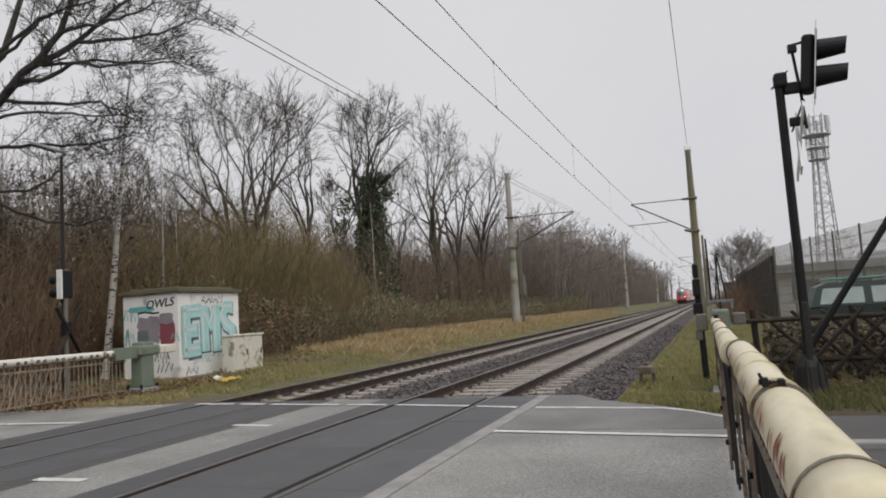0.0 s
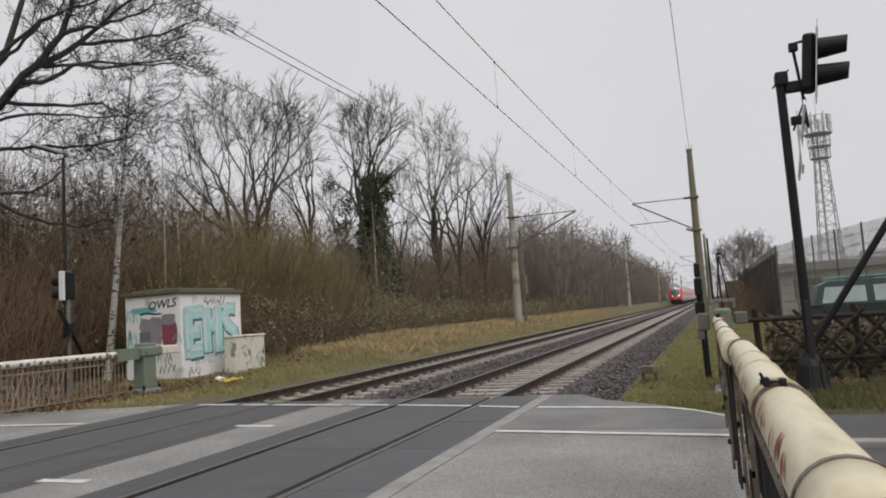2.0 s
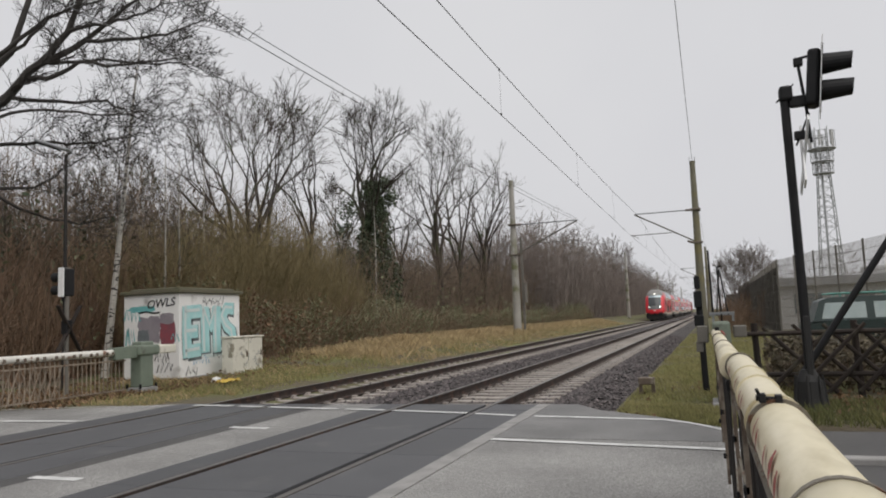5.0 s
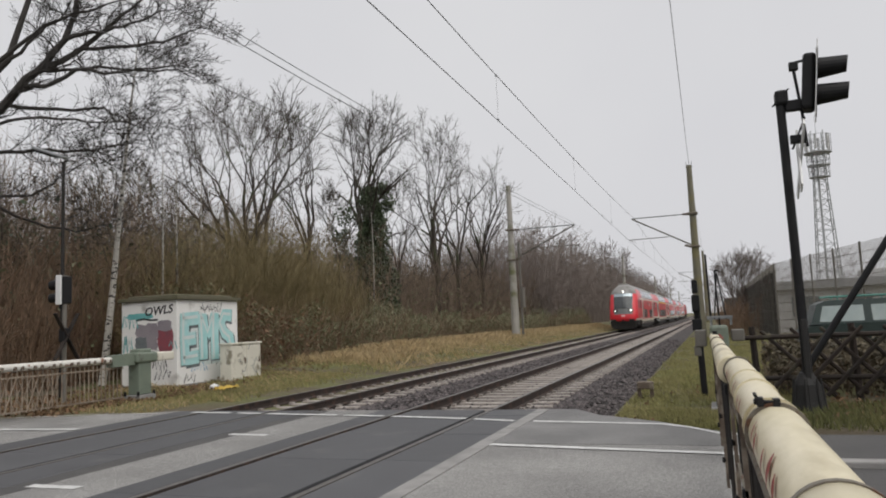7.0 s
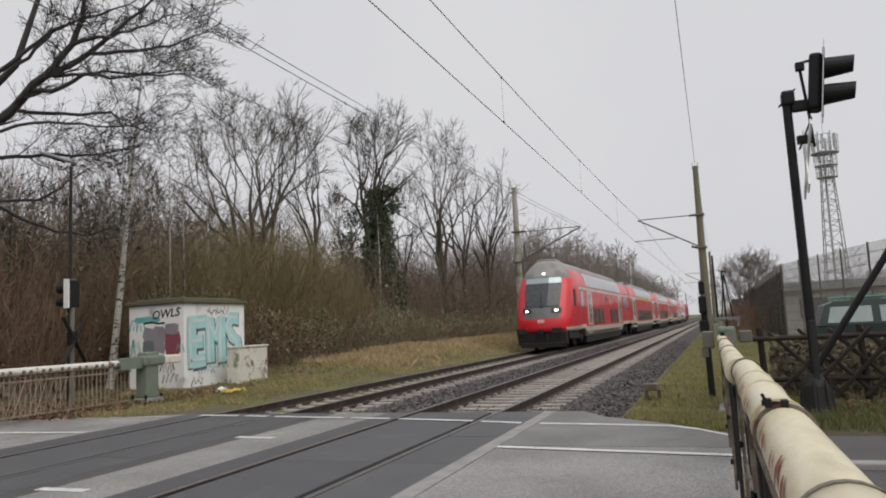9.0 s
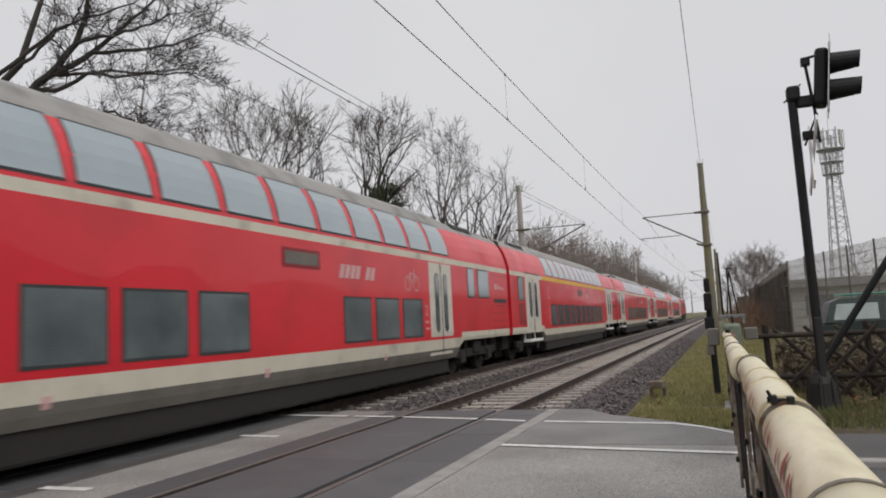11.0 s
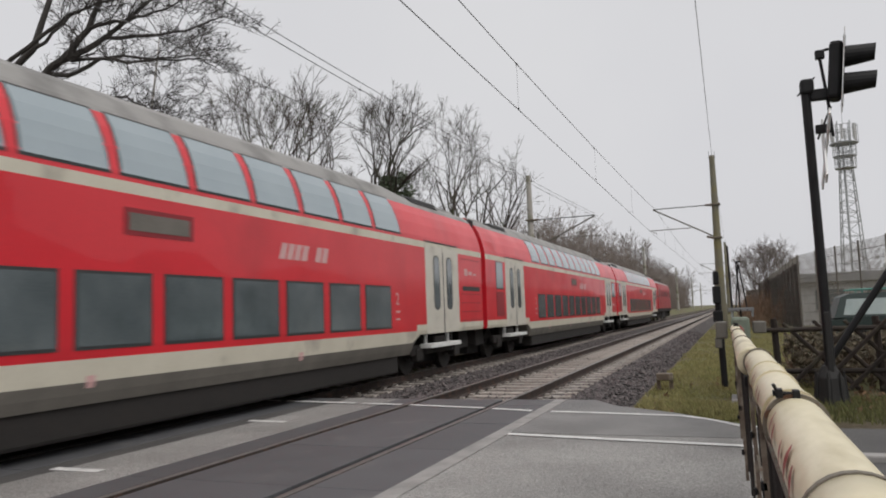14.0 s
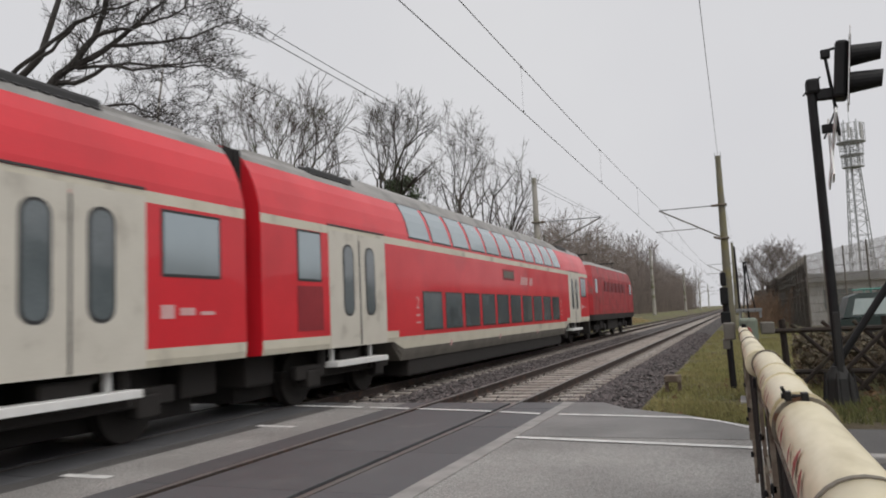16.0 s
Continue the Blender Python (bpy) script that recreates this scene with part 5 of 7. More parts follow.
    for y in (2.2, 3.9, 5.2, 6.4, 8.2):
        dx = -0.042 if y > 5.35 else 0.0
        x = tube_x(y) + dx
        bm = B()
        bar(bm, (x - 0.06, y, zc - 0.05), (x - 0.05, y, 0.12), 0.022, 0.03, up=(0, 1, 0))
        part("hanger", bm, M["rust_steel"], arm, "rusty flat steel hanger")
        for z in (0.30, 0.62):
            bm = B()
            box(bm, x - 0.08, x - 0.05, y - 0.015, y + 0.015, z, z + 0.04, bevel=0.005)
            part("bolt_block", bm, M["black"], arm)
    bm = B()
    box(bm, tube_x(5.35) - 0.09, tube_x(5.35) + 0.05, 5.28, 5.42, zc - 0.14, zc - 0.075, bevel=0.01)
    part("joint_bracket", bm, M["black"], arm)

    drive = thing("barrier_drive", "grey-green barrier drive with black posts and crossbar", "barrier drive")
    y = 12.75
    bm = B()
    box(bm, -0.12, 0.12, y - 0.2, y + 0.35, -0.1, 0.8, bevel=0.03)
    part("pedestal", bm, M["green_steel"], drive)
    bm = B()
    box(bm, -0.13, 0.13, y - 0.25, y + 0.3, 0.8, 1.2, bevel=0.04)
    part("housing", bm, M["green_steel"], drive)
    bm = B()
    box(bm, 0.17, 0.36, y - 0.12, y + 0.2, 0.95, 1.13, bevel=0.02)
    part("side_box", bm, M["skirt"], drive)
    bm = B()
    box(bm, -0.36, -0.19, y - 0.12, y + 0.16, 0.88, 1.14, bevel=0.02)
    box(bm, -0.38, -0.28, y - 0.1, y + 0.1, 0.74, 0.9, bevel=0.01)
    part("switch_box", bm, M["skirt"], drive)
    bm = B()
    box(bm, -0.16, 0.21, y - 0.08, y - 0.02, 1.315, 1.345)
    box(bm, -0.16, 0.21, y + 0.08, y + 0.12, 1.29, 1.32)
    for a in (-0.12, 0.17):
        box(bm, a, a + 0.03, y - 0.05, y + 0.1, 1.2, 1.33)
    part("crossbar", bm, M["galv"], drive)
    bm = B()
    rod(bm, (0.02, y, 1.2), (0.0, y, 2.05), 0.012, sides=6)
    rod(bm, (0.03, y, 2.02), (0.12, y, 1.3), 0.010, sides=6)
    rod(bm, (0.03, y, 2.02), (-0.05, y, 1.3), 0.010, sides=6)
    rod(bm, (0.0, y, 2.05), (0.06, y, 2.05), 0.014, sides=6)
    part("stay", bm, M["black"], drive)
    bm = B()
    box(bm, -0.2, 0.25, y - 0.3, y + 0.45, -0.3, -0.02, bevel=0.02)
    part("footing", bm, M["kerb"], drive)
    post = thing("cable_post", "black steel cable post with clamped junction boxes", "post")
    bm = B()
    rod(bm, (-0.30, 14.2, -0.2), (-0.33, 14.2, 1.55), 0.055, sides=10)
    part("post", bm, M["black"], post)
    for z0, z1, w in ((1.42, 1.72, 0.075), (1.1, 1.3, 0.09), (1.75, 1.98, 0.055)):
        bm = B()
        box(bm, -0.33 - w, -0.33 + w * 0.8, 14.08, 14.26, z0, z1, bevel=0.02)
        part("junction_box", bm, M["black"], post)
    bm = B()
    rod(bm, (-0.1, 18.0, -0.2), (-0.13, 18.0, 2.7), 0.03, 0.02, sides=8)
    tagged(part("thin_post", bm, M["black"]), "thin dark steel marker post in the verge", "post")


def build_near_signal():
    s = thing("crossing_light_signal", "tall black post with two-lamp light signal and long hoods", "crossing signal", group="crossing light signals")
    x, y = 1.10, 12.1
    bm = B()
    rod(bm, (x + 0.03, y, -0.2), (x - 0.01, y, 4.45), 0.066, 0.062, sides=16)
    part("post", bm, M["black"], s)
    bm = B()
    box(bm, x - 0.08, x + 0.1, y - 0.1, y + 0.1, 4.36, 4.58, bevel=0.04)
    box(bm, x + 0.05, x + 0.36, y - 0.06, y + 0.06, 4.26, 4.42, bevel=0.02)
    rod(bm, (x - 0.12, y, 4.36), (x + 0.12, y - 0.02, 4.60), 0.012, sides=6)
    part("bracket", bm, M["black"], s)
    bm = B()
    rod(bm, (x + 0.28, y, 4.1), (x + 0.2, y, 4.95), 0.022, sides=8)
    rod(bm, (x + 0.2, y, 4.97), (x + 0.42, y, 5.0), 0.02, sides=8)
    box(bm, x + 0.15, x + 0.27, y - 0.05, y + 0.05, 4.86, 4.98, bevel=0.01)
    rod(bm, (x + 0.1, y, 3.7), (x + 0.3, y, 4.15), 0.014, sides=6)
    rod(bm, (x + 0.3, y, 3.72), (x + 0.27, y, 4.15), 0.02, sides=6)
    box(bm, x + 0.08, x + 0.3, y - 0.05, y + 0.05, 3.78, 3.9, bevel=0.01)
    part("support", bm, M["black"], s)
    turn = Matrix.Translation((x + 0.385, y, 4.63)) @ Matrix.Scale(0.92, 4) @ Matrix.Rotation(radians(-7), 4, "Z") @ Matrix.Rotation(radians(6), 4, "Y")
    bm = B()
    box(bm, -0.09, 0.10, -0.2, 0.2, -0.43, 0.46, bevel=0.05, m=turn)
    part("housing", bm, M["black"], s)
    bm = B()
    box(bm, 0.10, 0.13, -0.3, 0.3, -0.47, 0.50, bevel=0.012, m=turn)
    part("backplate", bm, M["black"], s)
    bm = B()
    box(bm, 0.108, 0.122, -0.31, 0.31, -0.56, 0.62, bevel=0.004, m=turn)
    part("plate_rim", bm, M["white_plate"], s, "white reflective plate rim")
    for z, L in ((0.24, 0.42), (-0.18, 0.45)):
        # open visor: upper three quarters of a tapered tube, longer on top
        n = 18
        v, f = [], []
        for i in range(n + 1):
            a = 2 * math.pi * i / n
            top = (1 + math.sin(a)) / 2
            for rr in (0.165, 0.158):
                p0 = turn @ Vector((0.12, rr * math.cos(a), z + rr * math.sin(a)))
                p1 = turn @ Vector((0.12 + L * (0.97 + 0.03 * top), rr * 0.8 * math.cos(a), z + 0.03 + rr * (0.88 if a < math.pi else 0.7) * math.sin(a)))
                v += [p0, p1]
        for i in range(n):
            a, b = 4 * i, 4 * i + 4
            f += [(a, b, b + 1, a + 1), (a + 2, a + 3, b + 3, b + 2), (a + 1, b + 1, b + 3, a + 3)]
        link("hood", v, f, M["black"], s, "long black lamp hood")
        bm = B()
        rod(bm, turn @ Vector((0.11, 0, z)), turn @ Vector((0.15, 0, z)), 0.12, 0.1, sides=16)
        part("lens", bm, M["glass"], s, "unlit dark lens")
    # crossing board, seen almost edge-on behind the post
    for sg in (-1, 1):
        m = Matrix.Translation((x + 0.19, y + 0.08, 3.55)) @ Matrix.Rotation(radians(5), 4, "Y") @ Matrix.Rotation(radians(sg * 40), 4, "X")
        bm = B()
        box(bm, -0.012 + 0.012 * sg, 0.012 + 0.012 * sg, -0.08, 0.08, -0.62, 0.62, m=m)
        part("cross_board", bm, M["white_plate"], s, "white crossing board")
    bm = B()
    for z0, z1, r0, r1 in ((-0.05, 0.1, 0.22, 0.2), (0.1, 0.34, 0.195, 0.18), (0.34, 0.5, 0.17, 0.09)):
        rod(bm, (x, y, z0), (x, y, z1), r0, r1, sides=14)
    part("boot", bm, M["rubber"], s, "black rubber foot of the post")
    for k in range(7):
        a = k * 0.9
        bm = B()
        rod(bm, (x + 0.21 * math.cos(a), y + 0.21 * math.sin(a), -0.03), (x + 0.18 * math.cos(a), y + 0.18 * math.sin(a), 0.42), 0.03, 0.014, sides=6)
        part("boot_rib", bm, M["rubber"], s)
    bm = B()
    box(bm, x - 0.28, x + 0.28, y - 0.28, y + 0.28, -0.3, -0.05, bevel=0.03)
    part("footing", bm, M["kerb"], s)
    bm = B()
    box(bm, x - 0.02, x + 0.06, y - 0.12, y - 0.066, 0.38, 1.25, bevel=0.015)
    part("cable_cover", bm, M["rubber"], s, "weathered dark grey cable cover")
    brace = thing("stay_bar", "black diagonal steel stay bar beside the signal post", "stay bar")
    bm = B()
    rod(bm, (1.02, 12.6, 0.3), (2.75, 12.6, 2.9), 0.05, sides=10)
    part("bar", bm, M["black"], brace)
    bm = B()
    rod(bm, (2.75, 12.6, -0.2), (2.75, 12.6, 3.1), 0.06, sides=10)
    part("post", bm, M["black"], brace)
    bm = B()
    rod(bm, (1.02, 12.6, -0.2), (1.02, 12.6, 0.36), 0.05, sides=10)
    part("anchor", bm, M["black"], brace)


def build_lattice_fence():
    fence = thing("lattice_fence", "dark-stained crossed-slat wooden garden fence", "fence")
    y, top = 13.6, 1.08
    rnd = random.Random(2)
    for x in (0.55, 2.0, 3.5, 5.0, 6.5):
        bm = B()
        rod(bm, (x, y + 0.06, -0.2), (x - 0.04, y + 0.06, top + 0.06), 0.055, 0.05, sides=8)
        part("post", bm, M["wood"], fence)
    for z in (0.96, 0.30):
        bm = B()
        rod(bm, (0.35, y + 0.02, z), (6.6, y + 0.02, z + 0.01), 0.04, sides=8)
        part("rail", bm, M["wood"], fence)
    x = 0.2
    while x < 6.4:
        for s in (-1, 1):
            e = rnd.uniform(-0.02, 0.02)
            x0, x1 = (x, x + 1.02) if s > 0 else (x + 1.02, x)
            if min(x0, x1) < 0.3:
                continue
            bm = B()
            rod(bm, (x0, y - 0.03 * s, 0.03 + e), (x1, y - 0.03 * s, top + e), 0.036, 0.03, sides=6)
            part("slat", bm, M["wood"], fence)
        x += 0.44


def build_mesh_fence():
    for run, (a, b, n, label) in enumerate((((2.95, 40.0), (8.2, 15.5), 10, "tall grey wire-mat fence round a yard"), ((2.95, 40.3), (2.75, 95.0), 20, "tall wire-mat fence with dark screening along the line"))):
        fence = thing("wire_mat_fence", label, "fence", group="wire fences")
        a, b = Vector((*a, 0)), Vector((*b, 0))
        L = (b - a).length
        d = (b - a) / L
        for k in range(n + 1):
            p = a + d * (L * k / n)
            bm = B()
            rod(bm, p + Vector((0, 0, -0.2)), p + Vector((0, 0, 3.68)), 0.04, sides=6)
            part("post", bm, M["skirt"], fence)
        v, f = [], []

        def wire(p, q, r):
            o = len(v)
            dd = (q - p).normalized()
            u = dd.cross(Vector((0, 0, 1)))
            u = u.normalized() if u.length > 0.01 else Vector((1, 0, 0))
            w = dd.cross(u)
            for c in (p, q):
                for ang in (0, 2.094, 4.189):
                    v.append(c + (u * math.cos(ang) + w * math.sin(ang)) * r)
            f.extend([(o + i, o + (i + 1) % 3, o + 3 + (i + 1) % 3, o + 3 + i) for i in range(3)])
        s = 0.0
        while s < L:
            p = a + d * s
            wire(p + Vector((0, 0, 0.05)), p + Vector((0, 0, 3.64)), 0.010)
            s += 0.1
        z = 0.1
        while z < 3.65:
            wire(a + Vector((0, 0, z)), b + Vector((0, 0, z)), 0.012)
            z += 0.4
        tagged(link("wire_mat", v, f, M["skirt"], fence), "grey welded wire mat", kind="stuff")
        if run == 1:
            for k in range(n):
                p, q = a + d * (L * k / n + 0.06), a + d * (L * (k + 1) / n - 0.06)
                bm = B()
                bar(bm, p + Vector((0.03, 0, 1.7)), q + Vector((0.03, 0, 1.7)), 0.02, 3.3)
                part("screen_panel", bm, M["screen"], fence, "dark screening panel")


def build_car():
    car = thing("estate_car", "dark green parked off-road car with turquoise roof rack", "car", (4.5, 24.0, -0.12))
    # side profile along x (nose towards -x), extruded across y with tumblehome
    prof = [(-2.25, 0.45), (-2.3, 0.75), (-2.2, 0.98), (-1.9, 1.02), (-1.55, 1.06), (1.95, 1.08), (2.2, 1.0), (2.25, 0.5)]
    roof = [(-2.05, 1.05), (-1.85, 1.6), (-1.6, 1.7), (1.7, 1.72), (1.95, 1.62), (2.1, 1.08)]

    def shell(pts, w0, w1, name, material):
        v, f = [], []
        n = len(pts)
        zs = [p[1] for p in pts]
        z0, z1 = min(zs), max(zs)
        for s in (-1, 1):
            for x, z in pts:
                k = (z - z0) / (z1 - z0)
                v.append((x, s * (w0 + (w1 - w0) * k), z))
        f = [tuple(range(n))[::-1], tuple(range(n, 2 * n))] + [(i, (i + 1) % n, n + (i + 1) % n, n + i) for i in range(n)]
        return link(name, v, f, material, car)
    shell(prof, 0.86, 0.88, "body", M["car_paint"])
    shell(roof, 0.84, 0.66, "cabin", M["car_paint"])
    for s in (-1, 1):
        for x0, x1, cut in ((-1.82, -0.72, 0.12), (-0.52, 0.62, 0.0), (0.78, 1.85, 0.0)):
            v = []
            for x, z in ((x0, 1.12), (x1, 1.12), (x1, 1.55), (x0 + cut, 1.55)):
                k = (z - 1.05) / 0.67
                v.append((x, s * (0.84 - 0.18 * k + 0.008), z))
            v += [(p[0], p[1] - s * 0.03, p[2]) for p in v]
            f = [(0, 1, 2, 3)] + [(i, (i + 1) % 4, 4 + (i + 1) % 4, 4 + i) for i in range(4)]
            link("side_window", v, f, M["car_glass"], car)
    for x in (-1.45, 1.4):
        for s in (-1, 1):
            bm = B()
            rod(bm, (x, s * 0.68, 0.36), (x, s * 0.90, 0.36), 0.36, sides=24)
            w = part("wheel", bm, M["rubber"], car)
            bm = B()
            rod(bm, (x, s * 0.895, 0.36), (x, s * 0.915, 0.36), 0.21, sides=18)
            part("rim", bm, M["galv"], w)
    for s in (-1, 1):
        bm = B()
        rod(bm, (-1.6, s * 0.6, 1.80), (1.7, s * 0.6, 1.80), 0.022, sides=8)
        for x in (-1.3, 0, 1.3):
            rod(bm, (x, s * 0.6, 1.70), (x, s * 0.6, 1.80), 0.02, sides=6)
        part("roof_rail", bm, M["rack"], car)
    for x in np.arange(-1.4, 1.6, 0.4):
        bm = B()
        rod(bm, (x, -0.6, 1.80), (x, 0.6, 1.80), 0.018, sides=6)
        part("rack_bar", bm, M["rack"], car)
    bm = B()
    box(bm, -2.34, -2.2, -0.8, 0.8, 0.45, 0.62, bevel=0.03)
    part("bumper", bm, M["black"], car)


def build_yard_building():
    b = thing("yard_building", "low pale flat-roofed building behind the yard fence", "building")
    bm = B()
    box(bm, 3.7, 28, 51, 62, -0.3, 2.55)
    part("wall", bm, M["building"], b)
    bm = B()
    box(bm, 3.4, 28.3, 50.5, 62.4, 2.55, 3.1, bevel=0.04)
    part("roof", bm, M["building_roof"], b)
    for k in range(8):
        bm = B()
        box(bm, 4.6 + 2.8 * k, 6.2 + 2.8 * k, 50.96, 51.02, 0.9, 2.1)
        w = part("window", bm, M["glass"], b)
        bm = B()
        box(bm, 4.5 + 2.8 * k, 6.3 + 2.8 * k, 50.9, 51.0, 0.82, 0.9)
        part("sill", bm, M["kerb"], w)
    for k, x in enumerate((9.0, 12.5)):
        bm = B()
        box(bm, x, x + 1.6, 53, 55, 3.1, 3.7, bevel=0.1)
        part("roof_hood", bm, M["building"], b)


def build_tower():
    t = thing("lattice_mast", "grey steel lattice radio mast with round platforms", "radio mast", (12.2, 90, 0.75))
    def w(z):
        return 1.28 - 0.045 * z if z < 15 else 0.6
    cor = [(1, 1), (-1, 1), (-1, -1), (1, -1)]
    for sx, sy in cor:
        bm = B()
        rod(bm, (sx * w(0), sy * w(0), -0.3), (sx * w(15), sy * w(15), 15), 0.075, 0.06, sides=6)
        rod(bm, (sx * 0.6, sy * 0.6, 15), (sx * 0.6, sy * 0.6, 20.0), 0.06, sides=6)
        part("leg", bm, M["tower"], t)
    z = 0.0
    k = 0
    while z < 18.5:
        z1 = z + (1.5 if z < 9 else 1.1)
        for i in range(4):
            a, b = cor[i], cor[(i + 1) % 4]
            bm = B()
            p = (a[0] * w(z), a[1] * w(z), z)
            q = (b[0] * w(z1), b[1] * w(z1), z1)
            rod(bm, p if k % 2 else (b[0] * w(z), b[1] * w(z), z), q if k % 2 else (a[0] * w(z1), a[1] * w(z1), z1), 0.035, sides=4)
            rod(bm, (a[0] * w(z1), a[1] * w(z1), z1), (b[0] * w(z1), b[1] * w(z1), z1), 0.035, sides=4)
            part("brace", bm, M["tower"], t)
        z = z1
        k += 1
    for z, r, hh in ((17.6, 1.42, 1.9), (16.2, 1.15, 1.2), (14.9, 1.05, 1.1)):
        bm = B()
        rod(bm, (0, 0, z - 0.06), (0, 0, z + 0.04), r, sides=20)
        part("platform", bm, M["tower"], t)
        for q in (0.55, 1.0):
            bm = B()
            n = 20
            for i in range(n):
                a0, a1 = 2 * math.pi * i / n, 2 * math.pi * (i + 1) / n
                rod(bm, (r * math.cos(a0), r * math.sin(a0), z + hh * q), (r * math.cos(a1), r * math.sin(a1), z + hh * q), 0.03, sides=4)
            part("guard_rail", bm, M["tower"], t)
        for i in range(10):
            a = 2 * math.pi * i / 10
            bm = B()
            rod(bm, (r * math.cos(a), r * math.sin(a), z), (r * math.cos(a), r * math.sin(a), z + hh), 0.03, sides=4)
            part("stanchion", bm, M["tower"], t)
    for i in range(6):
        a = 2 * math.pi * i / 6 + 0.3
        bm = B()
        box(bm, -0.12, 0.12, -0.08, 0.08, 17.9, 19.5, m=Matrix.Translation((1.25 * math.cos(a), 1.25 * math.sin(a), 0)) @ Matrix.Rotation(a, 4, "Z"))
        part("antenna", bm, M["building"], t)
    bm = B()
    rod(bm, (0, 0, 19), (0, 0, 22.0), 0.03, 0.015, sides=5)
    part("rod", bm, M["tower"], t)
    bm = B()
    rod(bm, (-0.2, 0, 0), (-0.15, 0, 17), 0.12, sides=6)
    part("cable_ladder", bm, M["tower"], t)


def build_stub():
    s = thing("cable_marker", "small rusty metal marker box on short legs in the grass", "marker")
    bm = B()
    box(bm, -1.4, -1.13, 13.75, 13.95, 0.14, 0.26, bevel=0.015)
    part("box", bm, M["rust_steel"], s)
    for x in (-1.37, -1.16):
        bm = B()
        box(bm, x - 0.03, x + 0.03, 13.8, 13.88, -0.12, 0.15)
        part("leg", bm, M["rust_steel"], s)
    r = thing("yellow_rag", "crumpled yellow rag lying on the verge", "rag")
    rnd = random.Random(7)
    bm = B()
    bmesh.ops.create_grid(bm, x_segments=9, y_segments=9, size=0.32)
    for v in bm.verts:
        v.co = Vector((-11.6 + v.co.x * 0.6, 16.1 + v.co.y * 0.9, 0.04 + rnd.uniform(0, 0.1)))
    part("cloth", bm, M["cloth"], r)
    p = thing("white_bag", "crumpled pale plastic bag on the grass", "bag")
    bm = B()
    bmesh.ops.create_icosphere(bm, subdivisions=2, radius=0.14)
    for v in bm.verts:
        v.co = Vector((-12.2, 16.45, 0.08)) + Vector((v.co.x, v.co.y, v.co.z * 0.6)) * rnd.uniform(0.7, 1.2)
    part("bag", bm, M["white_plate"], p)


build_near_barrier()
build_near_signal()
build_lattice_fence()
build_mesh_fence()
build_car()
build_yard_building()
build_tower()
build_stub()


# ---- overhead line ----
def wire_curve(name, pts, r, parent=None):
    v, f = [], []
    for i, p in enumerate(pts):
        p = Vector(p)
        for a in (0, 1.571, 3.142, 4.712):
            v.append(p + Vector((math.cos(a) * r, 0, math.sin(a) * r)))
        if i:
            o = 4 * i
            f += [(o - 4 + k, o - 4 + (k + 1) % 4, o + (k + 1) % 4, o + k) for k in range(4)]
    return link(name, v, f, M["wire"], parent)


SPANS = [-88.0, -20.0, 48.5, 117.2, 185.5, 254.0, 322.0]


def build_mast(x, y, side, track, material, label, z0):
    m = thing("catenary_mast", label, "catenary mast", (x, y, z0), "overhead line masts")
    bm = B()
    rod(bm, (0, 0, -0.4), (0, 0, 10.6 - z0), 0.29, 0.16, sides=16)
    part("column", bm, material, m)
    z7, z5 = 7.55 - z0, 5.5 - z0
    bm = B()
    for s in (-1, 1):
        rod(bm, (s * 0.15, 0, 10.45 - z0), (s * 0.17, 0, 10.85 - z0), 0.02, sides=5)
    bar(bm, (-0.2, 0, 10.5 - z0), (0.2, 0, 10.5 - z0), 0.06, 0.06)
    part("top_fitting", bm, M["galv"], m)
    end = track - x
    bm = B()
    rod(bm, (0, 0, z7), (end + 0.1 * side, 0, z7), 0.035, sides=6)
    part("top_tube", bm, M["galv"], m)
    bm = B()
    rod(bm, (0, 0, z5), (end + 0.15 * side, 0, z7 - 0.02), 0.045, sides=6)
    part("strut", bm, M["skirt"], m)
    bm = B()
    rod(bm, (end * 0.42, 0, 6.22 - z0), (end * 1.12, 0, 6.20 - z0), 0.025, sides=6)
    rod(bm, (end * 1.1, 0, 6.2 - z0), (end * 0.98, 0, 5.97 - z0), 0.015, sides=5)
    part("registration_arm", bm, M["skirt"], m)
    for z in (z7, z5):
        bm = B()
        rod(bm, (side * 0.25, 0, z), (side * 0.6, 0, z + (0.12 if z == z5 else 0)), 0.07, sides=8)
        part("insulator", bm, M["rust_steel"], m, "brown insulator")
        bm = B()
        box(bm, -0.3, 0.3, -0.3, 0.3, z - 0.06, z + 0.06, bevel=0.02)
        part("collar", bm, M["band"], m)
    return m


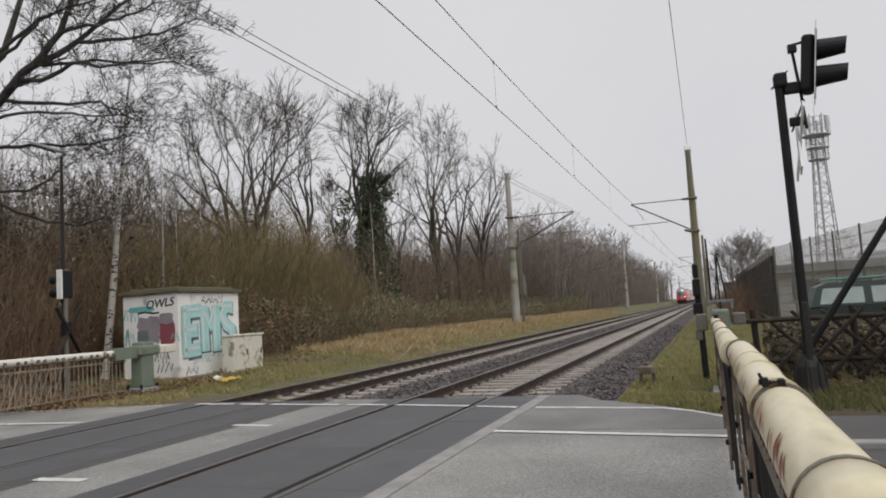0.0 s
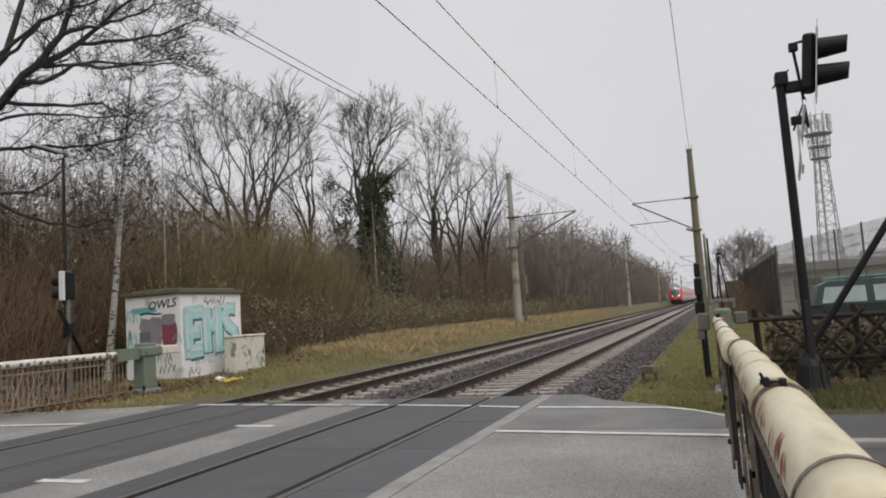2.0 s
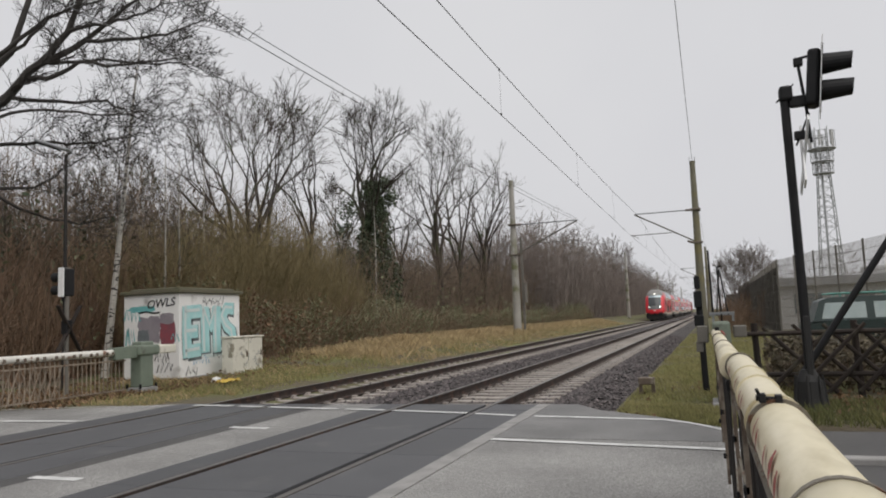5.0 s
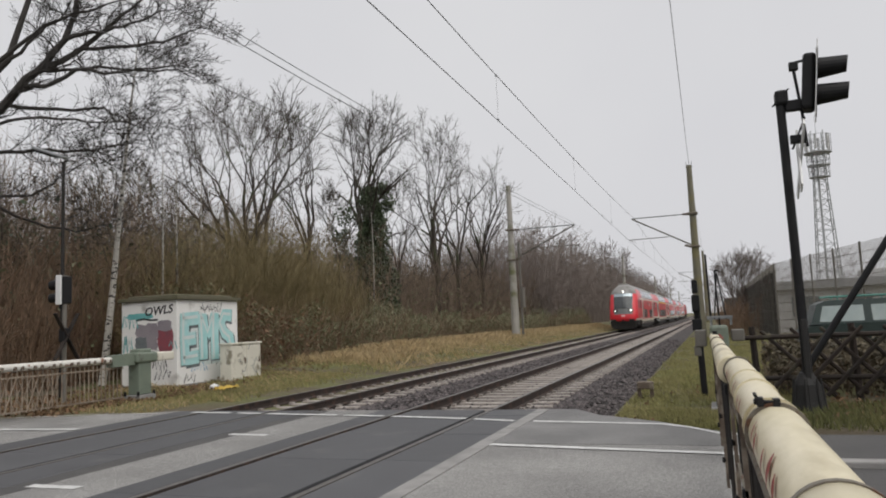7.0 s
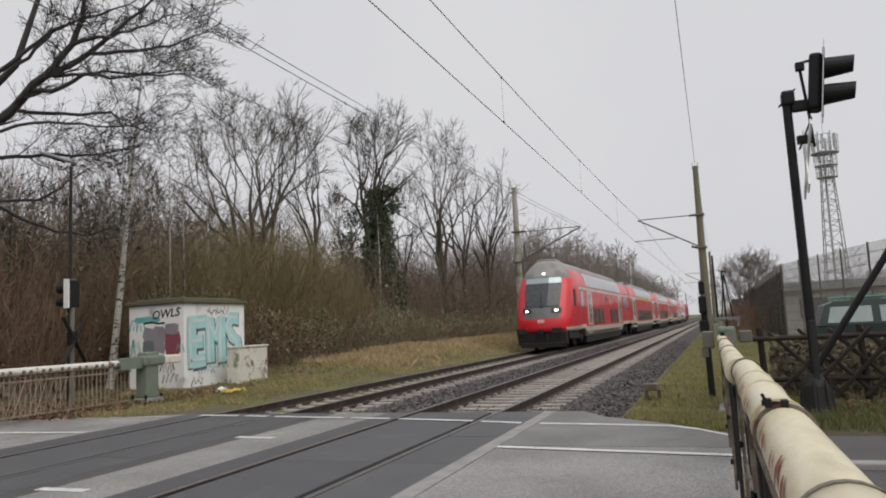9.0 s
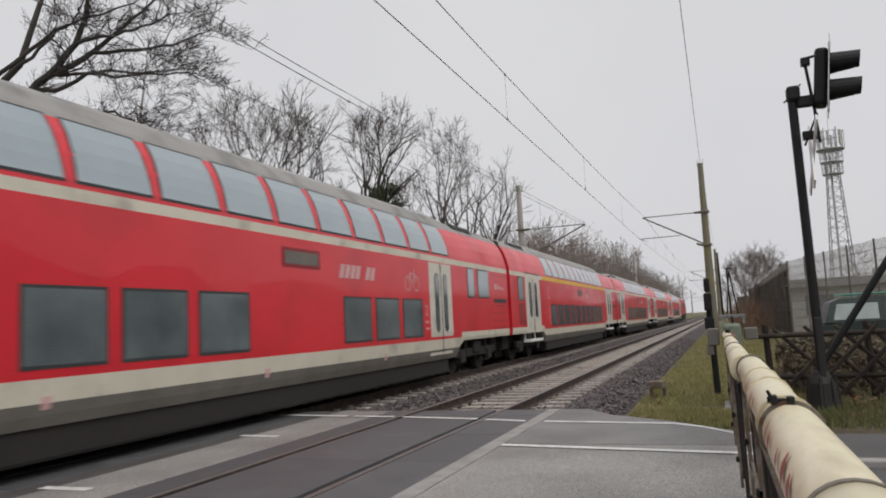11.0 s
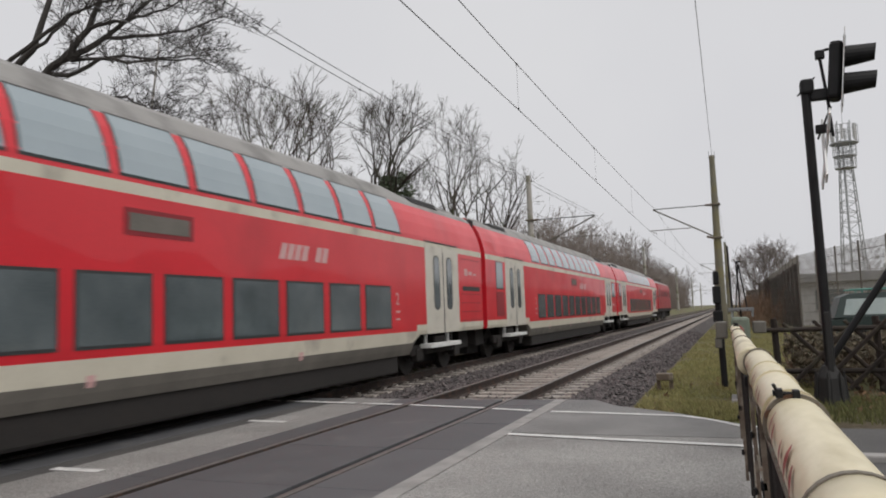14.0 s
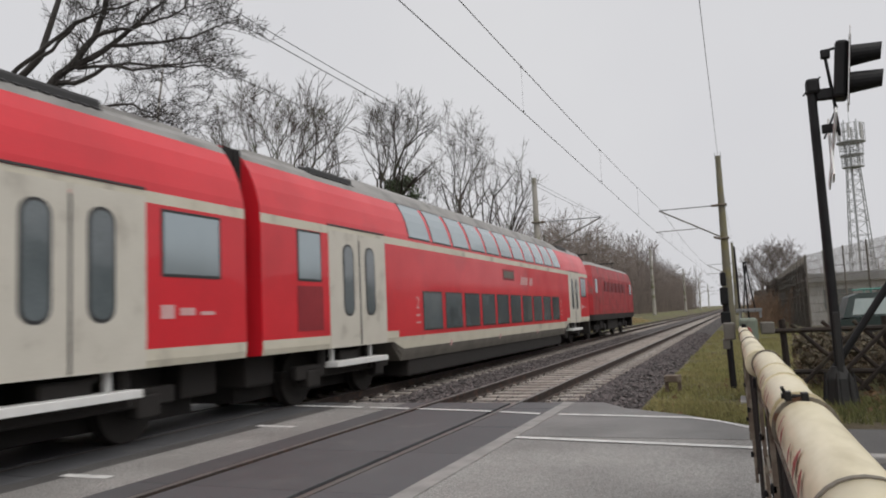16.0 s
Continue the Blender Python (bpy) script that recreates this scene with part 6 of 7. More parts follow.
def build_overhead():
    for y in SPANS[1:]:
        if y < 0:
            continue
        r = build_mast(-0.75, y, -1, TRACK_NEAR, M["concrete_moss"], "mossy concrete catenary mast beside the near track", 0.0)
        l = build_mast(-12.5, y + 0.3, 1, TRACK_FAR, M["concrete"], "grey concrete catenary mast on the grassy bank", 0.3)
        if y == 48.5:
            bm = B()
            box(bm, 0.42, 0.56, -0.06, 0.06, 0.2, 6.4)
            rod(bm, (0.62, 0, 2.0), (0.62, 0, 3.3), 0.14, sides=10)
            part("weight_guide", bm, M["skirt"], l, "tension weight guide rail")
            bm = B()
            box(bm, -0.35, -0.2, -0.2, 0.2, 2.4, 3.5, bevel=0.02)
            part("switch_box", bm, M["skirt"], r)
    for c, twin in ((TRACK_NEAR, False), (TRACK_FAR, True)):
        line = thing("overhead_line", "thin dark overhead contact and carrier wires with droppers", "overhead wire", group="overhead lines")
        cat, con, low = [], [], []
        for a, b in zip(SPANS, SPANS[1:]):
            for k in range(12):
                u = k / 12
                y = a + (b - a) * u
                z = 7.55 - 0.54 * 4 * u * (1 - u)
                cat.append((c, y, z))
                con.append((c + 0.2 * (1 if SPANS.index(a) % 2 else -1) * (1 - 2 * u), y, 5.96))
                low.append((c + 0.08, y, z + 0.13))
        wire_curve("carrier_wire", cat, 0.011, line)
        if twin:
            wire_curve("feeder_wire", low, 0.010, line)
        wire_curve("contact_wire", con, 0.011, line)
        for a, b in list(zip(SPANS, SPANS[1:]))[1:4]:
            for k in range(1, 7):
                u = (k - 0.46) / 6.8 + 0.01
                y = a + (b - a) * u
                z = 7.55 - 0.54 * 4 * u * (1 - u)
                bm = B()
                rod(bm, (c, y, z), (c, y, 5.96), 0.003, sides=4)
                box(bm, c - 0.015, c + 0.015, y - 0.025, y + 0.025, 5.94, 5.99)
                box(bm, c - 0.015, c + 0.015, y - 0.025, y + 0.025, z - 0.03, z + 0.02)
                part("dropper", bm, M["wire"], line)
    top = thing("feeder_line", "single dark feeder wire from mast top to mast top", "overhead wire", group="overhead lines")
    pts = []
    for a, b in zip(SPANS, SPANS[1:]):
        for k in range(12):
            u = k / 12
            y = a + (b - a) * u
            x = -0.2 - 0.55 * min(max((y + 20) / 68.5, 0), 1)
            pts.append((x, y, 10.8 - 0.35 * 4 * u * (1 - u)))
    wire_curve("wire", pts, 0.011, top)


build_overhead()


# ---- vegetation ----
class Twigs:
    """Collects tapered, bent stems as thin tubes in one mesh."""

    fine = 0.008

    def __init__(self):
        self.v, self.f = [], []

    def stem(self, pts, r0, r1, sides):
        n = len(pts)
        base = len(self.v)
        ang = [2 * math.pi * i / sides for i in range(sides)]
        for i, p in enumerate(pts):
            d = pts[min(i + 1, n - 1)] - pts[max(i - 1, 0)]
            d = d.normalized() if d.length > 1e-6 else Vector((0, 0, 1))
            u = d.cross(Vector((0.31, 0.95, 0.05)))
            u = u.normalized() if u.length > 1e-3 else Vector((1, 0, 0))
            w = d.cross(u)
            r = r0 + (r1 - r0) * i / (n - 1)
            for a in ang:
                self.v.append(p + (u * math.cos(a) + w * math.sin(a)) * r)
        for i in range(n - 1):
            o = base + i * sides
            for k in range(sides):
                self.f.append((o + k, o + (k + 1) % sides, o + sides + (k + 1) % sides, o + sides + k))

    def build(self, name, material, parent=None, label=""):
        return link(name, self.v, self.f, material, parent, label)


class Tree:
    """A tree in two meshes: the trunk with its main limbs, and the crown of finer wood."""

    def __init__(self, fine=0.009):
        self.trunk, self.crown, self.fine = Twigs(), Twigs(), fine

    def stem(self, pts, r0, r1, sides):
        (self.trunk if r0 > 0.075 else self.crown).stem(pts, r0, r1, sides)

    def build(self, material, parent=None):
        return [tw.build(n, material, parent) for n, tw in (("trunk", self.trunk), ("crown", self.crown)) if tw.v]


def bent(rnd, p, d, length, n, wobble, lift):
    """Points of a wandering branch."""
    pts = [p.copy()]
    d = d.normalized()
    for _ in range(n):
        d = d + Vector((rnd.uniform(-1, 1), rnd.uniform(-1, 1), rnd.uniform(-1, 1))) * wobble
        d.z += lift
        d.normalize()
        pts.append(pts[-1] + d * (length / n))
    return pts


def side_way(rnd, d, angle):
    """A direction that leaves d by that many degrees, on any side."""
    u = d.cross(Vector((rnd.uniform(-1, 1), rnd.uniform(-1, 1), rnd.uniform(-1, 1))))
    u = u.normalized() if u.length > 1e-3 else Vector((1, 0, 0))
    return (d.normalized() * math.cos(radians(angle)) + u * math.sin(radians(angle))).normalized()


def grow(tw, rnd, p, d, length, r, level, spec):
    """One branch and, along it, its side branches. spec: per level (segments, children, angle, length ratio, wobble, lift, start)."""
    seg, kids, angle, ratio, wob, lift, start = spec[level]
    pts = bent(rnd, p, d, length, seg, wob, lift)
    tip = max(r * 0.14, tw.fine * 0.6)
    tw.stem(pts, r, tip, 7 if r > 0.08 else 4 if r > 0.025 else 3)
    if level + 1 >= len(spec):
        return
    for k in range(kids):
        u = start + (1 - start) * (k + rnd.random()) / kids
        i = min(int(u * seg), seg - 1)
        q = pts[i].lerp(pts[i + 1], u * seg - i)
        dd = (pts[i + 1] - pts[i]).normalized()
        way = side_way(rnd, dd, angle * rnd.uniform(0.7, 1.25))
        if level == 0 and way.z < 0.1:
            way.z = abs(way.z) + 0.15
        rr = max((r + (tip - r) * u) * rnd.uniform(0.42, 0.62), tw.fine)
        grow(tw, rnd, q, way, length * ratio * (1.15 - 0.55 * u) * rnd.uniform(0.75, 1.2), rr, level + 1, spec)


def bare_tree(seed, height, r, spread, kids=(13, 6, 5), fine=0.011):
    rnd = random.Random(seed)
    tw = Tree(fine)
    spec = [(9, kids[0], 46 * spread, 0.40, 0.06, 0.03, 0.26), (6, kids[1], 42, 0.5, 0.15, 0.04, 0.15), (4, kids[2], 40, 0.5, 0.2, 0.02, 0.1), (3, 0, 38, 0.55, 0.22, 0.0, 0.05)]
    grow(tw, rnd, Vector((0, 0, -0.3)), Vector((rnd.uniform(-0.05, 0.05), rnd.uniform(-0.05, 0.05), 1)), height * 0.9, r, 0, spec)
    return tw


def forked_tree(seed, height, r, forks, fork_at, lean=14, kids=(12, 7, 6), thick=0.6, fine=0.012):
    """A trunk that divides into several steep leaders, as the oaks and alders beside the line do."""
    rnd = random.Random(seed)
    tw = Tree(fine)
    h0 = height * fork_at
    trunk = bent(rnd, Vector((0, 0, -0.3)), Vector((0.02, 0, 1)), h0 + 0.3, 5, 0.03, 0.02)
    tw.stem(trunk, r, r * 0.8, 9)
    spec = [(8, kids[0], 48, 0.40, 0.10, 0.03, 0.10), (5, kids[1], 48, 0.56, 0.17, 0.015, 0.12), (4, kids[2], 46, 0.52, 0.2, 0.01, 0.1), (2, 0, 38, 0.5, 0.22, 0.0, 0)]
    for k in range(forks):
        a = 2 * math.pi * (k + rnd.random() * 0.5) / forks
        ang = lean * rnd.uniform(0.35, 1.25)
        t = math.tan(radians(ang))
        grow(tw, rnd, trunk[-1] - Vector((0, 0, h0 * 0.25 * k / forks)), Vector((math.cos(a) * t, math.sin(a) * t, 1)), (height - h0) * 0.88 * rnd.uniform(0.82, 1.0) * math.cos(radians(ang)) ** 2, r * thick * rnd.uniform(0.7, 1.0), 0, spec)
    return tw


def crown_tree(seed, height, r, fork, leaders, radius, middle, depth=6, fine=0.011, lean=24):
    """A trunk whose leaders divide again and again until they reach a rounded crown, of that radius round the height middle."""
    rnd = random.Random(seed)
    tw = Tree(fine)
    rise = height - middle
    trunk = bent(rnd, Vector((0, 0, -0.3)), Vector((rnd.uniform(-0.03, 0.03), rnd.uniform(-0.03, 0.03), 1)), fork + 0.3, 6, 0.025, 0.02)
    tw.stem(trunk, r, r * 0.78, 9)

    def inside(p, slack):
        z = (p.z - middle) / (rise if p.z > middle else max(middle - fork, 1.0) * 1.3)
        return (p.x * p.x + p.y * p.y) / (radius * radius) + z * z < slack

    def branch(p, d, length, rad, level):
        pts = bent(rnd, p, d, length, 3, 0.11, 0.035)
        thin = max(rad * 0.74, fine * 0.7)
        tw.stem(pts, max(rad, fine), thin, 6 if rad > 0.06 else 4 if rad > 0.025 else 3)
        way = pts[-1] - pts[-2]
        for _ in range(2 if rad < 0.045 else 1):
            q = pts[rnd.choice((1, 2))]
            tw.stem(bent(rnd, q, side_way(rnd, way, rnd.uniform(35, 60)), length * rnd.uniform(0.35, 0.7), 2, 0.16, 0.03), max(thin * 0.5, fine), fine * 0.6, 3)
        if level >= depth or not inside(pts[-1], rnd.uniform(0.8, 1.12)):
            for _ in range(4):
                tw.stem(bent(rnd, pts[-1], side_way(rnd, way, rnd.uniform(8, 48)), length * rnd.uniform(0.45, 0.8), 2, 0.16, 0.03), fine, fine * 0.55, 3)
            return
        n = 3 if rnd.random() < 0.18 else 2
        for k in range(n):
            branch(pts[-1], side_way(rnd, way, rnd.uniform(11, 36)), length * rnd.uniform(0.74, 0.95), thin * (0.92 if k == 0 else rnd.uniform(0.62, 0.8)), level + 1)
    first = (height - fork) / 4.3
    for k in range(9):
        q = trunk[0].lerp(trunk[-1], rnd.uniform(0.45, 1.0))
        d = side_way(rnd, Vector((0, 0, 1)), rnd.uniform(40, 70))
        branch(q, d, first * rnd.uniform(0.45, 0.8), r * 0.16, depth - rnd.choice((1, 2)))
    for k in range(leaders):
        a = 2 * math.pi * (k + rnd.random() * 0.6) / leaders
        t = math.tan(radians(lean * rnd.uniform(0.25, 1.15)))
        low = trunk[-1] if k < 2 else trunk[-2]
        branch(low, Vector((math.cos(a) * t, math.sin(a) * t, 1)), first * rnd.uniform(0.85, 1.15), r * rnd.uniform(0.5, 0.68), 0)
    return tw


def leaf_cloud(name, places, size, material, parent, label="", kind=""):
    """Small folded leaves (two triangles each) at the places given."""
    rnd = random.Random(len(places))
    v, f = [], []
    for p in places:
        s = size * rnd.uniform(0.6, 1.3)
        a = Vector((rnd.uniform(-1, 1), rnd.uniform(-1, 1), rnd.uniform(-1, 1))).normalized() * s
        b = a.cross(Vector((rnd.uniform(-1, 1), rnd.uniform(-1, 1), rnd.uniform(-1, 1)))).normalized() * s * 0.55
        o = len(v)
        v += [p - a, p + b + Vector((0, 0, s * 0.2)), p + a, p - b + Vector((0, 0, s * 0.2))]
        f += [(o, o + 1, o + 2), (o, o + 2, o + 3)]
    ob = link(name, v, f, material, parent, label)
    if kind:
        ob["kind"] = kind
    return ob


def gz(x, y):
    return ground_height(x, y)


def tree_thing(name, label, x, y, meshes, scale=1.0, rz=0.0, group="trees beside the line", category="tree"):
    t = thing(name, label, category, (x, y, gz(x, y)), group)
    t.matrix_basis = pose(x, y, gz(x, y), rz=rz) @ Matrix.Scale(scale, 4)
    return t


def plant_trees():
    # large bare trees along the wood's edge: x, y, height, trunk radius, fork height, leaders, crown radius, crown middle, lean, seed
    big = [(-20.3, 29.6, 12.9, 0.25, 3.4, 6, 3.3, 8.6, 30, 11), (-20.3, 35.4, 14.0, 0.17, 5.0, 4, 1.5, 9.8, 13, 12), (-20.3, 38.9, 10.4, 0.11, 4.4, 3, 1.2, 7.6, 16, 13),
           (-20.6, 48.2, 12.0, 0.14, 4.6, 3, 1.6, 8.6, 17, 14), (-20.3, 55.2, 17.6, 0.26, 4.6, 5, 2.3, 11.4, 16, 15), (-20.3, 60.8, 19.0, 0.25, 5.4, 4, 1.9, 12.4, 12, 16),
           (-20.3, 67.2, 17.4, 0.26, 4.0, 5, 2.7, 11.2, 20, 17), (-21.0, 24.6, 8.8, 0.11, 2.6, 3, 1.7, 6.0, 22, 18), (-20.4, 21.6, 8.4, 0.09, 2.8, 3, 1.3, 6.0, 16, 19)]
    for x, y, h, r, fork, leaders, radius, middle, lean, seed in big:
        t = tree_thing("bare_tree", "tall leafless deciduous tree at the edge of the wood", x, y, None)
        crown_tree(seed, h - gz(x, y), r, fork, leaders, radius, middle, lean=lean, fine=0.0066 + 0.00011 * y).build(M["bark"], t)
    # tree whose trunk is wrapped in ivy
    t = tree_thing("ivy_tree", "leafless tree with trunk wrapped in dark green ivy", -20.3, 43.3, None)
    crown_tree(31, 15.6, 0.3, 6.6, 5, 2.3, 11.2, lean=17, fine=0.0115).build(M["bark"], t)
    rnd = random.Random(5)
    places = []
    for _ in range(17000):
        z = rnd.uniform(0.0, 1.0) ** 1.25 * 9.8
        a = rnd.uniform(0, 6.283)
        w = 2.0 - 0.15 * z + 0.6 * noise.noise(Vector((math.cos(a) * 1.5, math.sin(a) * 1.5, z * 0.6)))
        q = w * rnd.uniform(0.45, 1.0)
        places.append(Vector((q * math.cos(a), q * math.sin(a), z)))
    for cx, cy, cz, rr in ((-1.5, -0.5, 8.0, 1.0), (0.7, 0.3, 9.6, 0.6), (-1.9, -0.7, 6.6, 0.9), (-1.7, -0.6, 5.2, 0.8), (1.0, 0.4, 8.6, 0.6)):
        for _ in range(420):
            d = Vector((rnd.gauss(0, 1), rnd.gauss(0, 1), rnd.gauss(0, 1)))
            places.append(Vector((cx, cy, cz)) + d * rr * 0.42)
    leaf_cloud("ivy", places, 0.10, M["ivy"], t, "dense dark green ivy leaves")
    # mid trees of the wood, from a few shared crowns
    crowns = [bare_tree(41, 12, 0.15, 0.95), bare_tree(42, 11, 0.12, 0.8), forked_tree(43, 12.5, 0.18, 3, 0.25, 12, (8, 6, 4)), bare_tree(44, 10, 0.1, 0.75)]
    near_set = [c.build(M["bark"]) for c in crowns]
    rnd = random.Random(77)
    spots = []
    for k in range(38):
        y = 14 + k * 2.7 + rnd.uniform(-2, 2)
        spots.append((rnd.uniform(-34, -23.5), y, rnd.uniform(0.68, 0.95) * (1.0 if y < 23 else 0.85)))
    for k in range(7):
        spots.append((rnd.uniform(-29, -20), 10 + k * 2.6 + rnd.uniform(-1, 1), rnd.uniform(0.55, 0.75)))

    def plant(name, label, x, y, s, parts, turn, group):
        t = tree_thing(name, label, x, y, None, s, turn, group)
        for o in parts:
            ob = new(o.name.split(".")[0], o.data)
            ob.parent = t
    for i, (x, y, s) in enumerate(spots):
        plant("wood_tree", "thin leafless woodland tree with grey-brown twigs", x, y, s, near_set[i % 4], rnd.uniform(0, 360), "woodland trees")
    # far wood along the line, distance haze put into its paler bark colour
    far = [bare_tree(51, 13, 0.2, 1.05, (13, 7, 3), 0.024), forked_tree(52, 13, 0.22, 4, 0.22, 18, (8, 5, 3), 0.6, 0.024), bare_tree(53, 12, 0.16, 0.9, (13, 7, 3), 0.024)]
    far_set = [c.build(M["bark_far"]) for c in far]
    for i in range(52):
        y = 80 + i * 4.2 + rnd.uniform(-2, 2) + (i / 52) ** 2 * 60
        x = rnd.uniform(-30, -18.0)
        s = rnd.uniform(0.8, 1.05) * (0.95 if y < 100 else 1.2 if y < 150 else 1.4)
        plant("far_tree", "distant leafless grey-brown tree beside the line", x, y, s, far_set[i % 3], rnd.uniform(0, 360), "distant trees")
    for x, y, s in ((8.0, 150, 0.8), (12, 175, 0.9), (5.5, 200, 0.8), (14, 140, 0.7), (20, 130, 0.8), (6, 250, 0.9), (1.8, 300, 0.9)):
        plant("far_tree", "distant leafless grey-brown tree beside the line", x, y, s, far_set[int(x) % 3], x * 40, "distant trees")
    for o in [o for g in near_set + far_set for o in g]:
        bpy.data.objects.remove(o)
    # round bare shrub-tree beyond the yard fence, in the same haze-paled bark
    t = tree_thing("round_tree", "rounded leafless grey-brown tree beyond the fence", 2.6, 70, None)
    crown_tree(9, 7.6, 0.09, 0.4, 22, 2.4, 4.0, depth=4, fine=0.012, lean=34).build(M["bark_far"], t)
    # birches with pale trunks
    for x, y, h, lean, seed, r in ((-16.5, 17.05, 10.8, (0.02, 0.135), 61, 0.12), (-16.9, 20.0, 7.5, (0, 0.01), 62, 0.055), (-17.1, 21.0, 7.2, (0.01, 0.01), 63, 0.06), (-19.0, 40.5, 8.0, (0.0, 0.03), 64, 0.06), (-18.5, 24.0, 8.0, (0.01, 0.02), 65, 0.05)):
        t = tree_thing("birch", "slender birch with white peeling trunk and fine bare twigs", x, y, None, group="birches")
        rnd2 = random.Random(seed)
        tw = Twigs()
        trunk = bent(rnd2, Vector((0, 0, -0.2)), Vector((*lean, 1)), h, 10, 0.015, 0.01)
        tw.stem(trunk, r, 0.014, 8)
        tw.build("trunk", M["birch"], t)
        tw = Twigs()
        spec = [(5, 5, 35, 0.6, 0.1, 0.04, 0.15), (4, 4, 38, 0.6, 0.15, -0.02, 0.1), (3, 0, 30, 0.5, 0.2, -0.05, 0)]
        tw.fine = 0.004
        for k in range(13):
            i = 3 + k % 7
            way = side_way(rnd2, Vector((0, 0, 1)), 42)
            grow(tw, rnd2, trunk[i], way, (h - trunk[i].z) * 0.36 + 0.3, 0.010, 0, spec)
        tw.build("crown", M["bark"], t)


def plant_oak():
    """Large oak whose trunk stands out of view; its limbs reach in over the crossing."""
    t = thing("oak_tree", "large dark leafless oak with wide crooked limbs", "tree", (-22.6, 13.2, gz(-22.6, 13.2)), "trees beside the line")
    right, o = Vector((0.94, 0.31, 0)), Vector((-17.7, 14.9, 0)) - Vector((-22.6, 13.2, 0))
    rnd = random.Random(21)

    def P(u, z, depth=0.0):
        return o + right * u + Vector((-0.34, 0.94, 0)) * depth + Vector((0, 0, z))
    tw = Twigs()
    trunk = Twigs()
    trunk.stem([Vector((0, 0, -0.3)), Vector((0.1, 0, 2.2)), Vector((0.5, 0.1, 4.2)), P(-2.4, 5.9)], 0.48, 0.30, 12)
    trunk.stem([Vector((0.3, 0, 3.6)), Vector((-0.2, 0.4, 6.5)), P(-3.6, 9.5), P(-3.0, 13)], 0.3, 0.1, 9)
    trunk.stem([Vector((0.4, 0, 4.0)), P(-2.2, 7.4, 0.6), P(-0.4, 9.2, 0.7), P(0.12, 11.2, 0.9), P(0.3, 14, 1)], 0.15, 0.05, 8)
    limbs = [
        ([P(-2.4, 5.9), P(-0.9, 7.0), P(0, 7.7), P(0.86, 8.55), P(1.62, 9.4), P(1.95, 10.5), P(2.2, 12.0)], 0.17, 0.04),
        ([P(0.86, 8.55), P(1.7, 9.1, 0.3), P(2.4, 9.75, 0.5), P(3.3, 10.5, 0.6), P(4.2, 11.6, 0.8)], 0.10, 0.02),
        ([P(2.0, 9.25, 0.3), P(3.3, 9.2, 0.2), P(4.2, 9.35, 0.4), P(4.8, 9.6, 0.5), P(5.2, 9.8, 0.6)], 0.06, 0.012),
        ([P(0.5, 8.15), P(1.2, 8.0, -0.3), P(2.2, 8.35, -0.5), P(3.0, 8.15, -0.6), P(3.9, 8.25, -0.6), P(5.3, 8.2, -0.7)], 0.075, 0.015),
        ([P(0, 7.65), P(1.2, 7.6, 0.4), P(2.4, 7.65, 0.7), P(3.0, 7.25, 0.8), P(3.6, 7.0, 0.9)], 0.06, 0.012),
        ([P(-2.4, 6.2, 0.5), P(-0.8, 6.5, 0.6), P(0.4, 6.55, 0.7), P(1.6, 6.5, 0.8), P(2.6, 6.6, 0.8), P(3.4, 6.75, 0.9)], 0.07, 0.012),
        ([P(-2.0, 5.2, 0.2), P(-0.6, 5.2, 0.3), P(0.5, 5.2, 0.4), P(1.3, 5.7, 0.4), P(2.0, 6.1, 0.5)], 0.06, 0.012),
        ([P(-0.4, 9.2, 0.7), P(0.6, 9.9, 0.6), P(1.3, 10.2, 0.4), P(2.0, 11.2, 0.4)], 0.055, 0.015),
        ([P(1.62, 9.4), P(2.5, 9.5, -0.2), P(3.4, 9.55, -0.3), P(4.2, 9.75, -0.4), P(4.9, 9.9, -0.4)], 0.06, 0.012),
        ([P(1.0, 8.6, 0.2), P(2.4, 8.75, 0.4), P(3.6, 8.6, 0.5), P(4.6, 8.6, 0.6), P(5.2, 8.2, 0.6)], 0.05, 0.010),
        ([P(-0.6, 6.9, -0.4), P(0.8, 7.1, -0.5), P(2.2, 7.0, -0.5), P(3.4, 6.85, -0.6), P(4.2, 6.9, -0.6)], 0.05, 0.010),
        ([P(-1.2, 8.4, 0.3), P(0.2, 9.4, 0.2), P(1.0, 9.9, 0.1), P(2.4, 10.2, 0.0), P(3.6, 10.7, 0)], 0.07, 0.015),
        ([P(-1.6, 5.4, 1.2), P(0.1, 4.6, 1.4), P(1.2, 4.3, 1.5), P(2.2, 4.5, 1.6)], 0.05, 0.012),
    ]
    trunk.build("trunk", M["bark_dark"], t)
    spec = [(6, 8, 44, 0.52, 0.26, 0.0, 0.12), (5, 6, 44, 0.5, 0.28, -0.01, 0.12), (4, 0, 40, 0.5, 0.28, 0.0, 0.1)]
    tw.fine = 0.0075
    for pts, r0, r1 in limbs:
        fine = []
        for i in range(len(pts) - 1):          # crooked between the bends
            for k in range(3):
                p = pts[i].lerp(pts[i + 1], k / 3)
                fine.append(p + Vector((rnd.uniform(-1, 1), rnd.uniform(-1, 1), rnd.uniform(-1, 1))) * 0.06 * (k > 0))
        fine.append(pts[-1])
        limb = Twigs()
        limb.stem(fine, r0, r1, 7)
        limb.build("limb", M["bark_dark"], t)
        n = len(fine)
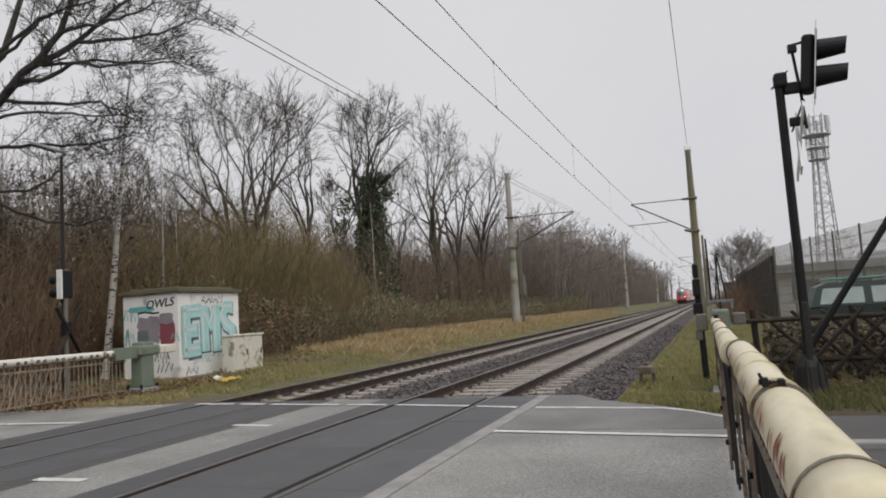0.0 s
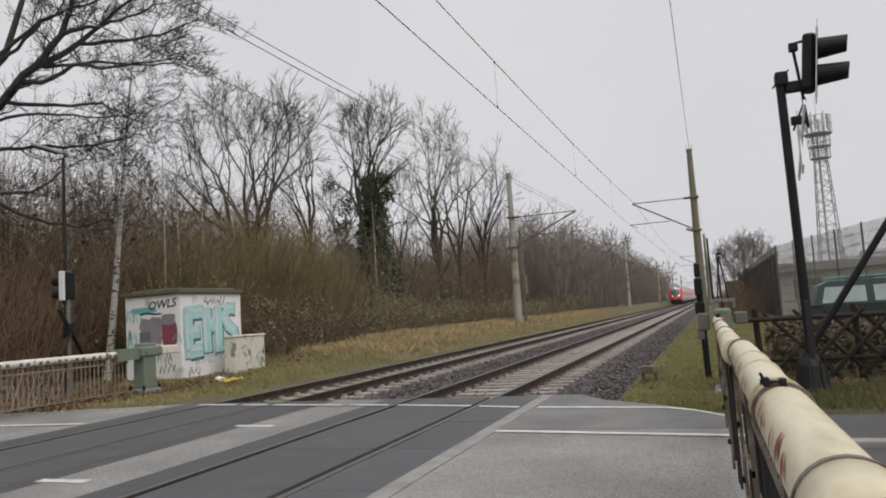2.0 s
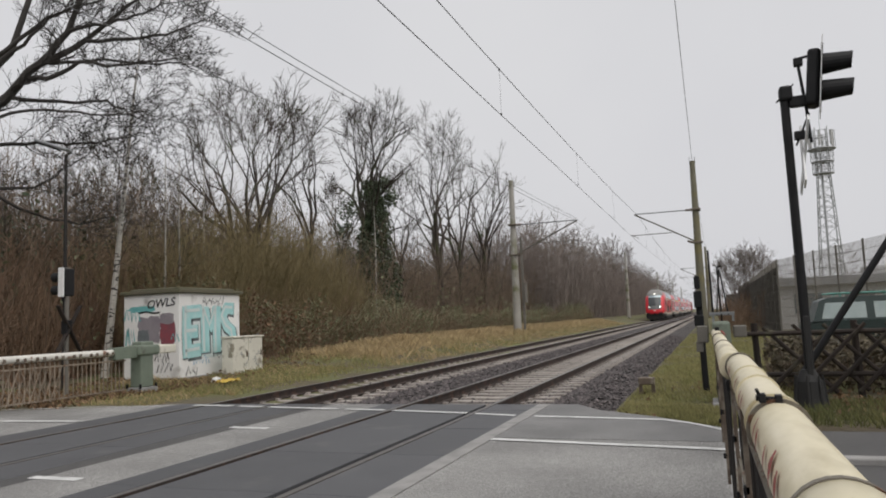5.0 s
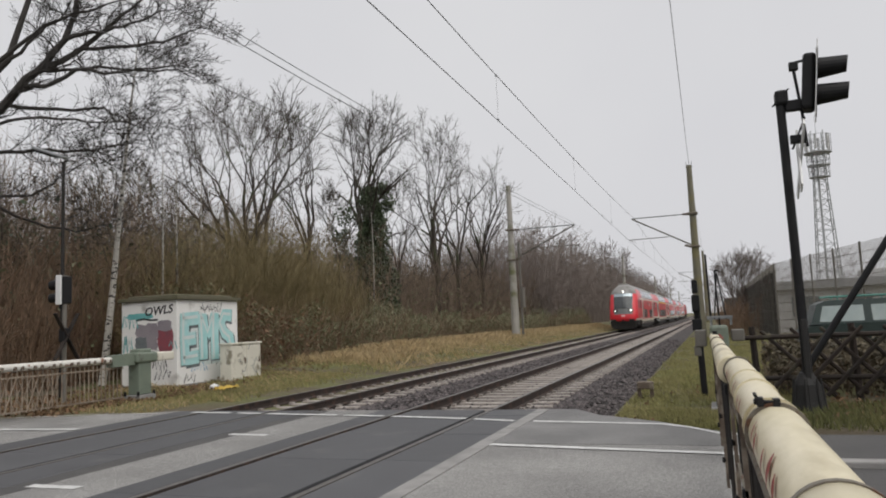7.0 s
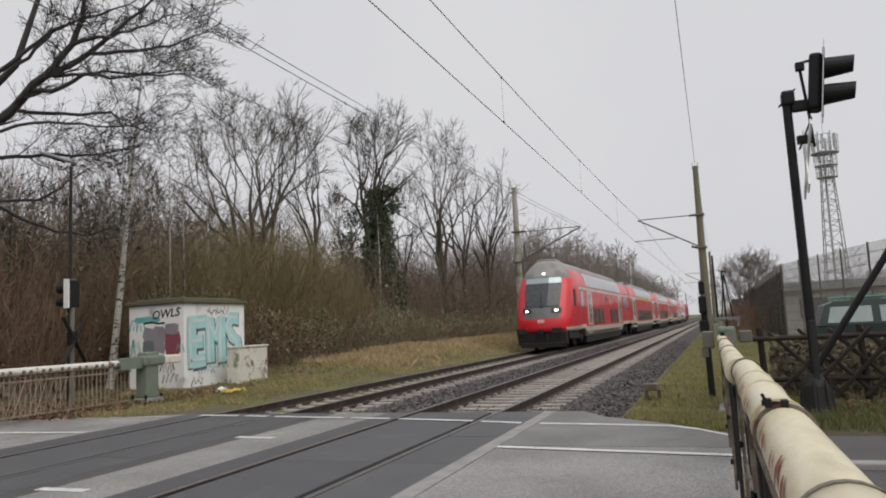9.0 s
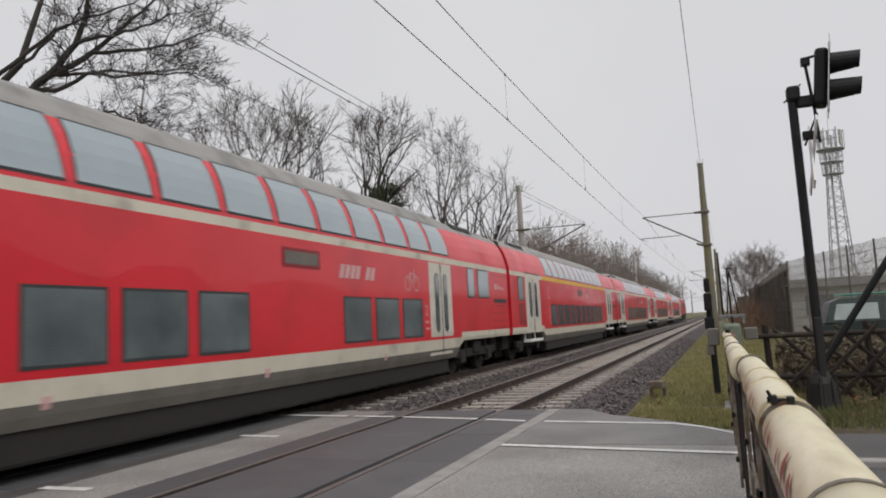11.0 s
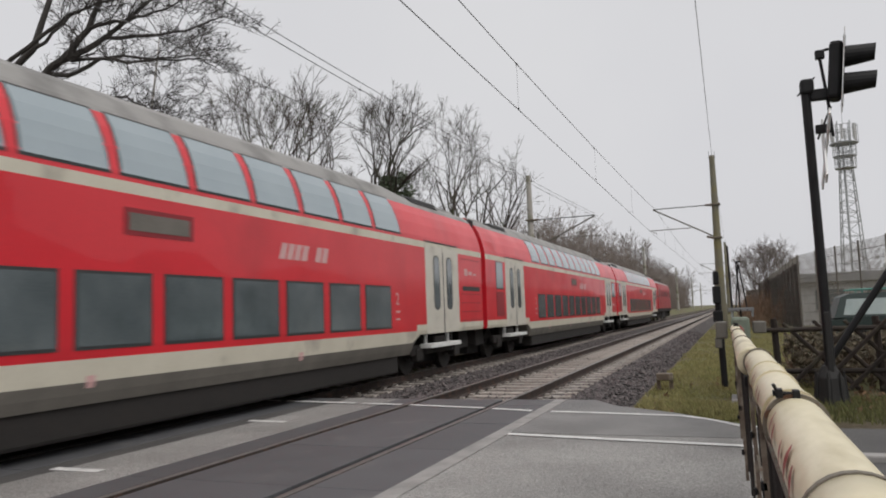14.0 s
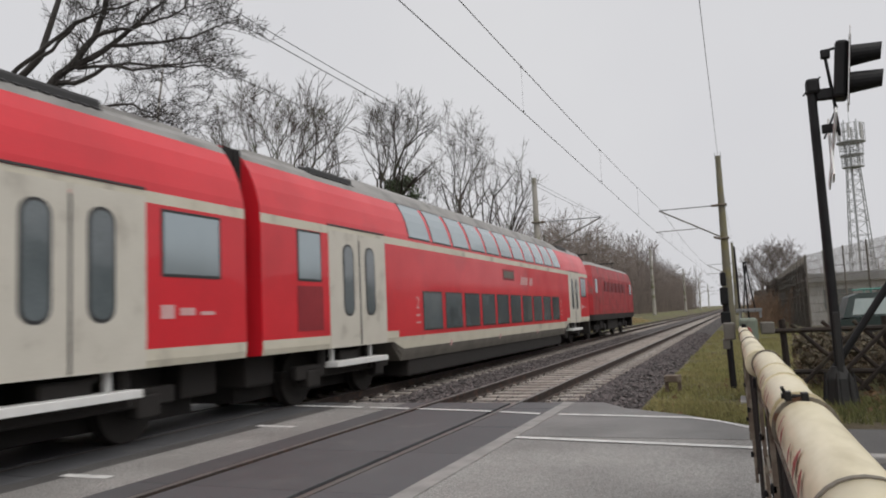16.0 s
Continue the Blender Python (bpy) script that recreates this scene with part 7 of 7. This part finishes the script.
        for i in range(4, n):
            for _ in range(1):
                d = fine[i] - fine[i - 1]
                way = side_way(rnd, d, 48)
                way.y *= 0.6
                rr = (r0 + (r1 - r0) * i / n)
                grow(tw, rnd, fine[i], way, rnd.uniform(0.8, 2.1), max(rr * 0.36, 0.012), 0, spec)
    tw.build("crown", M["bark_dark"], t)


def thicket(name, label, count, area, height, material, seed, lean=0.35, r=0.012, side=3, category="undergrowth", seg=3):
    """Upright and arching thin stems over a stretch of ground. area(rnd) gives x, y and a height factor."""
    rnd = random.Random(seed)
    tw = Twigs()
    for _ in range(count):
        x, y, k = area(rnd)
        h = rnd.uniform(*height) * k
        p = Vector((x, y, gz(x, y) - 0.05))
        pts = bent(rnd, p, Vector((rnd.uniform(-lean, lean), rnd.uniform(-lean, lean), 1)), h, seg, 0.16, -0.03)
        tw.stem(pts, r * rnd.uniform(0.7, 1.4), r * 0.4, 3)
        for _ in range(side):
            u = rnd.uniform(0.25, 0.95) * seg
            i = min(int(u), seg - 1)
            q = pts[i].lerp(pts[i + 1], u - i)
            d = side_way(rnd, pts[i + 1] - pts[i], 45)
            tw.stem([q, q + d * h * rnd.uniform(0.1, 0.28)], r * 0.6, r * 0.3, 3)
    return tagged(tw.build(name, material), label, category, kind="stuff")


def plant_undergrowth():
    edge = lambda y: -14.6 - (0.9 if y < 22 else 0.0) + 0.9 * noise.noise(Vector((0.3, y * 0.3, 2))) + 0.5 * noise.noise(Vector((4.3, y * 0.9, 2))) - (0.5 if y > 45 else 0)

    def front(rnd):
        y = rnd.uniform(19, 100)
        k = 1.0 + 0.55 * noise.noise(Vector((1.7, y * 0.16, 0.4))) + 0.35 * noise.noise(Vector((5.2, y * 0.55, 0.4))) + 0.45 * max(0.0, 1 - (y - 19) / 10)
        return edge(y) - abs(rnd.gauss(0, 1.3)), y, k * (1.0 - 0.2 * (y > 46))

    def deep(rnd):
        y = rnd.uniform(6, 110)
        return rnd.uniform(-34, -17.5), y, rnd.uniform(0.6, 1.15)

    def left(rnd):
        y = rnd.uniform(7, 22)
        return rnd.uniform(-22, -17.3), y, 1.0

    def olive(rnd):
        k = rnd.choice(((-17.4, 22.4, 1.1), (-17.2, 25.4, 1.16), (-17.0, 28.0, 1.05), (-17.6, 20.6, 0.9), (-17.5, 31.0, 0.9), (-17.4, 33.2, 0.65)))
        return k[0] + rnd.gauss(0, 0.7), k[1] + rnd.gauss(0, 1.0), k[2] * 0.84
    thicket("bramble_thicket", "tangled brown bramble stems along the bank", 4600, front, (0.7, 2.3), M["twig_red"], 71, 0.6, 0.009, 3)
    thicket("woodland_saplings", "dense bare grey-brown saplings filling the wood", 5200, deep, (2.5, 6.0), M["twig"], 72, 0.25, 0.017, 4)
    thicket("roadside_scrub", "dense brown bare scrub behind the barrier", 3600, left, (1.6, 4.6), M["twig_red"], 73, 0.35, 0.012, 3)
    thicket("olive_bush", "olive-green upright bare bushes beside the hut", 2600, olive, (3.4, 6.0), M["moss_twig"], 74, 0.28, 0.011, 5)
    # Haze over this far undergrowth comes from the paled twig colour.
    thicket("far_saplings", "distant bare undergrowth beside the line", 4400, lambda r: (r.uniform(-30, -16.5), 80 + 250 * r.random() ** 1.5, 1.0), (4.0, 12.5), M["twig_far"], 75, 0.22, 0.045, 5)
    thicket("tall_saplings", "tall bare saplings crowding the edge of the wood", 2900, lambda r: (r.uniform(-31, -19.5), r.uniform(8, 34), r.uniform(0.7, 1.1)), (4.0, 8.5), M["twig"], 78, 0.2, 0.017, 7)
    thicket("mid_saplings", "bare saplings between the trunks of the wood", 4300, lambda r: (r.uniform(-31, -18.8), r.uniform(29, 80), r.uniform(0.7, 1.1)), (3.2, 7.2), M["twig"], 79, 0.25, 0.02, 6)
    thicket("yard_scrub", "bare brown scrub beside the fence", 500, lambda r: (r.uniform(0.4, 2.4), r.uniform(42, 100), 1.0), (1.0, 2.6), M["twig_red"], 76, 0.4, 0.014, 3)
    thicket("fence_scrub", "bare stems behind the wooden fence", 700, lambda r: (r.uniform(0.8, 6.5), r.uniform(13.9, 17.5), 1.0), (0.35, 1.0), M["twig"], 77, 0.5, 0.008, 3)
    rnd = random.Random(15)
    green, brown = [], []
    for _ in range(60000):
        x, y, k = front(rnd)
        y2 = y
        n = noise.noise(Vector((x * 0.4, y2 * 0.22, 3)))
        top = (1.55 + 1.2 * n) * k
        p = Vector((x + rnd.uniform(-0.3, 0.3), y2, gz(x, y) + rnd.uniform(0.05, 1) ** 0.8 * top))
        (green if n + rnd.uniform(-0.35, 0.35) > -0.02 or rnd.random() < min(1.0, (y - 20) / 9) else brown).append(p)
    leaf_cloud("bramble_leaves", green, 0.048, M["bramble"], None, kind="stuff")
    tagged(bpy.data.objects["bramble_leaves"], "dull green and bronze bramble leaves on the bank", "undergrowth", kind="stuff")
    for _ in range(6000):
        x, y, _k = left(rnd)
        brown.append(Vector((x, y, gz(x, y) + abs(rnd.gauss(0, 0.8)))))
    tagged(leaf_cloud("withered_leaves", brown, 0.07, M["brown_leaf"], None), "withered brown leaves in the scrub", "undergrowth", kind="stuff")
    wood = []
    for _ in range(14000):
        y = rnd.uniform(8, 100)
        x = rnd.uniform(-30, -17.5)
        wood.append(Vector((x, y, gz(x, y) + abs(rnd.gauss(0, 1.6)))))
    tagged(leaf_cloud("wood_leaves", wood, 0.11, M["bramble"], None), "sparse evergreen undergrowth leaves in the wood", "undergrowth", kind="stuff")
    low = [Vector((rnd.uniform(0.8, 6.5), rnd.uniform(13.9, 17.5), rnd.uniform(0, 0.8))) for _ in range(9000)]
    tagged(leaf_cloud("fence_hedge", low, 0.06, M["dark_hedge"], None), "low dark shrubs behind the wooden fence", "shrub", kind="stuff")
    ever = []
    for cx, cy, cz, r in ((-26, 13, 4.0, 3.2), (-24, 10.5, 3.0, 3.0), (-27, 17, 3.6, 3.0), (-25, 20.5, 3.2, 2.6)):
        for _ in range(2400):
            ever.append(Vector((cx, cy, cz)) + Vector((rnd.gauss(0, 1), rnd.gauss(0, 1), rnd.gauss(0, 0.8))) * r * 0.5)
    for cx, cy, cz, r in ((-21.6, 11.5, 3.4, 2.4), (-21.2, 14.6, 3.7, 2.4), (-21.6, 17.8, 3.6, 2.2), (-20.6, 20.2, 3.0, 1.8)):
        for _ in range(1000):
            ever.append(Vector((cx, cy, cz)) + Vector((rnd.gauss(0, 1), rnd.gauss(0, 1), rnd.gauss(0, 0.9))) * r * 0.5)
    tagged(leaf_cloud("evergreen_shrub", ever, 0.11, M["ivy"], None), "dark evergreen shrubs behind the street lamp", "shrub", kind="stuff")


def blades(name, label, count, place, height, material, seed, width=0.006, lean=0.5, category="grass"):
    rnd = random.Random(seed)
    v, f = [], []
    for _ in range(count):
        x, y, k = place(rnd)
        z = gz(x, y) - 0.01
        h = rnd.uniform(*height) * k
        a = rnd.uniform(0, 6.283)
        w = width * rnd.uniform(0.7, 1.5)
        lx, ly = rnd.uniform(-lean, lean) * h, rnd.uniform(-lean, lean) * h
        o = len(v)
        v += [(x - w * math.cos(a), y - w * math.sin(a), z), (x + w * math.cos(a), y + w * math.sin(a), z),
              (x + lx * 0.4 + w * 0.7, y + ly * 0.4, z + h * 0.6), (x + lx, y + ly, z + h)]
        f += [(o, o + 1, o + 2), (o, o + 2, o + 3)]
    tagged(link(name, v, f, material), label, category, kind="stuff")


def plant_grass():
    def verge(rnd):
        y = 10.4 + (rnd.random() ** 1.8) * 36
        x = rnd.uniform(-1.65, 0.9 + (y - 10) * 0.05)
        if y < far_edge(x) + 0.05:
            y = far_edge(x) + rnd.uniform(0.05, 1.5)
        n = noise.noise(Vector((x * 0.9, y * 0.6, 7)))
        return x, y, 0.75 + 0.6 * n

    def fence_side(rnd):
        x = rnd.uniform(0.5, 5)
        return x, rnd.uniform(10.3, 13.1), 0.8

    def bank(rnd):
        y = 14 + (rnd.random() ** 1.5) * 77
        x = rnd.uniform(-14.9, -9.85)
        return x, y, 0.8 + 0.6 * noise.noise(Vector((x * 0.7, y * 0.5, 2)))

    def bank_edge(rnd):
        y = 24 + (rnd.random() ** 1.4) * 67
        x = -12.9 + rnd.gauss(0, 0.85)
        return x, y, 0.9 + 0.7 * noise.noise(Vector((x * 0.5, y * 0.35, 5)))

    def straw(rnd):
        x, y, k = bank(rnd)
        while noise.noise(Vector((x * 0.35, y * 0.22, 9))) + (y - 26) * 0.04 < 0.0:
            x, y, k = bank(rnd)
        return x, y, k

    def hut_side(rnd):
        x = rnd.uniform(-13.6, -10.4)
        return x, rnd.uniform(max(far_edge(x) + 0.1, 12.0), 21), 0.7
    blades("verge_grass", "short green mossy grass on the near verge", 56000, verge, (0.04, 0.15), M["grass"], 81, 0.007)
    blades("fence_grass", "mossy grass below the wooden fence", 9000, fence_side, (0.04, 0.2), M["dark_grass"], 82, 0.007)
    blades("bank_grass", "mixed green grass on the bank", 24000, bank, (0.06, 0.22), M["grass"], 83, 0.010)
    blades("dry_grass", "tall straw-coloured dry grass along the bank", 26000, bank_edge, (0.08, 0.36), M["dry_grass"], 84, 0.009, 0.8)
    blades("bank_straw", "short straw-coloured grass on the bank", 22000, straw, (0.05, 0.24), M["dry_grass"], 87, 0.009, 0.8)
    blades("hut_grass", "short yellowed grass round the hut", 14000, hut_side, (0.03, 0.12), M["grass"], 85, 0.008)
    blades("hut_dry_grass", "short straw round the hut", 5000, hut_side, (0.03, 0.16), M["dry_grass"], 86, 0.008, 0.9)
    rnd = random.Random(88)
    fallen = []
    for _ in range(9000):
        x = rnd.uniform(-16, -12.0)
        y = rnd.uniform(8.5, 17) if rnd.random() < 0.6 else rnd.uniform(17, 45)
        if y < far_edge(x) + 0.1:
            continue
        fallen.append(Vector((x, y, gz(x, y) + rnd.uniform(0.0, 0.07))))
    for _ in range(900):
        x, y = rnd.uniform(0.5, 5), rnd.gauss(12.9, 0.75)
        fallen.append(Vector((x, y, gz(x, y) + rnd.uniform(0, 0.06))))
    for _ in range(200):
        x = rnd.uniform(-1.6, 4)
        y = rnd.uniform(10.6, 16)
        fallen.append(Vector((x, max(y, far_edge(x) + 0.1), gz(x, y) + 0.03)))
    tagged(leaf_cloud("leaf_litter", fallen, 0.05, M["litter"], None), "fallen brown leaves on the verge", "leaves", kind="stuff")


plant_trees()
plant_oak()
plant_undergrowth()
plant_grass()


# ---- what moves ----
# Rear end of the leading car along the track at given seconds; the train rolls towards -y and brakes slightly.
FRONT_CAR_REAR = [(0, 247.5), (2, 202.0), (4, 159.6), (6.5, 110.9), (9, 62.7), (11.5, 15.5), (14, -31.95), (16, -70.0)]


def motions():
    for car, back in TRAIN:
        walk(car, [(t, pose(TRACK_FAR, y + back, 0)) for t, y in FRONT_CAR_REAR])
    times = [k / FPS for k in range(int(16 * FPS) + 1)]
    place = np.interp(times, [t for t, _ in FRONT_CAR_REAR], [y for _, y in FRONT_CAR_REAR])
    for w in WHEELSETS:
        r, y = w["radius"], w.location.y
        walk(w, [(t, Matrix.Translation((0, y, r)) @ Matrix.Rotation((place[0] - s) / r, 4, "X")) for t, s in zip(times, place)])


motions()
